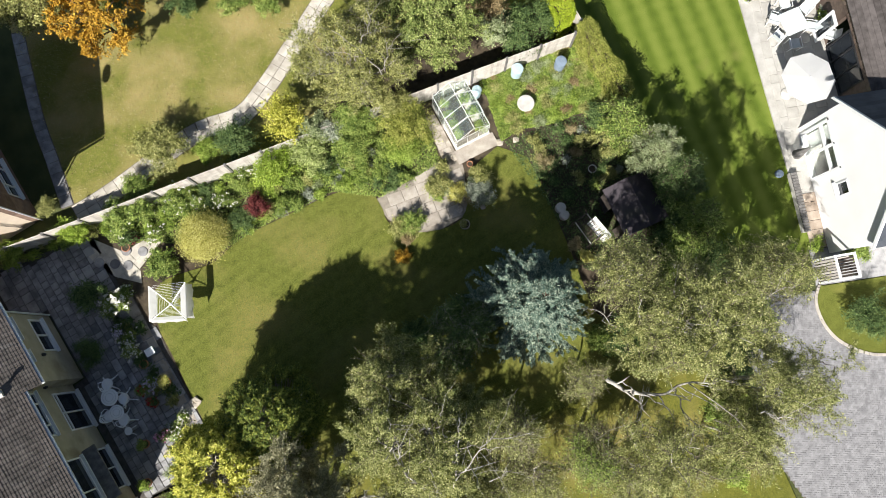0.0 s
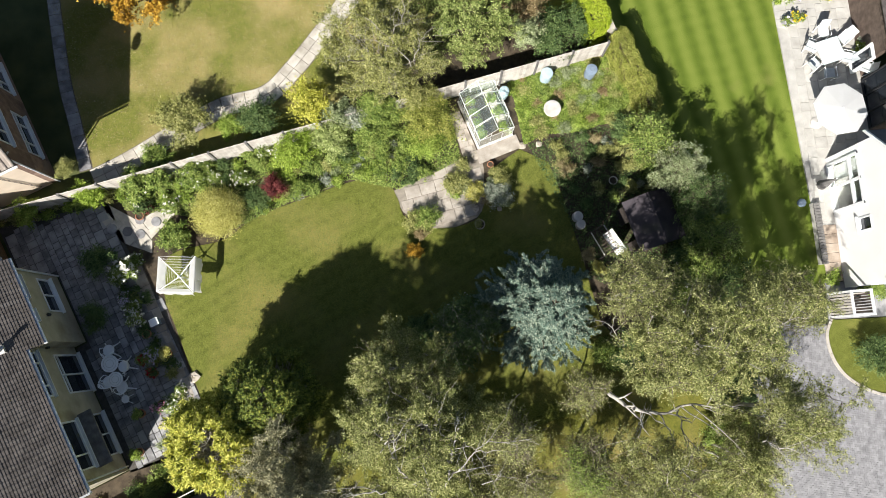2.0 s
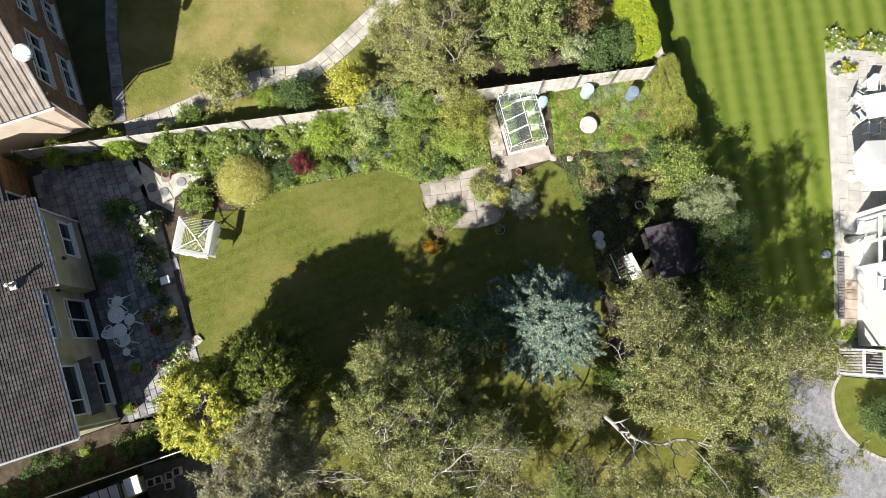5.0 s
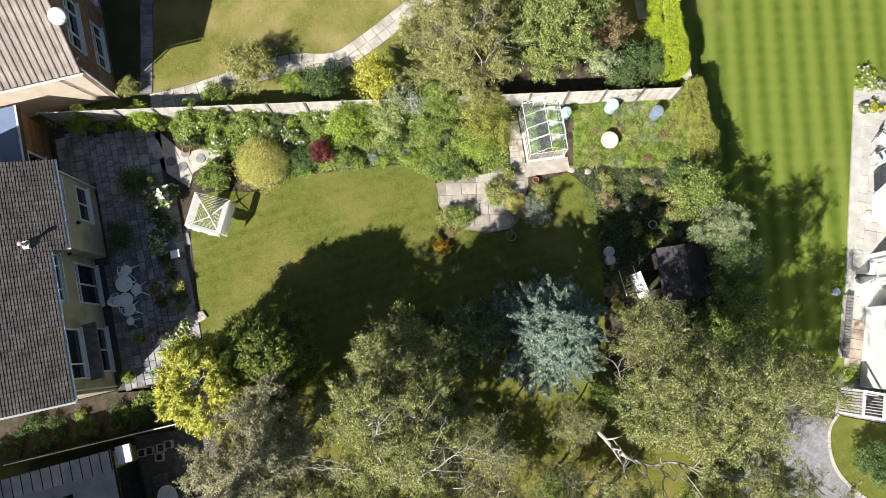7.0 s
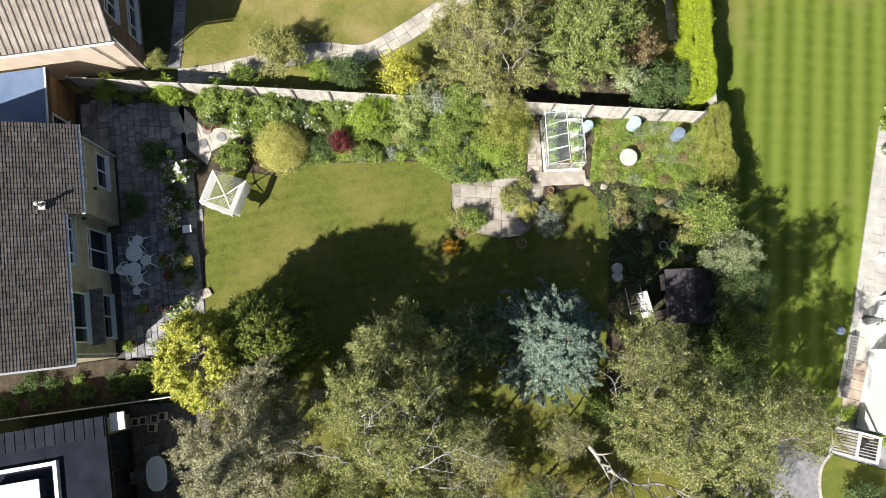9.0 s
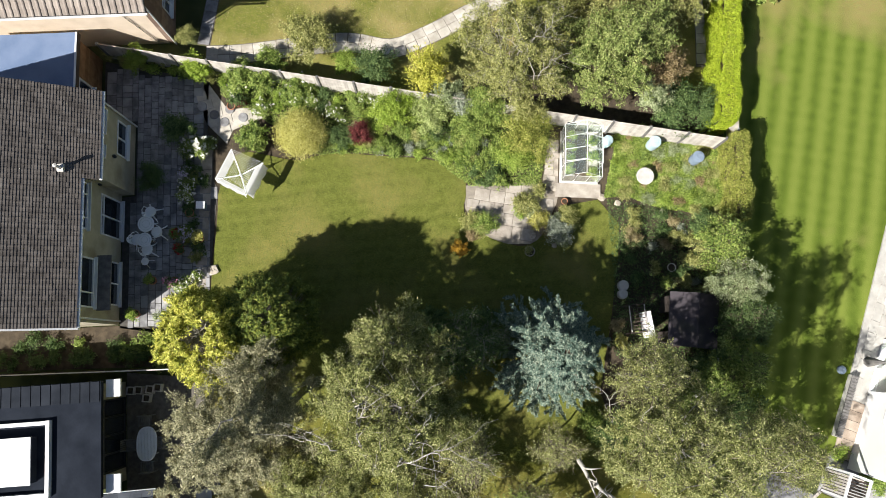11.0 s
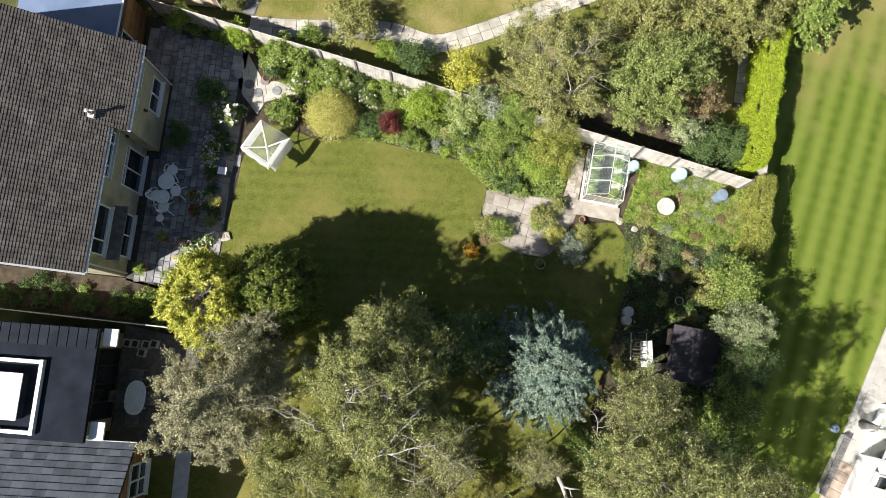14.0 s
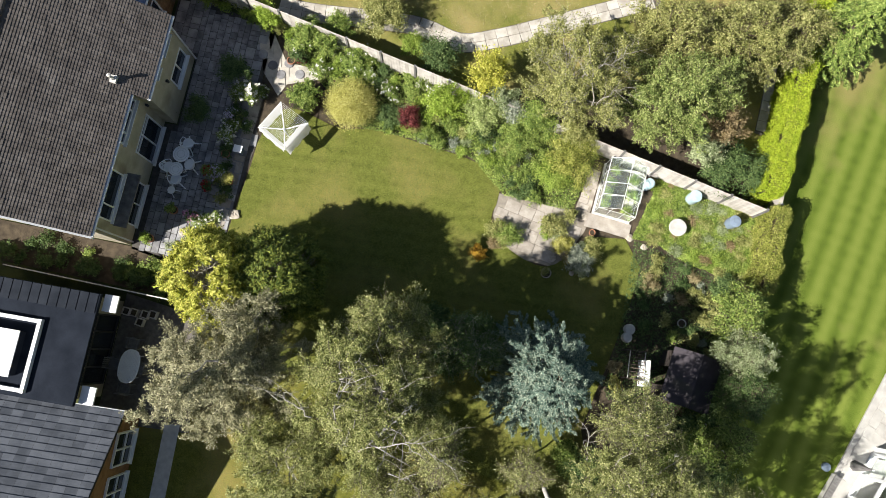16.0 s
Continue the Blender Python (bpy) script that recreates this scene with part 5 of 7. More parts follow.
def limb(pts, radii):
    """A bare white limb of a birch that lies open above its crown, with its side twigs."""
    b = Build()
    P = [np.array(p, float) for p in [pts[0]] + list(pts) + [pts[-1]]]
    line, rad = [], []
    for k in range(1, len(P) - 2):
        for t in (0, 0.25, 0.5, 0.75):
            q = 0.5 * (2 * P[k] + (P[k + 1] - P[k - 1]) * t + (2 * P[k - 1] - 5 * P[k] + 4 * P[k + 1] - P[k + 2]) * t * t + (3 * P[k] - P[k - 1] - 3 * P[k + 1] + P[k + 2]) * t**3)
            line.append(q + rng.normal(size=3) * 0.04)
            rad.append(radii[k - 1] + (radii[k] - radii[k - 1]) * t)
    line.append(P[-1])
    rad.append(radii[-1])
    b.tube(line, [0.5 * v * (1 + 0.1 * rng.normal()) for v in rad], 7)
    for k in range(2, len(line) - 1):
        for _ in range(1):
            way = (line[k] - line[k - 1]) / np.linalg.norm(line[k] - line[k - 1]) + rng.normal(size=3) * 0.8
            ln = rng.uniform(0.35, 0.95)
            a = line[k]
            m, e = a + way * ln * 0.5 + rng.normal(size=3) * 0.07, a + way * ln + rng.normal(size=3) * 0.16
            r = rad[k] * 0.32
            b.tube([a, (a + m) / 2 + rng.normal(size=3) * 0.03, m, (m + e) / 2 + rng.normal(size=3) * 0.05, e], [r, r * 0.9, r * 0.75, r * 0.55, 0.004], 5)
            f = m + rng.normal(size=3) * 0.3
            b.tube([m, (m + f) / 2 + rng.normal(size=3) * 0.03, f], [r * 0.6, r * 0.45, 0.004], 4)
    return b


for pts, r0 in (([(3.39, 11.87, 4.6), (2.71, 12.75, 5.8), (2.03, 13.62, 6.6)], 0.07), ([(2.71, 12.75, 5.8), (3.52, 13.28, 6.2), (3.74, 13.94, 6.6)], 0.05), ([(2.92, 12.42, 5.4), (2.00, 12.92, 5.9), (1.39, 12.92, 6.3)], 0.045), ([(3.39, 11.87, 4.6), (3.90, 12.31, 5.6), (4.53, 12.39, 6.2)], 0.045)):
    part("limb", limb(pts, [float(v) for v in np.linspace(r0, r0 * 0.35, len(pts))]), BARK_GREY, olive, smooth=True)
birches = sorted((o for o in scene.objects if o.name.startswith("birch_tree") and o.parent is None), key=lambda o: o.name)
for k, pts, r0 in (
        (0, [(-1.45, -4.37, 8.6), (-1.15, -3.96, 8.9), (-0.75, -3.31, 9.2), (-0.51, -2.93, 9.5), (-0.15, -2.24, 9.8)], 0.07),
        (0, [(-1.14, -4.03, 8.8), (-0.48, -3.85, 9.1), (-0.05, -3.53, 9.3), (0.63, -3.72, 9.6)], 0.065),
        (0, [(-0.05, -3.53, 9.3), (0.58, -3.41, 9.4), (1.90, -3.82, 9.5)], 0.04),
        (0, [(-2.52, -3.61, 8.6), (-2.68, -3.18, 8.9), (-2.62, -2.69, 9.2), (-2.37, -2.09, 9.4), (-2.41, -1.70, 9.7), (-2.28, -1.11, 10.0)], 0.065),
        (0, [(-2.59, -3.84, 8.8), (-2.14, -3.91, 9.0), (-1.86, -4.13, 9.2)], 0.045),
        (0, [(-0.91, -2.65, 9.0), (-0.71, -1.94, 9.4), (-0.46, -1.57, 9.8)], 0.035),
        (0, [(-0.16, -4.78, 8.6), (0.46, -4.71, 8.9), (0.96, -4.83, 9.2)], 0.035),
        (1, [(-3.29, -3.74, 9.0), (-4.03, -3.44, 9.2), (-4.63, -3.04, 9.5)], 0.055),
        (3, [(-2.43, -1.27, 8.0), (-2.67, -0.94, 8.2), (-2.94, -0.79, 8.4)], 0.035),
        (4, [(5.73, -3.97, 5.2), (6.13, -4.67, 5.5), (7.13, -5.32, 5.9), (8.23, -5.30, 6.2), (9.11, -5.79, 6.5)], 0.17),
        (4, [(7.89, -5.49, 5.6), (7.59, -6.23, 6.3), (7.71, -7.05, 7.0)], 0.08),
        (4, [(6.63, -4.95, 5.6), (6.2, -5.5, 5.9), (5.9, -6.1, 6.2)], 0.05),
        (5, [(9.45, -6.94, 8.5), (9.76, -7.21, 8.8), (10.47, -7.80, 9.0)], 0.05),
        (6, [(12.06, -3.86, 6.5), (13.18, -3.76, 6.8), (13.47, -3.87, 7.0)], 0.05),
        (8, [(6.97, -2.43, 5.5), (6.59, -1.58, 6.2), (6.27, -1.25, 7.0)], 0.05)):
    part("limb", limb(pts, [float(v) for v in np.linspace(r0, r0 * 0.35, len(pts))]), BARK_WHITE, birches[k], smooth=True)

# ---- shrubs of the north border ----
shrub("golden_shrub", -7.54, 9.83, 1.25, 1.8, L_STRAW, "rounded yellow variegated shrub", leaf=0.07, n=15000, clumps=110, tight=1.0)
shrub("lime_shrub", -1.68, 13.02, 1.25, 3.6, L_YELLOW, "tall yellow feathery shrub by the fence", leaf=0.12, n=5000, clumps=40)
shrub("shrub", -2.95, 11.25, 1.15, 2.4, L_FRESH, "bright yellow-green shrub in the border", leaf=0.10, n=5500, clumps=40)
shrub("shrub", -1.26, 11.07, 1.1, 2.4, L_CELERY, "pale green feathery shrub", leaf=0.10, n=4500, clumps=34)
shrub("shrub", 0.90, 10.83, 1.35, 2.0, L_GREEN, "green ferny shrub in the border", leaf=0.13, n=5500, clumps=40, wide=0.35)
shrub("shrub", 0.21, 11.85, 0.75, 2.2, L_SILVER, "silvery white-leaved shrub in the border", leaf=0.10, n=2600, clumps=22)
shrub("shrub", 3.57, 10.35, 1.5, 2.7, L_HEDGE, "olive yellow-green shrub by the greenhouse", leaf=0.11, n=7000, clumps=50, wide=0.4)
shrub("shrub", 3.02, 9.14, 1.1, 2.0, L_BRIGHT, "bright feathery shrub beside the paving", leaf=0.11, n=4500, clumps=34, wide=0.4)
shrub("shrub", -4.04, 13.47, 1.2, 1.8, L_DEEP, "dark evergreen shrub behind the fence", leaf=0.10, n=4500, clumps=34)
shrub("shrub", -7.65, 14.53, 1.5, 2.4, L_OLIVE, "greyish variegated shrub by the path", leaf=0.11, n=6000, clumps=44)
shrub("red_shrub", -4.59, 10.14, 0.7, 1.3, L_RED, "dark red leaved shrub", wide=0.25, leaf=0.14, n=2600, clumps=24)
shrub("shrub", -5.39, 9.78, 0.75, 1.1, L_DEEP, "dark spiky low shrub", leaf=0.10, n=2200, clumps=22)

shrub("shrub", 1.55, 11.75, 1.15, 2.7, L_GREEN, "green feathery shrub against the fence", leaf=0.13, n=5000, clumps=40, wide=0.3)
shrub("shrub", 3.25, 11.55, 1.1, 2.9, L_OLIVE, "olive feathery shrub against the fence", leaf=0.12, n=5000, clumps=40, wide=0.35)
shrub("shrub", -0.45, 12.0, 0.9, 2.5, L_PALE, "pale grey-green shrub against the fence", leaf=0.10, n=3600, clumps=30)
shrub("climber", -15.80, 13.01, 0.75, 2.0, L_BRIGHT, "bright climber spilling over the fence", leaf=0.10, n=2600, clumps=26)
shrub("climber", -10.78, 12.53, 0.85, 2.1, L_GREEN, "green climber growing over the fence", leaf=0.10, n=3000, clumps=28)
shrub("climber", -9.56, 12.36, 0.8, 2.1, L_GREEN, "leafy green climber hiding the fence", leaf=0.10, n=2800, clumps=26)
shrub("climber", -12.95, 12.82, 0.8, 2.0, L_FRESH, "yellow-green climber on the fence", leaf=0.10, n=2600, clumps=26)

# ---- boundary hedges ----
hedge("hedge", (13.42, 11.0), (13.65, 6.9), 0.62, 2.1, L_HEDGE, "clipped yellow-green boundary hedge", per_m=3600)
hedge("hedge", (12.85, 11.5), (12.95, 22.0), 0.85, 2.2, L_LIME, "bright lime hedge along the fence", per_m=4200)


# ---- paving, piece by piece ----
SLABS = {}


def slab_shape(w, d, t, material):
    """A paving slab with a worn, chamfered edge; alike slabs share it."""
    key = (round(w, 2), round(d, 2), material.name)
    if key not in SLABS:
        c = 0.012
        a, b = w / 2, d / 2
        lo = [(-a, -b, -t), (a, -b, -t), (a, b, -t), (-a, b, -t)]
        mid = [(x, y, -c) for x, y, _ in lo]
        top = [(x - math.copysign(c, x), y - math.copysign(c, y), 0) for x, y, _ in lo]
        f = [(8, 9, 10, 11)] + [(k * 4 + i, k * 4 + (i + 1) % 4, k * 4 + 4 + (i + 1) % 4, k * 4 + 4 + i) for k in (0, 1) for i in range(4)]
        SLABS[key] = Build().add(lo + mid + top, f).mesh("slab", material)
    return SLABS[key]


def pave(name, poly, turn, material, label, z=0.03, rows=(0.45, 0.6), cols=(0.45, 0.6, 0.9), gap=0.018, base=None, category="paving"):
    """Slabs laid in rows over a polygon, each a piece of its own."""
    ob = sheet(name, poly, -0.25, z - 0.03, base or JOINT, label, category)
    test = inside(poly)
    p = np.array(poly)
    c = p.mean(0)
    u, w = np.array([math.cos(turn), math.sin(turn)]), np.array([-math.sin(turn), math.cos(turn)])
    q = np.stack([(p - c) @ u, (p - c) @ w], 1)
    y = q[:, 1].min()
    while y < q[:, 1].max():
        d = rng.choice(rows)
        x = q[:, 0].min() - rng.uniform(0, 0.5)
        while x < q[:, 0].max():
            ln = rng.choice(cols)
            at = c + u * (x + ln / 2) + w * (y + d / 2)
            corners = [c + u * (x + i * ln) + w * (y + j * d) for i in (0.12, 0.88) for j in (0.12, 0.88)]
            if all(test(np.array([k[0]]), np.array([k[1]]))[0] for k in corners):
                s = new("slab", slab_shape(ln - gap, d - gap, 0.035, material))
                s.parent = ob
                s.matrix_basis = Matrix.Translation((at[0], at[1], z + rng.normal() * 0.003)) @ Matrix.Rotation(turn + rng.normal() * 0.006, 4, "Z") @ Matrix.Rotation(rng.normal() * 0.005, 4, "X")
            x += ln
        y += d
    return ob


def slab_path(name, pts, width, material, label, piece=0.6, z=0.03, across=2):
    ob = thing(name, label, "path", kind="structure")
    line = smooth_line(pts, 10)
    b = Build()
    for p, q in zip(line, line[1:]):
        m = ((p[0] + q[0]) / 2, (p[1] + q[1]) / 2)
        ln = math.hypot(q[0] - p[0], q[1] - p[1])
        b.box(m[0], m[1], z - 0.08, ln + 0.05, width + 0.06, 0.1 + 0.002 * (len(b.v) // 8 % 2), math.atan2(q[1] - p[1], q[0] - p[0]))
    part("bedding", b, JOINT, ob)
    seg = [np.array(p) for p in line]
    left, k = 0.0, 0
    pos, way = seg[0], (seg[1] - seg[0])
    cum = np.cumsum([0] + [np.linalg.norm(seg[i + 1] - seg[i]) for i in range(len(seg) - 1)])
    n = int(cum[-1] / piece)
    for i in range(n):
        d = (i + 0.5) * piece
        j = int(np.searchsorted(cum, d)) - 1
        way = (seg[j + 1] - seg[j]) / np.linalg.norm(seg[j + 1] - seg[j])
        at = seg[j] + way * (d - cum[j])
        nrm = np.array([-way[1], way[0]])
        for c in range(across):
            o = at + nrm * ((c + 0.5) / across - 0.5) * width
            s = new("slab", slab_shape(piece - 0.02, width / across - 0.02, 0.035, material))
            s.parent = ob
            s.matrix_basis = Matrix.Translation((o[0], o[1], z + rng.normal() * 0.004)) @ Matrix.Rotation(math.atan2(way[1], way[0]) + rng.normal() * 0.02, 4, "Z")
    return ob


pave("patio", [HOME.at(-0.2, 0.05), HOME.at(6.2, 0.05), HOME.at(6.25, 0.65), HOME.at(9.8, 0.65), HOME.at(10.0, -1.0), HOME.at(13.3, -1.0), (-12.6, 12.5), (-12.2, 8.0), (-11.5, 7.0), (-11.4, 3.0), (-11.2, 0.9), (-12.5, -0.3)], radians(96.5), SLAB, "grey weathered stone patio behind the house", rows=(0.3, 0.36, 0.5), cols=(0.28, 0.36, 0.48, 0.62), gap=0.024, base=GROUT)
pave("paving", [(0.52, 7.98), (3.47, 8.37), (5.38, 8.38), (5.22, 7.39), (4.39, 5.33), (1.99, 5.16), (0.76, 6.82)], radians(-5), SLAB_TAN, "worn tan stone paving in the border", rows=(0.45, 0.6), cols=(0.45, 0.6, 0.75), gap=0.016, base=SAND)
pave("paving", [(4.65, 10.70), (5.32, 10.61), (5.39, 7.98), (4.46, 7.95)], radians(-5), SLAB_TAN, "worn stone path beside the greenhouse", rows=(0.45, 0.3), cols=(0.45, 0.3), z=0.025, base=SAND)
pave("paving", [(-13.22, 11.67), (-12.74, 12.50), (-11.56, 11.16), (-10.18, 11.21), (-9.53, 10.85), (-11.11, 10.02), (-11.32, 9.30), (-12.46, 10.27)], radians(20), SLAB_PALE, "pale stepping area with round stones", rows=(0.5,), cols=(0.5, 0.7), gap=0.014, base=SLAB_PALE)
slab_path("garden_path", [(-12.9, 13.85), (-10.9, 14.1), (-6.18, 15.03), (-3.61, 14.90), (-1.85, 15.68), (0.37, 17.10), (2.89, 18.76), (5.5, 20.5)], 1.0, SLAB_PALE, "sunlit pale slab path across the dry lawn")
slab_path("garden_path", [(-13.11, 14.43), (-12.92, 16.97), (-12.76, 19.41), (-12.0, 24.0)], 0.62, SLAB, "narrow slab path along the brick house", across=1)
for u in ((-11.37, 11.09), (-10.66, 10.71), (-11.56, 10.40), (-12.11, 10.74), (-12.77, 11.13)):
    rs = Build().lathe(u[0], u[1], [(0.24, 0.0), (0.24, 0.05), (0.22, 0.065), (0.01, 0.066)], 20)
    tagged(part("stepping_stone", rs, SLAB), "round grey stepping stone set in paving", "stepping stone", "round stepping stones")

slab_path("edging_path", [(-12.28, 9.10), (-12.09, 6.82), (-11.95, 4.58), (-11.80, 2.66), (-11.74, 1.30)], 0.55, SLAB_TAN, "worn slab strip between the patio and the lawn", across=1)

slab_path("stepping_path", [(11.95, 19.01), (12.18, 17.18), (12.27, 15.03)], 0.5, SLAB_PALE, "shaded stepping slabs behind the lime hedge", piece=0.55, across=1)

# terrace, steps and drive of the white house
TZ = 0.12
pave("terrace", [GABLE.at(-8.4, 1.45), GABLE.at(-8.4, -2.5), GABLE.at(-0.05, -2.5), GABLE.at(-0.05, 0.02), GABLE.at(3.3, 0.02), GABLE.at(3.3, 1.0)], GABLE.turn, SLAB_WHITE, "bleached pale stone terrace", z=TZ, rows=(0.6, 0.45), cols=(0.6, 0.9, 0.45), base=SLAB_WHITE)
steps = thing("steps", "pale stone garden steps beside the white wall", "steps", kind="structure")
for k in range(6):
    part("step", Build().box(*GABLE.at(3.3 + 0.46 * k + 0.23, 0.42), (TZ - 0.015 * k - 0.3) / 2, 0.44, 0.78, TZ - 0.015 * k + 0.3, GABLE.turn), STEP, steps)
    part("riser", Build().box(*GABLE.at(3.3 + 0.46 * (k + 1), 0.42), (TZ - 0.015 * k - 0.34) / 2, 0.05, 0.76, TZ - 0.015 * k + 0.26, GABLE.turn), FENCE_DARK, steps)
low = thing("retaining_wall", "low grey wall with ridged coping stones", "wall")
part("wall", Build().box(*GABLE.at(3.7, 1.0), 0.1, 3.0, 0.22, 0.6, GABLE.turn), CONCRETE, low)
for k in range(20):
    part("coping", Build().box(*GABLE.at(2.3 + 0.15 * k, 1.0), 0.43, 0.12, 0.3, 0.07, GABLE.turn), TIMBER_GREY, low)
gate = thing("gate", "weathered slatted side gate in a white timber frame", "gate")
for k in range(6):
    part("board", Build().box(*GABLE.at(6.75, 0.75 - 0.14 * k), 0.75, 0.04, 0.125, 1.4, GABLE.turn), FENCE_PALE, gate)
for s in (6.65, 7.75):
    for n in (0.86, -0.05):
        part("gate_post", Build().box(*GABLE.at(s, n), 0.92, 0.1, 0.1, 1.84, GABLE.turn), UPVC, gate)
    part("head_rail", Build().box(*GABLE.at(s, 0.405), 1.88, 0.1, 1.02, 0.08, GABLE.turn), UPVC, gate)
for n in (0.86, -0.05):
    part("side_rail", Build().box(*GABLE.at(7.2, n), 1.884, 1.0, 0.1, 0.08, GABLE.turn), UPVC, gate)
    for k in range(7):
        part("slat", Build().box(*GABLE.at(6.8 + 0.135 * k, n), 0.9, 0.09, 0.03, 1.7, GABLE.turn), FENCE_PALE if n > 0 else FENCE_DARK, gate)
# dark floor sheet imitates the shadow within the gate frame
sheet("gate_threshold", [GABLE.at(6.7, -0.0), GABLE.at(6.7, 0.82), GABLE.at(7.7, 0.82), GABLE.at(7.7, -0.0)], -0.1, 0.05, GROUT, "dark sheet for the shadow inside the side gate", "paving")
# darker slab colour takes the place of the shadow lying on this path
sheet("side_path", [GABLE.at(6.1, 0.9), GABLE.at(6.1, -4.0), GABLE.at(7.95, -4.0), GABLE.at(7.85, 1.0)], -0.2, 0.02, SLAB, "concrete path beside the white house, greyed for its shadow", "path")

ISLE = smooth_line([(18.17, -5.29), (17.51, -6.03), (17.34, -7.31), (17.82, -8.51), (19.20, -9.68), (22.5, -10.6), (26.0, -8.5), (27.5, -5.5)], 6)
sheet("front_lawn", ISLE + [GABLE.at(8.0, -5.0), GABLE.at(7.9, 0.75)], -0.2, 0.04, LAWN, "small curved front lawn beside the drive", "lawn")
kerb = thing("kerb", "curved buff brick kerb edging the front lawn", "kerb", kind="structure")
for p, q in zip(ISLE, ISLE[1:]):
    ln = math.hypot(q[0] - p[0], q[1] - p[1])
    for i in range(max(1, round(ln / 0.22))):
        f = (i + 0.5) / max(1, round(ln / 0.22))
        part("kerb_brick", Build().box(p[0] + (q[0] - p[0]) * f, p[1] + (q[1] - p[1]) * f, 0.0, 0.21, 0.13, 0.16, math.atan2(q[1] - p[1], q[0] - p[0])), KERB, kerb)
DRIVE = [(15.31, -4.48), (17.84, -5.58), (17.26, -6.82), (17.78, -8.58), (19.18, -9.72), (22.5, -10.8), (30, -12), (30, -26), (14.5, -26), (12.4, -13.8), (12.05, -11.17), (13.00, -8.73), (13.4, -6.0)]
sheet("drive", DRIVE, -0.2, -0.02, JOINT, "block-paved drive bedding", "road")
blk = Build()
test = inside(DRIVE)
a0 = radians(-28)
cu, cw = np.array([math.cos(a0), math.sin(a0)]), np.array([-math.sin(a0), math.cos(a0)])
for i in range(-80, 80):
    for j in range(-80, 80):
        # herringbone: along every row two squares lie across and the next two stand upright
        k = (i - j) % 4
        if k not in (0, 3):
            continue
        o = np.array([17.0, -11.0]) + cu * 0.1 * (i + (0.5 if k == 0 else 0.0)) + cw * 0.1 * (j + (0.0 if k == 0 else 0.5))
        if 10.5 < o[0] < 23 and test(o[:1], o[1:])[0]:
            blk.box(o[0], o[1], rng.normal() * 0.0015, 0.193, 0.093, 0.05, a0 + (0.0 if k == 0 else 1.5708))
tagged(part("paving_blocks", blk, BLOCK), "grey concrete block paving of the drive", "paving", kind="stuff")
# the dark joint colour stands in for shade over this whole terrace
sheet("terrace_south", [SOUTH.at(-1.0, -0.3), SOUTH.at(5.0, -0.3), (-11.2, -2.2), (-9.6, -7.4)], -0.2, 0.03, JOINT, "terrace beside the flat-roofed house, its shade put into dark grey", "terrace")
sheet("side_passage", [HOME.at(-0.1, -7), HOME.at(-0.1, 0.0), (-12.4, -0.1), (-12.2, -1.7), (-21.0, -2.6)], -0.2, 0.0, SOIL, "narrow soil strip beside the house", "soil")


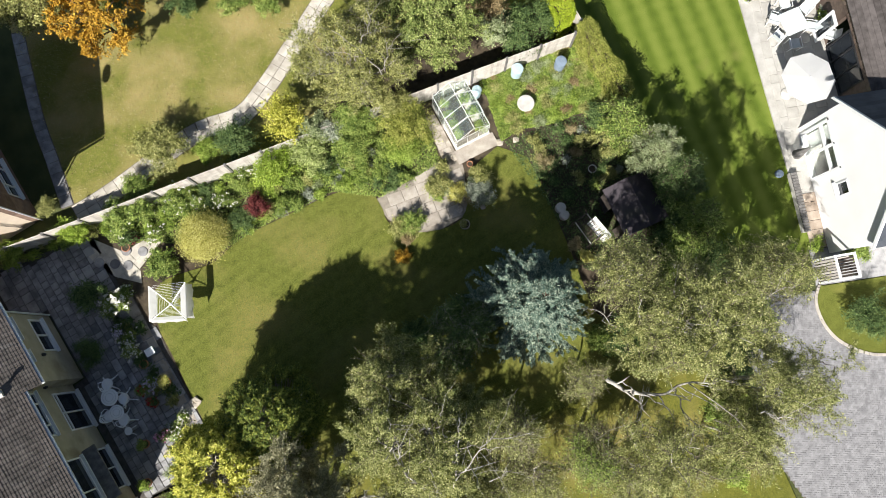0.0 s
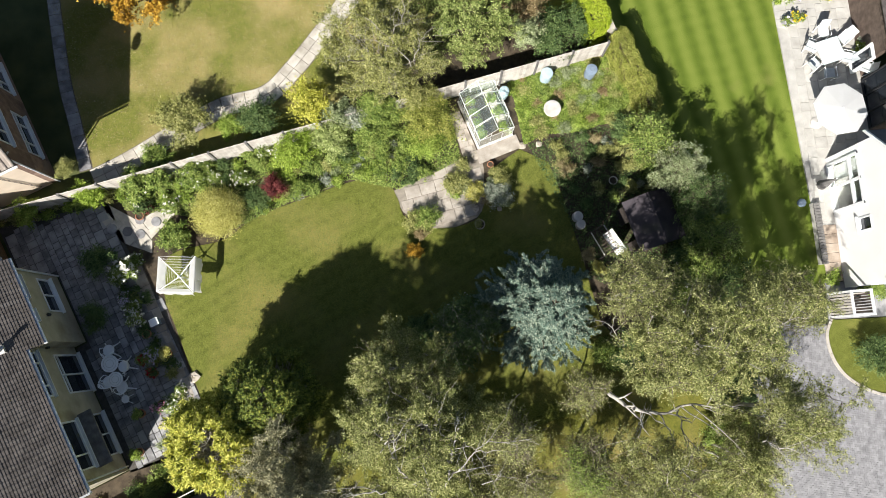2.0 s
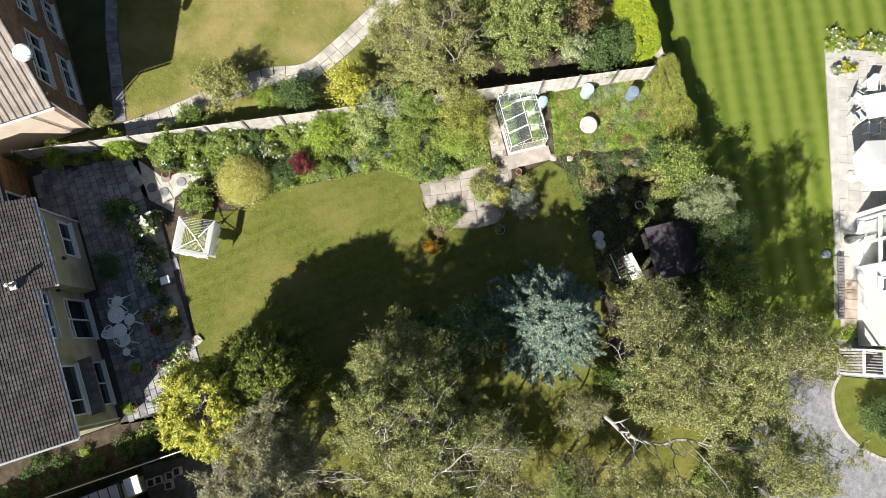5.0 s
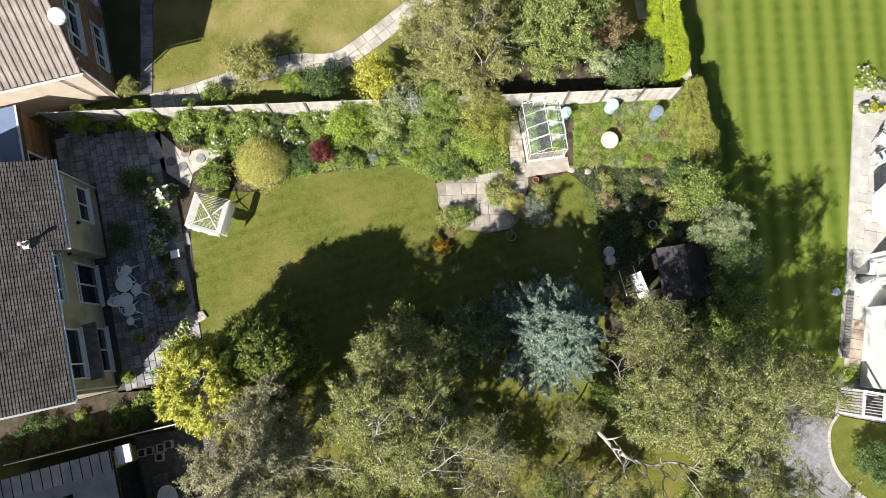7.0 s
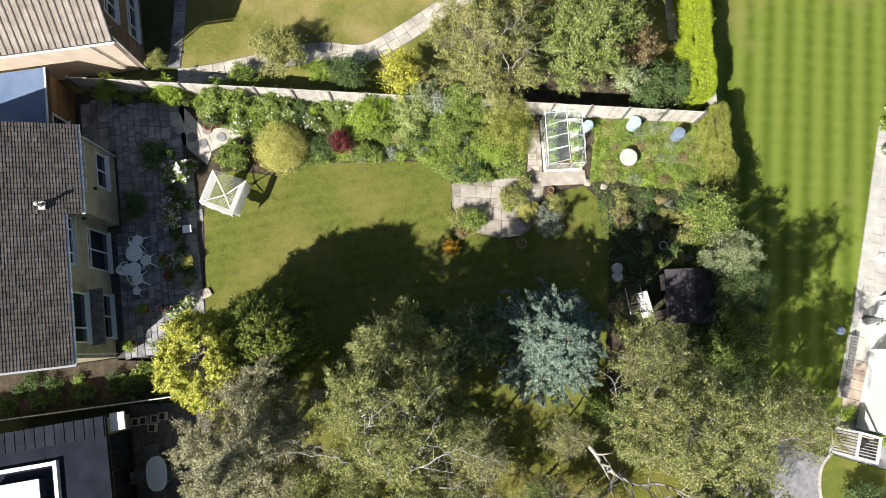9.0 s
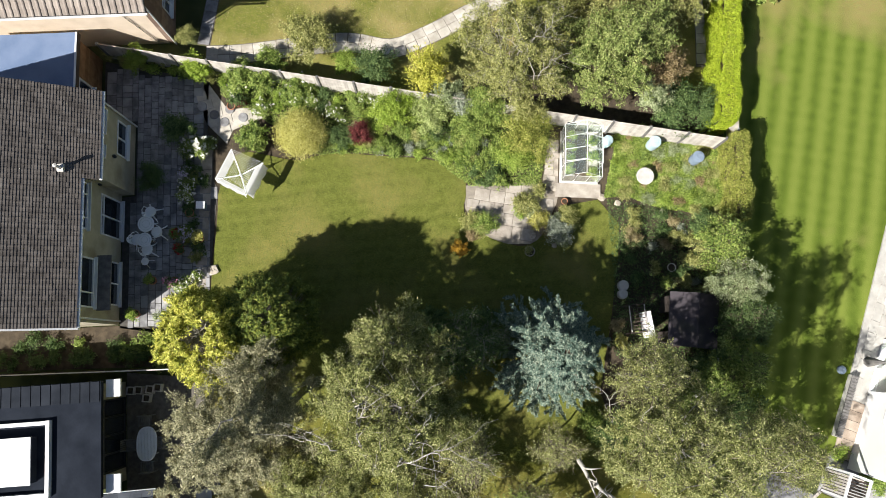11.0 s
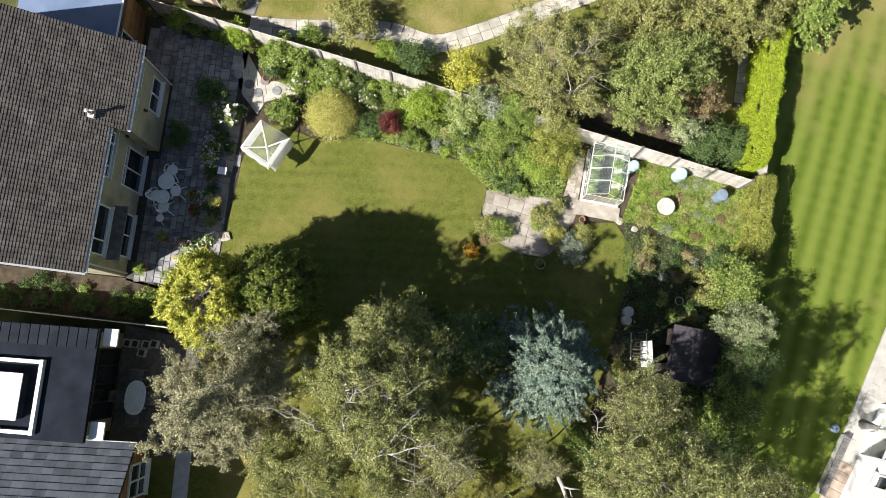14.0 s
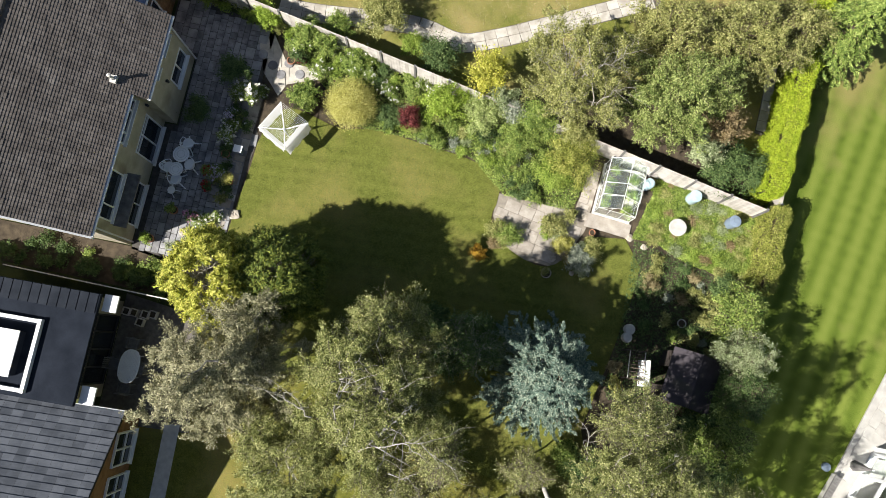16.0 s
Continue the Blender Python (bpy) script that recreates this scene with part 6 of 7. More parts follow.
# ---- greenhouse and kitchen garden ----
def build_greenhouse():
    g = thing("greenhouse", "white-framed glass greenhouse with open roof vents", "greenhouse")
    p = Plot(5.36, 8.5, radians(91.5))
    W, L, E, R = 1.78, 2.55, 1.32, 2.08
    for s, n, ls, lw in ((L / 2, 0, L + 0.12, 0.12), (L / 2, W, L + 0.12, 0.12), (0, W / 2, 0.12, W - 0.12), (L, W / 2, 0.12, W - 0.12)):
        part("base", Build().box(*p.at(s, n), 0.05, ls, lw, 0.14, p.turn), CONCRETE, g)

    def bar(a, b, r=0.015):
        part("frame_bar", Build().tube([a, b], [r * 0.7, r * 0.7], 4), ALU, g)
    bays = 4
    for k in range(bays + 1):
        s = L * k / bays
        for n in (0, W):
            bar(p.at(s, n, 0.1), p.at(s, n, E))
            bar(p.at(s, n, E), p.at(s, W / 2, R))
    for n in (0, W):
        bar(p.at(0, n, E), p.at(L, n, E), 0.024)
        bar(p.at(0, n, 0.72), p.at(L, n, 0.72))
    bar(p.at(0, W / 2, R), p.at(L, W / 2, R), 0.025)
    for s in (0, L):
        bar(p.at(s, 0, E), p.at(s, W, E))
        for n in (0.58, 1.2):
            bar(p.at(s, n, 0.1), p.at(s, n, E + (R - E) * (1 - abs(n - W / 2) / (W / 2))))
    for k in range(bays):
        a, b = L * k / bays + 0.02, L * (k + 1) / bays - 0.02
        for n in (0, W):
            out = 0.01 if n else -0.01
            x, y = p.at((a + b) / 2, n)
            part("pane", Build().box(x, y, (0.12 + E) / 2, b - a, 0.006, E - 0.14, p.turn), GLASS_DIRTY, g)
            lift = 0.16 if (k, n) in ((1, 0), (1, W), (2, W)) else 0.0
            nm = W / 2 - 0.03 if n == 0 else W / 2 + 0.03
            me = Build().solid([p.at(a, n, E + 0.012 + lift), p.at(b, n, E + 0.012 + lift), p.at(b, nm, R - 0.01), p.at(a, nm, R - 0.01)], 0.006)
            part("pane", me, GLASS_DIRTY, g)
            if lift:
                for q, r in (((a, n, E + lift + 0.02), (b, n, E + lift + 0.02)), ((a, n, E + lift + 0.02), (a, nm, R + 0.015)), ((b, n, E + lift + 0.02), (b, nm, R + 0.015))):
                    bar(p.at(*q), p.at(*r), 0.02)
    for s in (0, L):
        for n0, n1 in ((0.03, 0.55), (0.62, 1.17), (1.24, W - 0.03)):
            x, y = p.at(s, (n0 + n1) / 2)
            part("pane", Build().box(x, y, (0.12 + E) / 2, 0.006, n1 - n0, E - 0.14, p.turn), GLASS_DIRTY, g)
    for ob in g.children:
        if ob.name.startswith("pane"):
            ob.visible_shadow = False
    part("staging", Build().box(*p.at(L / 2, 0.3), 0.7, L - 0.2, 0.42, 0.04, p.turn), FENCE_DARK, g)
    part("staging", Build().box(*p.at(L / 2 + 0.3, W - 0.32), 0.62, L - 0.8, 0.4, 0.04, p.turn), FENCE_PALE, g)
    sheet("threshold", [p.at(-0.75, -0.25), p.at(-0.75, W + 0.2), p.at(-0.05, W + 0.2), p.at(-0.05, -0.25)], -0.2, 0.07, SLAB_TAN, "tan stone step before the greenhouse", "paving")
    sheet("greenhouse_floor", [p.at(-0.1, -0.12), p.at(-0.1, W + 0.12), p.at(L + 0.1, W + 0.12), p.at(L + 0.1, -0.12)], -0.2, 0.03, SOIL, "dark soil floor of the greenhouse", "floor")
    for s, n in ((0.4, 0.3), (0.95, 0.28), (1.5, 0.3), (2.0, 0.32)):
        x, y = p.at(s, n)
        shrub("tomato_plant", x, y, 0.3, 0.6, L_GREEN, "green seedlings in pots on greenhouse staging", "plant", 0.07, 450, 10, "greenhouse plants", stems=True, base=0.72)
    for s, n in ((0.35, 1.5), (1.2, 1.5), (1.9, 1.45)):
        x, y = p.at(s, n)
        shrub("tomato_plant", x, y, 0.34, 1.2, L_GREEN, "green leafy plant growing inside the greenhouse", "plant", 0.08, 600, 12, "greenhouse plants")


build_greenhouse()


def water_butt(x, y, r, h, material, label):
    b = thing("water_butt", label, "water butt")
    part("barrel", Build().lathe(x, y, [(r * 0.86, 0.0), (r * 0.97, h * 0.3), (r, h * 0.55), (r * 0.96, h * 0.86), (r * 1.02, h * 0.88), (r * 1.02, h * 0.93), (r * 0.9, h * 0.94)], 24), material, b, smooth=False)
    part("lid", Build().lathe(x, y, [(r * 0.94, h * 0.935), (r * 0.94, h * 0.965), (r * 0.5, h * 0.985), (r * 0.45, h), (0.02, h)], 24), material, b)
    part("tap", Build().tube([(x + r, y, 0.2), (x + r + 0.1, y, 0.2), (x + r + 0.1, y, 0.14)], [0.02] * 3, 6), BLACK, b)


water_butt(9.76, 10.63, 0.29, 0.95, PLASTIC_BLUE, "pale blue plastic water butt among low plants")
water_butt(11.88, 10.02, 0.28, 0.95, PLASTIC_GREY, "blue-grey plastic water butt by the hedge")
water_butt(7.50, 10.59, 0.24, 0.8, PLASTIC_BLUE, "small pale blue butt beside the greenhouse")
water_butt(5.70, 11.45, 0.24, 0.75, BLACK, "black plastic tub behind the greenhouse")
rt = thing("round_table", "round pale stone table among vegetables", "table")
part("tabletop", Build().lathe(9.42, 8.97, [(0.40, 0.46), (0.43, 0.48), (0.43, 0.52), (0.41, 0.54), (0.02, 0.545)], 32), CONCRETE, rt)
part("pedestal", Build().lathe(9.42, 8.97, [(0.24, -0.02), (0.22, 0.06), (0.1, 0.14), (0.1, 0.38), (0.2, 0.46)], 16), CONCRETE, rt)


# ---- rotary airer ----
def build_airer():
    a = thing("rotary_airer", "rotary clothes airer with white cloths pegged out", "clothes airer")
    x, y = -10.03, 7.44
    corners = [np.array(c) for c in ((-10.56, 8.61), (-8.96, 8.03), (-9.57, 6.43), (-11.15, 7.09))]
    part("pole", Build().tube([(x, y, 0), (x, y, 0.8), (x, y, 1.42)], [0.028, 0.025, 0.025], 8), WHITE, a)
    part("hub", Build().lathe(x, y, [(0.05, 1.18), (0.07, 1.22), (0.07, 1.40), (0.04, 1.45)], 10), WHITE, a)
    for c in corners:
        part("arm", Build().tube([(x, y, 1.30), (c[0], c[1], 1.57)], [0.028, 0.022], 6), WHITE, a)
    for k in range(11):
        f = 0.22 + 0.78 * k / 10
        q = [(x + (c[0] - x) * f, y + (c[1] - y) * f, 1.30 + 0.27 * f) for c in corners]
        ln = Build()
        for i in range(4):
            m, n = Vector(q[i]), Vector(q[(i + 1) % 4])
            ln.tube([m, (m + n) / 2 - Vector((0, 0, 0.02)), n], [0.0045] * 3, 4)
        part("line", ln, WHITE, a)
    for i, (f0, f1, inner, drop) in enumerate(((3, 0, 0.62, 0.5), (2, 3, 0.74, 0.35), (1, 2, 0.64, 0.75))):
        p, q = corners[f0], corners[f1]
        mid = np.array([x, y])
        out = (p + q) / 2 - mid
        out = out / np.linalg.norm(out)
        b = Build()
        cols, rowsn = 18, 10
        g = []
        for r in range(rowsn + 1):
            for c in range(cols + 1):
                t, f = 0.03 + 0.94 * c / cols, r / rowsn
                wave = 0.02 * math.sin(t * 17 + 2 * i) + 0.012 * math.sin(t * 41)
                lay = min(1.0, f / 0.5)
                k = inner + (1.0 - inner) * lay
                e = mid + (p + (q - p) * t - mid) * k
                hang = max(0.0, (f - 0.5) / 0.5)
                e = e + out * (0.012 + hang * (0.06 + wave))
                g.append((e[0], e[1], 1.30 + 0.27 * k + 0.012 + 0.4 * wave * (1 - lay) - hang * drop * (1 + 2 * wave)))
        b.add(g, [(r * (cols + 1) + c, r * (cols + 1) + c + 1, (r + 1) * (cols + 1) + c + 1, (r + 1) * (cols + 1) + c) for r in range(rowsn) for c in range(cols)])
        part("cloth", b, CLOTH, a, "white pegged-out cloth", smooth=True)


build_airer()


# ---- patio furniture ----
def garden_table(x, y, r, h=0.7):
    t = thing("garden_table", "round white cast metal garden table on the patio", "table", "white garden tables")
    part("tabletop", Build().lathe(x, y, [(r * 0.96, h - 0.03), (r, h - 0.015), (r, h), (r * 0.96, h + 0.006), (r * 0.3, h), (0.05, h - 0.004)], 28), WHITE, t)
    for k in range(2):
        rr = r * (0.45 + 0.3 * k)
        part("ring", Build().tube([(x + rr * math.cos(6.2832 * i / 24), y + rr * math.sin(6.2832 * i / 24), h + 0.006) for i in range(25)], [0.012] * 25, 5), ALU, t)
    for k in range(4):
        a = 0.5 + 1.5708 * k
        part("leg", Build().tube([(x + 0.1 * math.cos(a), y + 0.1 * math.sin(a), h - 0.03), (x + r * 0.45 * math.cos(a), y + r * 0.45 * math.sin(a), h * 0.45), (x + r * 0.85 * math.cos(a), y + r * 0.85 * math.sin(a), 0.03)], [0.022] * 3, 6), WHITE, t)
    return t


def garden_chair(x, y, turn, label="white cast metal garden chair with splayed legs"):
    c = thing("garden_chair", label, "chair", "white garden chairs")
    part("seat", Build().lathe(0, 0, [(0.23, 0.41), (0.265, 0.43), (0.265, 0.45), (0.24, 0.46), (0.12, 0.45), (0.02, 0.45)], 22), WHITE, c)
    for k in range(4):
        a = 0.785 + 1.5708 * k
        part("leg", Build().tube([(0.17 * math.cos(a), 0.17 * math.sin(a), 0.43), (0.28 * math.cos(a), 0.28 * math.sin(a), 0.24), (0.38 * math.cos(a), 0.38 * math.sin(a), 0.1), (0.5 * math.cos(a), 0.5 * math.sin(a), 0.02)], [0.042, 0.036, 0.032, 0.036], 6), WHITE, c)
    arc = [(0.25 * math.cos(t), 0.25 * math.sin(t)) for t in np.linspace(0.5, 2.64, 9)]
    top = [(px * 1.08, py * 1.35, 0.86 - 0.12 * abs(i - 4) / 4) for i, (px, py) in enumerate(arc)]
    bk = Build().tube(top, [0.026] * 9, 6)
    for f in (0.45, 0.75):
        bk.tube([(px + (q[0] - px) * f, py + (q[1] - py) * f, 0.46 + (q[2] - 0.46) * f) for (px, py), q in zip(arc, top)], [0.016] * 9, 5)
    for (px, py), q in zip(arc, top):
        part("spindle", Build().tube([(px, py, 0.45), q], [0.02, 0.02], 4), WHITE, c)
    part("back_rail", bk, WHITE, c)
    for s in (-1, 1):
        part("armrest", Build().tube([(s * 0.25, -0.14, 0.45), (s * 0.31, -0.12, 0.66), (s * 0.31, 0.06, 0.69), (s * 0.24, 0.16, 0.7)], [0.024] * 4, 6), WHITE, c)
    c.matrix_basis = Matrix.Translation((x, y, 0.03)) @ Matrix.Rotation(turn, 4, "Z")
    return c


garden_table(-14.50, 4.88, 0.40)
garden_table(-14.47, 4.10, 0.35)
for (x, y), a in (((-14.46, 5.52), 2.9), ((-14.02, 4.55), -1.4), ((-14.38, 3.66), 3.4), ((-14.90, 4.14), 2.0)):
    garden_chair(x, y, a)
st = thing("stool", "small white cast metal stool on the patio", "stool")
part("seat", Build().lathe(-14.43, 3.10, [(0.17, 0.38), (0.19, 0.4), (0.18, 0.42), (0.02, 0.42)], 18), WHITE, st)
for k in range(4):
    a = 0.4 + 1.5708 * k
    x, y = -14.43, 3.10
    part("leg", Build().tube([(x + 0.1 * math.cos(a), y + 0.1 * math.sin(a), 0.39), (x + 0.3 * math.cos(a), y + 0.3 * math.sin(a), 0.03)], [0.018] * 2, 6), WHITE, st)


def pot(x, y, r, h, material, label, plant=None, plant_h=0.4, plant_r=None, flowers=None, n=500, leaf=0.06, group=""):
    p = thing("plant_pot", label, "plant pot", group)
    part("pot", Build().lathe(x, y, [(r * 0.7, 0.03), (r * 0.92, h * 0.8), (r * 1.05, h * 0.82), (r * 1.05, h + 0.03), (r * 0.9, h + 0.03), (r * 0.86, h * 0.9)], 18), material, p)
    part("compost", Build().lathe(x, y, [(r * 0.84, h * 0.86), (r * 0.84, h * 0.92), (0.02, h * 0.94)], 14), SOIL, p)
    if plant:
        shrub("potted_plant", x, y, plant_r or r * 1.4, plant_h, plant, "leafy plant growing in a patio pot" if not flowers else "flowering plant in a patio pot", "plant", leaf, n, 12, "potted plants", flowers=flowers, fl_n=30 if flowers is P_RED else 70, fl_size=0.085, base=h * 0.92)


for (x, y), fl, gr, r in (((-12.83, 6.44), P_WHITE, L_GREEN, 0.5), ((-12.72, 4.46), P_LILAC, L_GREEN, 0.5), ((-13.20, 4.62), P_RED, L_GREEN, 0.35), ((-12.90, 3.77), P_RED, L_DEEP, 0.35), ((-12.97, 2.27), P_PINK, L_DEEP, 0.38), ((-12.00, 4.39), None, L_STRAW, 0.35), ((-14.02, 2.22), None, L_GREEN, 0.3), ((-13.18, 7.71), P_LILAC, L_DEEP, 0.35), ((-12.67, 0.59), None, L_PALE, 0.45), ((-13.12, 0.44), None, L_PALE, 0.55), ((-14.61, 0.57), None, L_BRIGHT, 0.35)):
    pot(x, y, 0.2, 0.3, TERRACOTTA, "terracotta pot with plants on the patio", gr, 0.55, r, fl, 900, 0.07, "patio pots")
pot(-12.64, 5.64, 0.2, 0.3, TERRACOTTA, "empty terracotta pot with dark soil")
pot(-11.26, 11.19, 0.2, 0.25, TERRACOTTA, "terracotta pot on pale paving")
pot(5.58, 7.50, 0.15, 0.22, TERRACOTTA, "small terracotta pot beside the lawn")
pot(4.00, 4.89, 0.24, 0.3, STONE, "pale stone planter on the lawn edge", L_OLIVE, 0.35, 0.28)
pot(10.89, 4.59, 0.2, 0.24, CONCRETE, "grey ring pot in the shaded bed")
pot(4.40, 8.05, 0.24, 0.3, BLACK, "dark pot standing near the greenhouse")
bn = thing("storage_box", "small pale grey lidded box by the lawn", "box")
x, y = -12.11, 6.03
part("body", Build().box(x, y, 0.22, 0.36, 0.3, 0.38, radians(5)), PLASTIC_GREY, bn)
part("lid", Build().box(x, y, 0.43, 0.42, 0.36, 0.05, radians(5)), WHITE, bn)
for (x, y), r in (((8.56, 3.54), 0.26), ((8.55, 3.13), 0.24)):
    sb = thing("stone_block", "grey stone seat in the shade", "stone")
    part("block", Build().lathe(x, y, [(r * 0.9, 0), (r, 0.1), (r, 0.36), (r * 0.9, 0.42), (0.02, 0.43)], 14), CONCRETE, sb)
for (x, y), s in (((-0.68, 11.96), 0.2), ((2.34, 6.16), 0.14), ((4.14, 5.71), 0.22), ((7.41, 7.86), 0.24), ((8.22, 7.62), 0.2), ((10.44, 7.39), 0.2), ((-12.87, 1.27), 0.5), ((-11.27, 2.95), 0.35), ((5.20, 5.29), 0.16), ((-13.27, 1.37), 0.3), ((5.05, 8.16), 0.22)):
    b = Build()
    prof = [(s * 0.7, 0.0), (s * 0.8, s * 0.15), (s * 0.7, s * 0.33), (s * 0.4, s * 0.42), (0.02, s * 0.44)]
    b.lathe(x, y, prof, 7)
    b.v = [(a + rng.normal() * s * 0.12, c + rng.normal() * s * 0.12, max(d, 0) + rng.normal() * s * 0.05) for a, c, d in b.v]
    tagged(part("rock", b, STONE), "rough pale garden stone in the bed", "stone", "garden stones")
cover = Build().lathe(19.12, 0.26, [(0.2, 0.0), (0.21, 0.1), (0.19, 0.16), (0.1, 0.2), (0.02, 0.205)], 20)
tagged(part("bird_bath", cover, PLASTIC_GREY), "blue-grey rounded cover standing on the lawn", "lawn ornament")


# ---- shed corner ----
def build_shed():
    s = thing("shed", "dark felt-roofed garden shed under trees", "shed")
    p = Plot(11.34, 0.62, radians(88))
    wall("wall", p, 0.3, 2.45, 0, 1.9, 0.95, FENCE_DARK, s, thick=0.06)
    wall("wall", p, 0.3, 2.45, 0, 1.9, -0.95, FENCE_DARK, s, [(0.8, 1.7, 0.0, 1.7)], thick=0.06)
    for k in (0.33, 2.42):
        cross_wall("wall", p, k, -0.95, 0.89, 0, [(0.89, 1.9), (0.0, 2.4), (-0.95, 1.9)], FENCE_DARK, s, 0.06)
    roof_slab(p, [(0.15, 1.12, 1.88), (2.6, 1.12, 1.88), (2.6, 0.0, 2.46), (0.15, 0.0, 2.46)], 0.05, FELT_SHED, s)
    roof_slab(p, [(0.15, -1.12, 1.88), (2.6, -1.12, 1.88), (2.6, 0.0, 2.46), (0.15, 0.0, 2.46)], 0.05, FELT_SHED, s)
    part("ridge", Build().tube([p.at(0.15, 0, 2.46), p.at(2.6, 0, 2.46)], [0.05, 0.05], 6), FELT_SHED, s)
    d = thing("panel", "weathered white sheet leaning beside the shed", "panel")
    a, b = np.array((9.42, 2.30)), np.array((9.69, 1.13))
    u = (b - a) / np.linalg.norm(b - a)
    w = np.array([-u[1], u[0]])
    part("board", Build().solid([(*a, 1.9), (*b, 1.9), (*(b - w * 0.08), 0.3), (*(a - w * 0.08), 0.3)], 0.03), WHITE, d)
    t = thing("trellis", "weathered timber trellis frame beside the shed", "trellis")
    a, b = np.array((8.57, 2.52)), np.array((9.26, 2.65))
    c = np.array((8.76, 1.26))
    for p0 in (a, b, c, c + (b - a)):
        part("post", Build().tube([(*p0, 0), (*p0, 1.45)], [0.035, 0.035], 6), FENCE_DARK, t)
    for f in np.linspace(0, 1, 9):
        q, r = a + (c - a) * f, b + (c - a) * f
        part("slat", Build().tube([(*q, 1.42), (*r, 1.42)], [0.02, 0.02], 4), TIMBER_BROWN, t)
    for q, r in ((a, c), (b, c + (b - a))):
        part("rail", Build().tube([(*q, 1.4), (*r, 1.4)], [0.028, 0.028], 4), FENCE_PALE, t)


build_shed()


# ---- terrace furniture of the white house ----
def build_terrace():
    p = thing("parasol", "large white canvas parasol on the terrace", "parasol")
    x, y = 21.48, 3.66
    rad, sides = 1.28, 8
    v = [(x, y, 2.42)] + [(x + rad * math.cos(6.2832 * k / sides + 0.2), y + rad * math.sin(6.2832 * k / sides + 0.2), 2.25) for k in range(sides)]
    lower = [(a, b, c - 0.02) for a, b, c in v]
    f = [(0, 1 + k, 1 + (k + 1) % sides) for k in range(sides)] + [(9, 10 + (k + 1) % sides, 10 + k) for k in range(sides)] + [(1 + k, 10 + k, 10 + (k + 1) % sides, 1 + (k + 1) % sides) for k in range(sides)]
    part("canopy", Build().add(v + lower, f), CLOTH, p)
    part("pole", Build().tube([(x, y, TZ), (x, y, 2.48)], [0.03, 0.03], 8), WHITE, p)
    part("base", Build().lathe(x, y, [(0.3, TZ), (0.3, TZ + 0.06), (0.08, TZ + 0.12)], 16), CONCRETE, p)
    for k in range(sides):
        a = v[1 + k]
        part("rib", Build().tube([(x, y, 2.38), (a[0], a[1], 2.21)], [0.012, 0.012], 4), WHITE, p)
    t = thing("dining_table", "white garden dining table on the terrace", "table")
    x, y = 23.26, 6.71
    part("tabletop", Build().box(x, y, 0.74 + TZ, 1.2, 1.2, 0.04, GABLE.turn + 0.25), FROSTED, t)
    for sx in (-1, 1):
        for sy in (-1, 1):
            part("leg", Build().tube([(x + sx * 0.36, y + sy * 0.36, TZ), (x + sx * 0.36, y + sy * 0.36, 0.74 + TZ)], [0.025] * 2, 6), WHITE, t)
    for (cx, cy) in ((22.69, 7.30), (22.41, 6.42), (22.93, 5.73), (24.08, 6.17), (24.41, 7.12), (23.57, 7.78), (24.70, 5.39)):
        c = thing("terrace_chair", "white sling chair beside the terrace table", "chair", "terrace chairs")
        a = math.atan2(y - cy, x - cx) - 1.5708
        part("seat", Build().box(0, 0, 0.44, 0.52, 0.5, 0.04), SLING, c)
        part("backrest", Build().solid([(-0.26, -0.25, 0.46), (0.26, -0.25, 0.46), (0.24, -0.42, 0.95), (-0.24, -0.42, 0.95)], 0.03), SLING, c)
        for sx in (-1, 1):
            part("leg", Build().tube([(sx * 0.27, 0.24, 0), (sx * 0.27, 0.24, 0.62), (sx * 0.27, -0.25, 0.62)], [0.018] * 3, 6), WHITE, c)
            part("leg", Build().tube([(sx * 0.27, -0.22, 0), (sx * 0.27, -0.3, 0.62)], [0.018] * 2, 6), WHITE, c)
        c.matrix_basis = Matrix.Translation((cx, cy, TZ)) @ Matrix.Rotation(a, 4, "Z")
    # second parasol, folded, beside the doors
    cr = thing("garden_sculpture", "folded grey-green parasol standing by the doors", "parasol")
    x, y = 20.19, 0.72
    part("canopy", Build().lathe(x, y, [(0.26, TZ + 0.3), (0.2, TZ + 0.7), (0.1, TZ + 1.2), (0.03, TZ + 1.6)], 7), TIMBER_GREY, cr)
    part("pole", Build().tube([(x, y, TZ), (x, y, TZ + 1.7)], [0.025] * 2, 6), WHITE, cr)


build_terrace()

for (px, py), gr, fl in (((25.40, 6.68), L_SILVER, None), ((25.22, 6.16), L_BRIGHT, None), ((22.75, 8.93), L_GREEN, P_YELLOW), ((22.22, 8.90), L_GREEN, P_LILAC)):
    pot(px, py, 0.2, 0.32, CONCRETE, "pale pot with flowers on the terrace", gr, 0.45, 0.34, fl, 800, 0.07, "terrace pots")

# ---- terrace of the flat-roofed house ----
ot = thing("oval_table", "oval slatted grey garden table on a shaded terrace", "table")
ox, oy = -13.09, -5.28
turn = radians(96.5)
for k in range(13):
    f = (k - 6) / 6.6
    part("slat", Build().box(ox + math.cos(turn - 1.5708) * f * 0.44, oy + math.sin(turn - 1.5708) * f * 0.44, 0.74, 1.5 * (1 - abs(f) ** 2.6) ** 0.4, 0.055, 0.025, turn), UPVC, ot)
rim = [Matrix.Rotation(turn, 3, "Z") @ Vector((0.75 * math.copysign(abs(math.cos(v)) ** 0.8, math.cos(v)), 0.45 * math.copysign(abs(math.sin(v)) ** 0.8, math.sin(v)), 0)) for v in np.linspace(0, 6.2832, 41)]
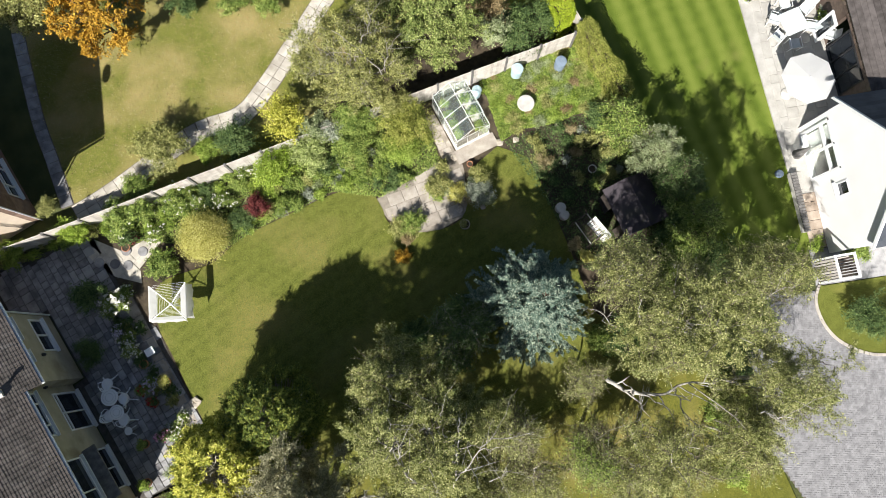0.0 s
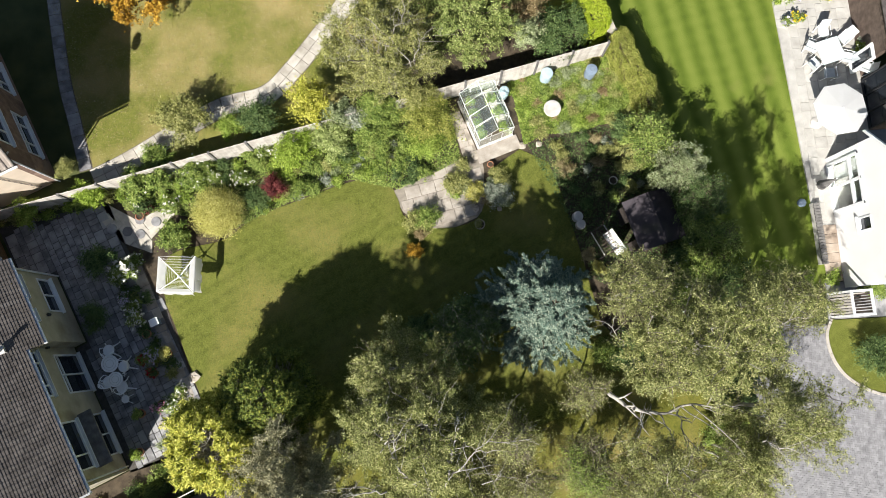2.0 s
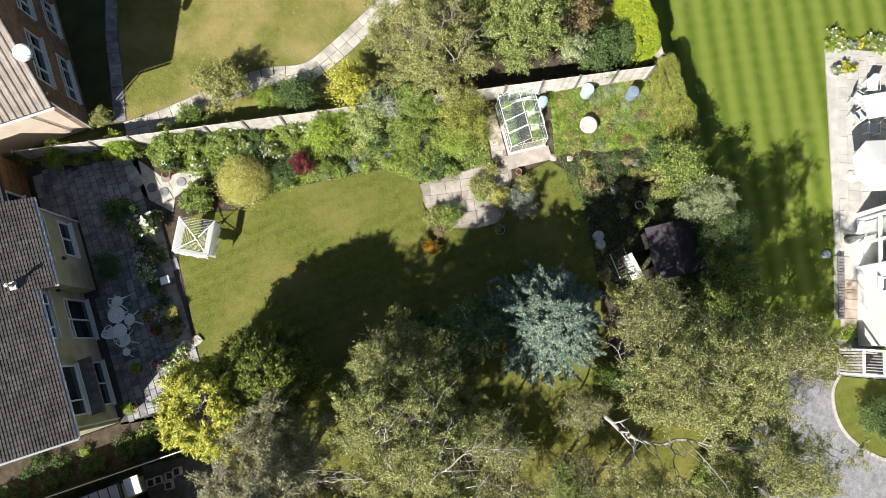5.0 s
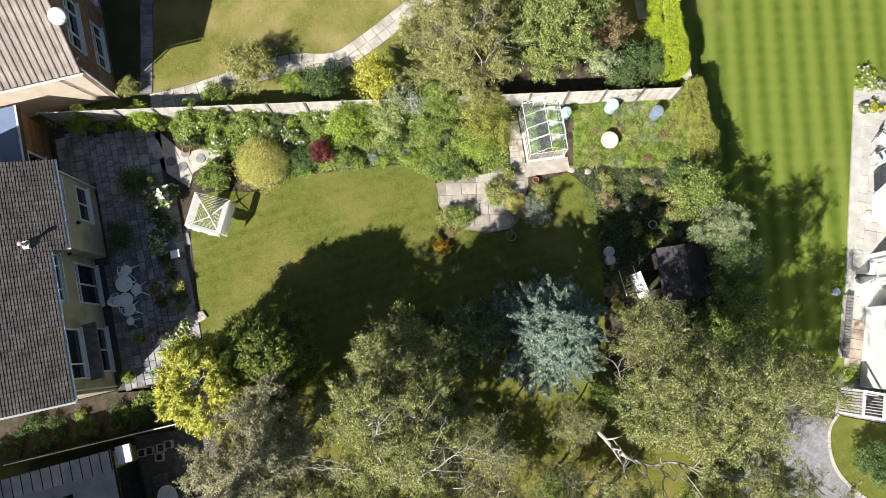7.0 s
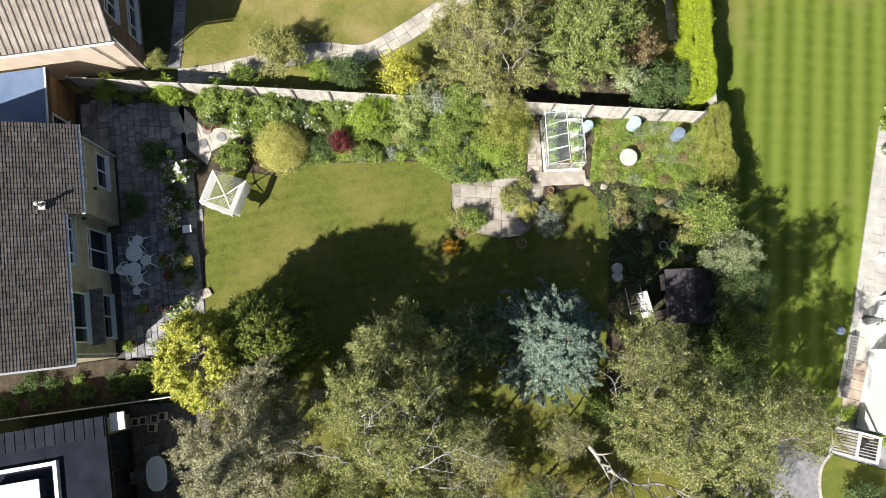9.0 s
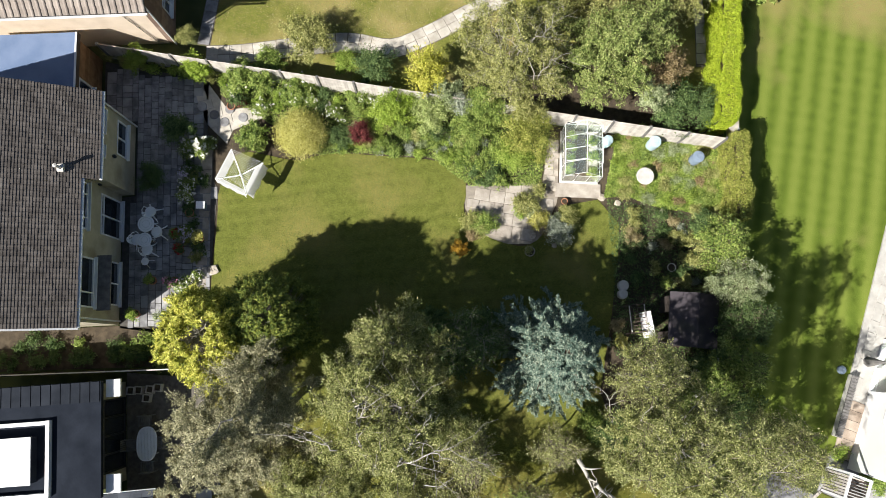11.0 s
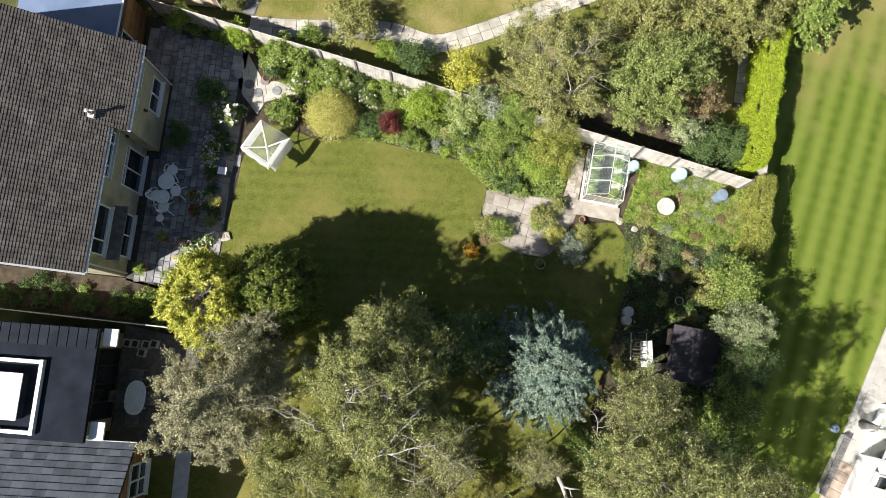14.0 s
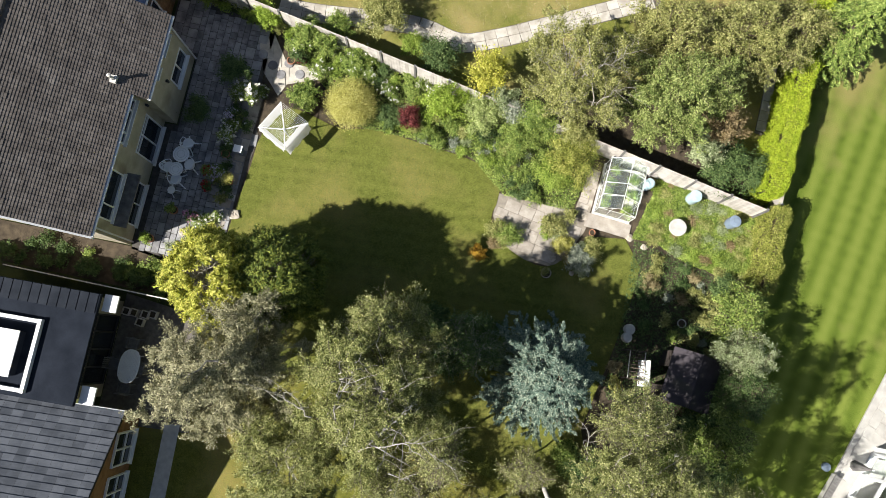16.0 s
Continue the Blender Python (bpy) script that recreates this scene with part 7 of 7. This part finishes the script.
part("rim", Build().tube([(ox + q.x, oy + q.y, 0.74) for q in rim], [0.026] * 41, 6), UPVC, ot)
for sx, sy in ((-0.5, -0.25), (0.5, -0.25), (0.5, 0.25), (-0.5, 0.25)):
    q = Matrix.Rotation(turn, 3, "Z") @ Vector((sx, sy, 0))
    part("leg", Build().tube([(ox + q.x, oy + q.y, 0.03), (ox + q.x, oy + q.y, 0.73)], [0.03] * 2, 6), CONCRETE, ot)
for (cx, cy), a in (((-13.92, -5.42), 1.57), ((-13.36, -4.30), 0.0), ((-12.99, -6.31), 3.14), ((-12.58, -5.22), -1.57)):
    c = thing("slatted_chair", "grey slatted wooden garden chair", "chair", "chairs round the oval table")
    for k in range(6):
        part("slat", Build().box(-0.22 + 0.088 * k, 0, 0.44, 0.07, 0.46, 0.02), TIMBER_GREY, c)
        part("slat", Build().box(-0.22 + 0.088 * k, 0.25, 0.7, 0.06, 0.03, 0.5), TIMBER_GREY, c)
    for sx in (-0.24, 0.24):
        for sy in (-0.21, 0.25):
            part("leg", Build().box(sx, sy, 0.33, 0.045, 0.045, 0.66), TIMBER_GREY, c)
        part("armrest", Build().box(sx, 0.02, 0.66, 0.06, 0.5, 0.025), TIMBER_GREY, c)
    c.matrix_basis = Matrix.Translation((cx, cy, 0.03)) @ Matrix.Rotation(turn + a - 1.5708, 4, "Z")
for k, (x, y) in enumerate(((-14.36, -3.01), (-13.99, -2.96), (-13.47, -2.89), (-13.11, -2.78), (-13.57, -3.30))):
    tb = thing("planter_box", "square timber planter box on the terrace", "planter", "square planters")
    for dx, dy, sx, sy in ((0.16, 0, 0.04, 0.36), (-0.16, 0, 0.04, 0.36), (0, 0.16, 0.28, 0.04), (0, -0.16, 0.28, 0.04)):
        part("side", Build().box(x + dx, y + dy, 0.18, sx, sy, 0.3, 0), FENCE_PALE, tb)
    part("compost", Build().box(x, y, 0.14, 0.27, 0.27, 0.2, 0), SOIL, tb)


# ---- planting ----
def fill(poly, count, kinds, gap=0.45, low=1.0):
    """Single plants of mixed kinds set out over a bed."""
    test, box = inside(poly), np.array(poly)
    lo, hi = box.min(0), box.max(0)
    placed = []
    tries = 0
    while len(placed) < count and tries < count * 30:
        tries += 1
        x, y = rng.uniform(lo[0], hi[0]), rng.uniform(lo[1], hi[1])
        if not test(np.array([x]), np.array([y]))[0] or any((x - a) ** 2 + (y - b) ** 2 < gap * gap for a, b in placed):
            continue
        placed.append((x, y))
        name, mat, label, r, h, leaf, wide, fl = kinds[rng.integers(len(kinds))]
        k = rng.uniform(0.75, 1.25)
        shrub(name, x, y, r * k, h * k * low, mat, label, "plant", leaf, int(420 * (r * k / 0.5) ** 1.6) + 140, 16, "border plants", wide, True, fl, 40, 0.075)


K_GREEN = ("leafy_plant", L_GREEN, "green leafy perennial in the border", 0.5, 0.8, 0.10, 0.55, None)
K_DEEP = ("leafy_plant", L_DEEP, "dark green perennial in the bed", 0.5, 0.8, 0.10, 0.5, None)
K_BRIGHT = ("leafy_plant", L_BRIGHT, "bright green perennial in the border", 0.42, 0.6, 0.10, 0.55, None)
K_PALE = ("leafy_plant", L_PALE, "pale green foliage plant in the border", 0.4, 0.6, 0.09, 0.5, None)
K_SILVER = ("silver_plant", L_SILVER, "silver-leaved plant in the border", 0.32, 0.45, 0.09, 0.45, None)
K_WHITE = ("flowering_plant", L_GREEN, "green plant dotted with white flowers", 0.5, 0.8, 0.09, 0.55, P_WHITE)
K_DRY = ("dry_grass", L_DRY, "tuft of dry straw-coloured grass", 0.34, 0.5, 0.2, 0.14, None)
K_OLIVE = ("leafy_plant", L_OLIVE, "olive yellow-green plant in the border", 0.45, 0.7, 0.10, 0.5, None)
K_RUST = ("leafy_plant", L_RUST, "brownish fading perennial in the border", 0.34, 0.5, 0.09, 0.5, None)
K_YELLOW = ("flowering_plant", L_BRIGHT, "green plant with small yellow flowers", 0.36, 0.5, 0.08, 0.55, P_YELLOW)

fill([(-12.08, 12.52), (-7.85, 12.57), (-3.93, 12.08), (-3.76, 11.03), (-5.46, 10.95), (-7.38, 11.49), (-9.39, 11.01), (-11.30, 11.69)], 34, [K_GREEN, K_WHITE, K_BRIGHT, K_DEEP, K_BRIGHT, K_WHITE], 0.55)
fill([(-4.04, 11.06), (0.67, 10.17), (1.04, 8.67), (-1.12, 9.38), (-3.93, 9.36), (-5.90, 9.32), (-5.54, 10.09)], 34, [K_GREEN, K_PALE, K_SILVER, K_OLIVE, K_BRIGHT, K_GREEN], 0.36)
fill([(-1.25, 10.71), (2.37, 10.25), (2.39, 8.21), (1.09, 7.95), (0.66, 9.01)], 18, [K_GREEN, K_BRIGHT, K_DEEP, K_SILVER], 0.45)
fill([(7.99, 10.72), (9.42, 11.58), (13.24, 11.24), (13.69, 7.36), (10.50, 7.76), (8.58, 8.15)], 40, [K_BRIGHT, K_GREEN, K_OLIVE, K_OLIVE, K_RUST, K_PALE], 0.55, 0.45)
fill([(8.75, 7.41), (13.50, 7.09), (13.17, 3.71), (10.64, 3.61), (8.62, 4.01)], 30, [K_DEEP, K_OLIVE, K_SILVER, K_GREEN, K_DRY, K_DEEP], 0.5, 0.8)
fill([(-13.35, 9.49), (-12.03, 9.32), (-11.83, 7.45), (-12.10, 5.25), (-11.81, 3.02), (-11.96, 0.89), (-13.03, 1.02), (-12.59, 5.31), (-12.98, 7.60)], 18, [K_DEEP, K_GREEN, K_WHITE, K_OLIVE, K_DEEP], 0.42, 0.6)
# mostly dark green kinds here, in place of shade along the passage
fill([(-21, -2.2), HOME.at(-0.6, -5), HOME.at(-0.6, 0), (-12.6, -0.5), (-12.4, -1.5)], 18, [K_DEEP, K_DEEP, K_GREEN, K_DEEP], 0.5, 0.6)
fill([(-17.65, 13.61), (-12.32, 13.14), (-12.22, 12.54), (-17.39, 13.11)], 16, [K_BRIGHT, K_GREEN, K_GREEN, K_OLIVE], 0.4)
fill([(2.86, 7.58), (4.48, 8.09), (4.16, 6.84), (3.26, 6.38)], 5, [K_OLIVE, K_BRIGHT, K_PALE], 0.4)
fill([(4.26, 6.54), (5.99, 6.89), (6.06, 5.46), (4.79, 5.34)], 7, [K_SILVER, K_OLIVE, K_PALE, K_DRY], 0.4)
fill([(0.76, 6.42), (2.13, 6.30), (2.05, 5.69), (1.10, 5.81)], 4, [K_GREEN, K_OLIVE], 0.4)
fill([(13.6, 10.3), (14.0, 10.2), (14.0, 9.0), (13.7, 9.0)], 1, [K_GREEN])
fill([(19.21, -3.00), (19.39, -3.35), (18.98, -3.83), (18.71, -3.57)], 1, [K_BRIGHT], 0.3, 0.6)
fill([GABLE.at(-8.9, 1.5), GABLE.at(-8.9, -2.4), GABLE.at(-8.4, -2.4), GABLE.at(-8.4, 1.5)], 12, [K_WHITE, ("flowering_plant", L_GREEN, "border plant covered with lilac flowers", 0.35, 0.5, 0.08, 0.5, P_LILAC), K_YELLOW, K_BRIGHT], 0.35)

shrub("rose_bush", -12.52, 8.77, 0.75, 1.2, L_GREEN, "rose bush with large white blooms", "rose", 0.09, 2600, 24, flowers=P_WHITE, fl_n=46, fl_size=0.17)
shrub("shrub", -10.01, 9.49, 0.9, 1.2, L_GREEN, "green leafy shrub beside the paving", leaf=0.12, n=3600, clumps=28)
shrub("shrub", -13.42, 9.71, 0.9, 1.8, L_DEEP, "dark shrub shading the patio", leaf=0.11, n=3600, clumps=30)
shrub("shrub", -10.63, 12.61, 0.95, 1.6, L_GREEN, "green shrub leaning on the fence", leaf=0.10, n=3500, clumps=26, flowers=P_WHITE, fl_n=30)
shrub("shrub", -8.22, 12.20, 1.0, 1.5, L_GREEN, "leafy green shrub with white flowers", leaf=0.10, n=4000, clumps=30, flowers=P_WHITE, fl_n=40)
shrub("dark_shrub", -14.56, 7.25, 0.8, 1.5, L_DEEP, "dark fine-leaved shrub in the patio shade", leaf=0.06, n=5200, clumps=40)
shrub("red_flower", -10.75, 11.30, 0.25, 0.5, L_RED, "small red flowering plant in a pot", leaf=0.08, n=400, clumps=10, category="plant")
shrub("orange_plant", 0.55, 4.77, 0.42, 0.7, L_ORANGE, "orange leaved plant on the lawn edge", leaf=0.09, n=1500, clumps=20)
shrub("rusty_plant", 1.10, 5.42, 0.4, 0.6, L_RUST, "rusty brown plant beside the paving", leaf=0.09, n=1300, clumps=18)
shrub("shrub", 1.34, 6.04, 0.75, 0.7, L_OLIVE, "low spreading yellow-green shrub on paving", leaf=0.1, n=2400, clumps=24)
shrub("shrub", 3.63, 7.24, 0.6, 0.9, L_OLIVE, "yellow-green shrub in the paving", leaf=0.1, n=2200, clumps=22)
shrub("shrub", 5.37, 6.01, 0.75, 0.9, L_SILVER, "blue-grey rounded shrub by the lawn", leaf=0.09, n=2600, clumps=24)
shrub("shrub", 4.48, 6.43, 0.6, 0.8, L_STRAW, "straw-yellow tufted shrub by paving", leaf=0.12, n=2200, clumps=22, wide=0.3)
shrub("shrub", 1.81, 1.24, 1.35, 2.4, L_DEEP, "round dark evergreen with pale flower specks", leaf=0.10, n=7000, clumps=60, flowers=P_WHITE, fl_n=240, fl_size=0.045)
shrub("shrub", -0.34, 0.86, 0.95, 2.0, L_DEEP, "dark rounded evergreen in shade", leaf=0.10, n=4500, clumps=40)
shrub("shrub", -1.69, 0.64, 0.9, 1.8, L_DEEP, "dark leafy shrub under the birches", leaf=0.10, n=3500, clumps=34)
broad_tree("small_tree", 1.30, 0.25, 1.9, 6.4, L_DEEP, "dark tree with thin crown and long bare limbs", BARK_GREY, 0.08, 0.5, 2.8, 2, 0.25, thick=0.07, twig=0.6)
shrub("shrub", 12.93, 1.65, 1.1, 2.6, L_DEEP, "dark shrub behind the shed", leaf=0.11, n=4500, clumps=36)
shrub("shrub", 12.55, -0.66, 1.5, 3.0, L_GREEN, "tall green shrub near the boundary", leaf=0.11, n=6500, clumps=50, flowers=P_WHITE, fl_n=14, fl_size=0.16)
shrub("shrub", 10.95, -1.61, 1.3, 3.0, L_GREEN, "green shrub with pale hydrangea blooms", leaf=0.11, n=5500, clumps=44, flowers=P_WHITE, fl_n=18, fl_size=0.2)
shrub("shrub", 12.43, 6.81, 0.8, 1.0, L_DEEP, "dark low shrub in the bed", leaf=0.10, n=2600, clumps=24)
shrub("dry_grass", 8.85, 5.89, 0.6, 0.8, L_DRY, "tuft of tall dry grass in shade", leaf=0.3, n=900, clumps=16, wide=0.1, category="grass")
shrub("golden_grass", 8.39, 1.51, 0.4, 0.9, L_DRY, "golden dry grass beside the trellis", leaf=0.25, n=1000, clumps=14, wide=0.15, category="grass")
shrub("golden_grass", 8.50, 0.82, 0.4, 0.8, L_STRAW, "yellowing plant beside the trellis", leaf=0.15, n=1000, clumps=14, wide=0.3, category="grass")
shrub("shrub", 12.53, -0.11, 1.5, 2.8, L_DEEP, "glossy dark laurel under the birches", leaf=0.11, n=4500, clumps=40)
shrub("shrub", 13.71, -1.87, 1.4, 2.6, L_DEEP, "dark evergreen shrub under the birches", leaf=0.11, n=4500, clumps=40)
shrub("shrub", 8.26, -3.34, 1.1, 1.8, L_DEEP, "dark shrub in the birch shade", leaf=0.11, n=4500, clumps=40)
shrub("shrub", 13.87, -5.19, 1.2, 2.2, L_GREEN, "green shrub at the end of the drive", leaf=0.11, n=4500, clumps=40)
shrub("shrub", 12.11, -6.22, 1.2, 2.0, L_DEEP, "dark shrub beside the drive", leaf=0.11, n=4500, clumps=40)
shrub("shrub", 7.34, -3.04, 0.8, 1.2, L_GREEN, "green leafy shrub on the grass edge", leaf=0.11, n=4500, clumps=40)
shrub("shrub", 9.93, -3.34, 1.2, 1.8, L_DEEP, "dark leafy shrub below the spreading birch", leaf=0.11, n=4500, clumps=40)
shrub("shrub", 10.91, -8.44, 1.3, 2.2, L_GREEN, "leafy green shrub beside the paved drive", leaf=0.11, n=4500, clumps=40)
# beyond the fence
shrub("shrub", 11.21, 12.33, 1.6, 2.4, L_DEEP, "dark evergreen shrub beyond the fence", leaf=0.11, n=8000, clumps=56)
shrub("rusty_shrub", 9.58, 13.68, 1.1, 4.6, L_RUST, "shrub with browned dying leaves", leaf=0.12, n=4200, clumps=34)
shrub("shrub", 9.56, 12.77, 1.2, 3.4, L_PALE, "greyish green shrub by the fence", leaf=0.11, n=5000, clumps=40)
shrub("shrub", -5.66, 13.77, 0.8, 0.9, L_BRIGHT, "bright green tufts behind the fence", leaf=0.16, n=1800, clumps=20, wide=0.2)
shrub("shrub", -9.42, 13.44, 0.9, 1.3, L_GREEN, "green shrub along the slab path", leaf=0.10, n=3000, clumps=26)
shrub("shrub", -13.79, 14.58, 0.6, 1.2, L_OLIVE, "small olive shrub at the house corner", leaf=0.09, n=2000, clumps=20)
shrub("shrub", -1.49, 20.12, 0.8, 1.4, L_GREEN, "green shrub at the lawn's end", leaf=0.1, n=2500, clumps=24)
shrub("shrub", -3.77, 21.25, 0.8, 1.4, L_DEEP, "dark shrub at the lawn's end", leaf=0.1, n=2500, clumps=24)
shrub("shrub", 0.10, 19.50, 0.9, 1.2, L_GREEN, "leafy shrub by the curving path", leaf=0.1, n=2500, clumps=24)
shrub("shrub", 19.07, -7.60, 1.3, 1.9, L_DEEP, "dark green shrub on the front lawn", leaf=0.1, n=5000, clumps=36)
shrub("shrub", 20.26, -4.70, 0.7, 0.9, L_GREEN, "low green shrub by the concrete path", leaf=0.1, n=2000, clumps=20)
shrub("shrub", 25.13, 6.20, 0.55, 1.0, L_BRIGHT, "bright plant in a terrace pot", leaf=0.1, n=1600, clumps=18, flowers=P_WHITE, fl_n=30)
shrub("shrub", 10.06, -10.84, 1.0, 1.8, L_BRIGHT, "bright green shrub near the drive", leaf=0.1, n=3000, clumps=26)
stuff_leaves("ground_cover", inside([(7.52, 7.85), (8.11, 11.29), (9.42, 11.58), (13.24, 11.24), (13.97, 7.32), (10.45, 7.48), (8.56, 8.01)]), 34000, (6.5, 14, 6.5, 12), 0.22, 0.1, L_BRIGHT, "low green weeds and vegetables", "ground cover")
stuff_leaves("ground_cover", inside([(7.52, 7.85), (8.11, 11.29), (9.42, 11.58), (13.81, 11.17), (13.97, 7.32), (10.45, 7.48), (8.56, 8.01)]), 44000, (6.5, 14, 6.5, 12), 0.25, 0.1, L_GREEN, "green weeds and grass among vegetables", "ground cover", 0.6, 0.3)
stuff_leaves("ground_cover", inside([(-12.08, 12.52), (-3.93, 12.08), (4.81, 11.41), (4.36, 8.25), (0.95, 7.96), (-1.13, 9.29), (-3.94, 9.30), (-7.32, 9.01), (-9.43, 10.58), (-11.86, 11.76)]), 70000, (-13, 6, 7.5, 13), 0.2, 0.09, L_GREEN, "low mixed greenery on the border soil", "ground cover")
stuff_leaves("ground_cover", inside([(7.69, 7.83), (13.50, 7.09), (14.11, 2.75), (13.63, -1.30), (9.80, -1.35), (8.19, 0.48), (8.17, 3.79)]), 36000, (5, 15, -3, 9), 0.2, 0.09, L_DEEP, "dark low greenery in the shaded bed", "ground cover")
stuff_leaves("grass_tufts", inside(LAWN_EDGE), 60000, (-12, 10, -6, 10), 0.03, 0.06, L_GRASS, "short grass blades of the garden lawn", "grass", 0.8, 0.2)
stuff_leaves("grass_tufts", inside([(-12.9, 14.5), (-12.2, 24), (-4, 24), (2, 18.5), (-3.5, 15.2), (-8, 14.6)]), 30000, (-13, 3, 13, 24), 0.05, 0.08, L_DRY, "short dry grass blades", "grass", 0.8, 0.2)
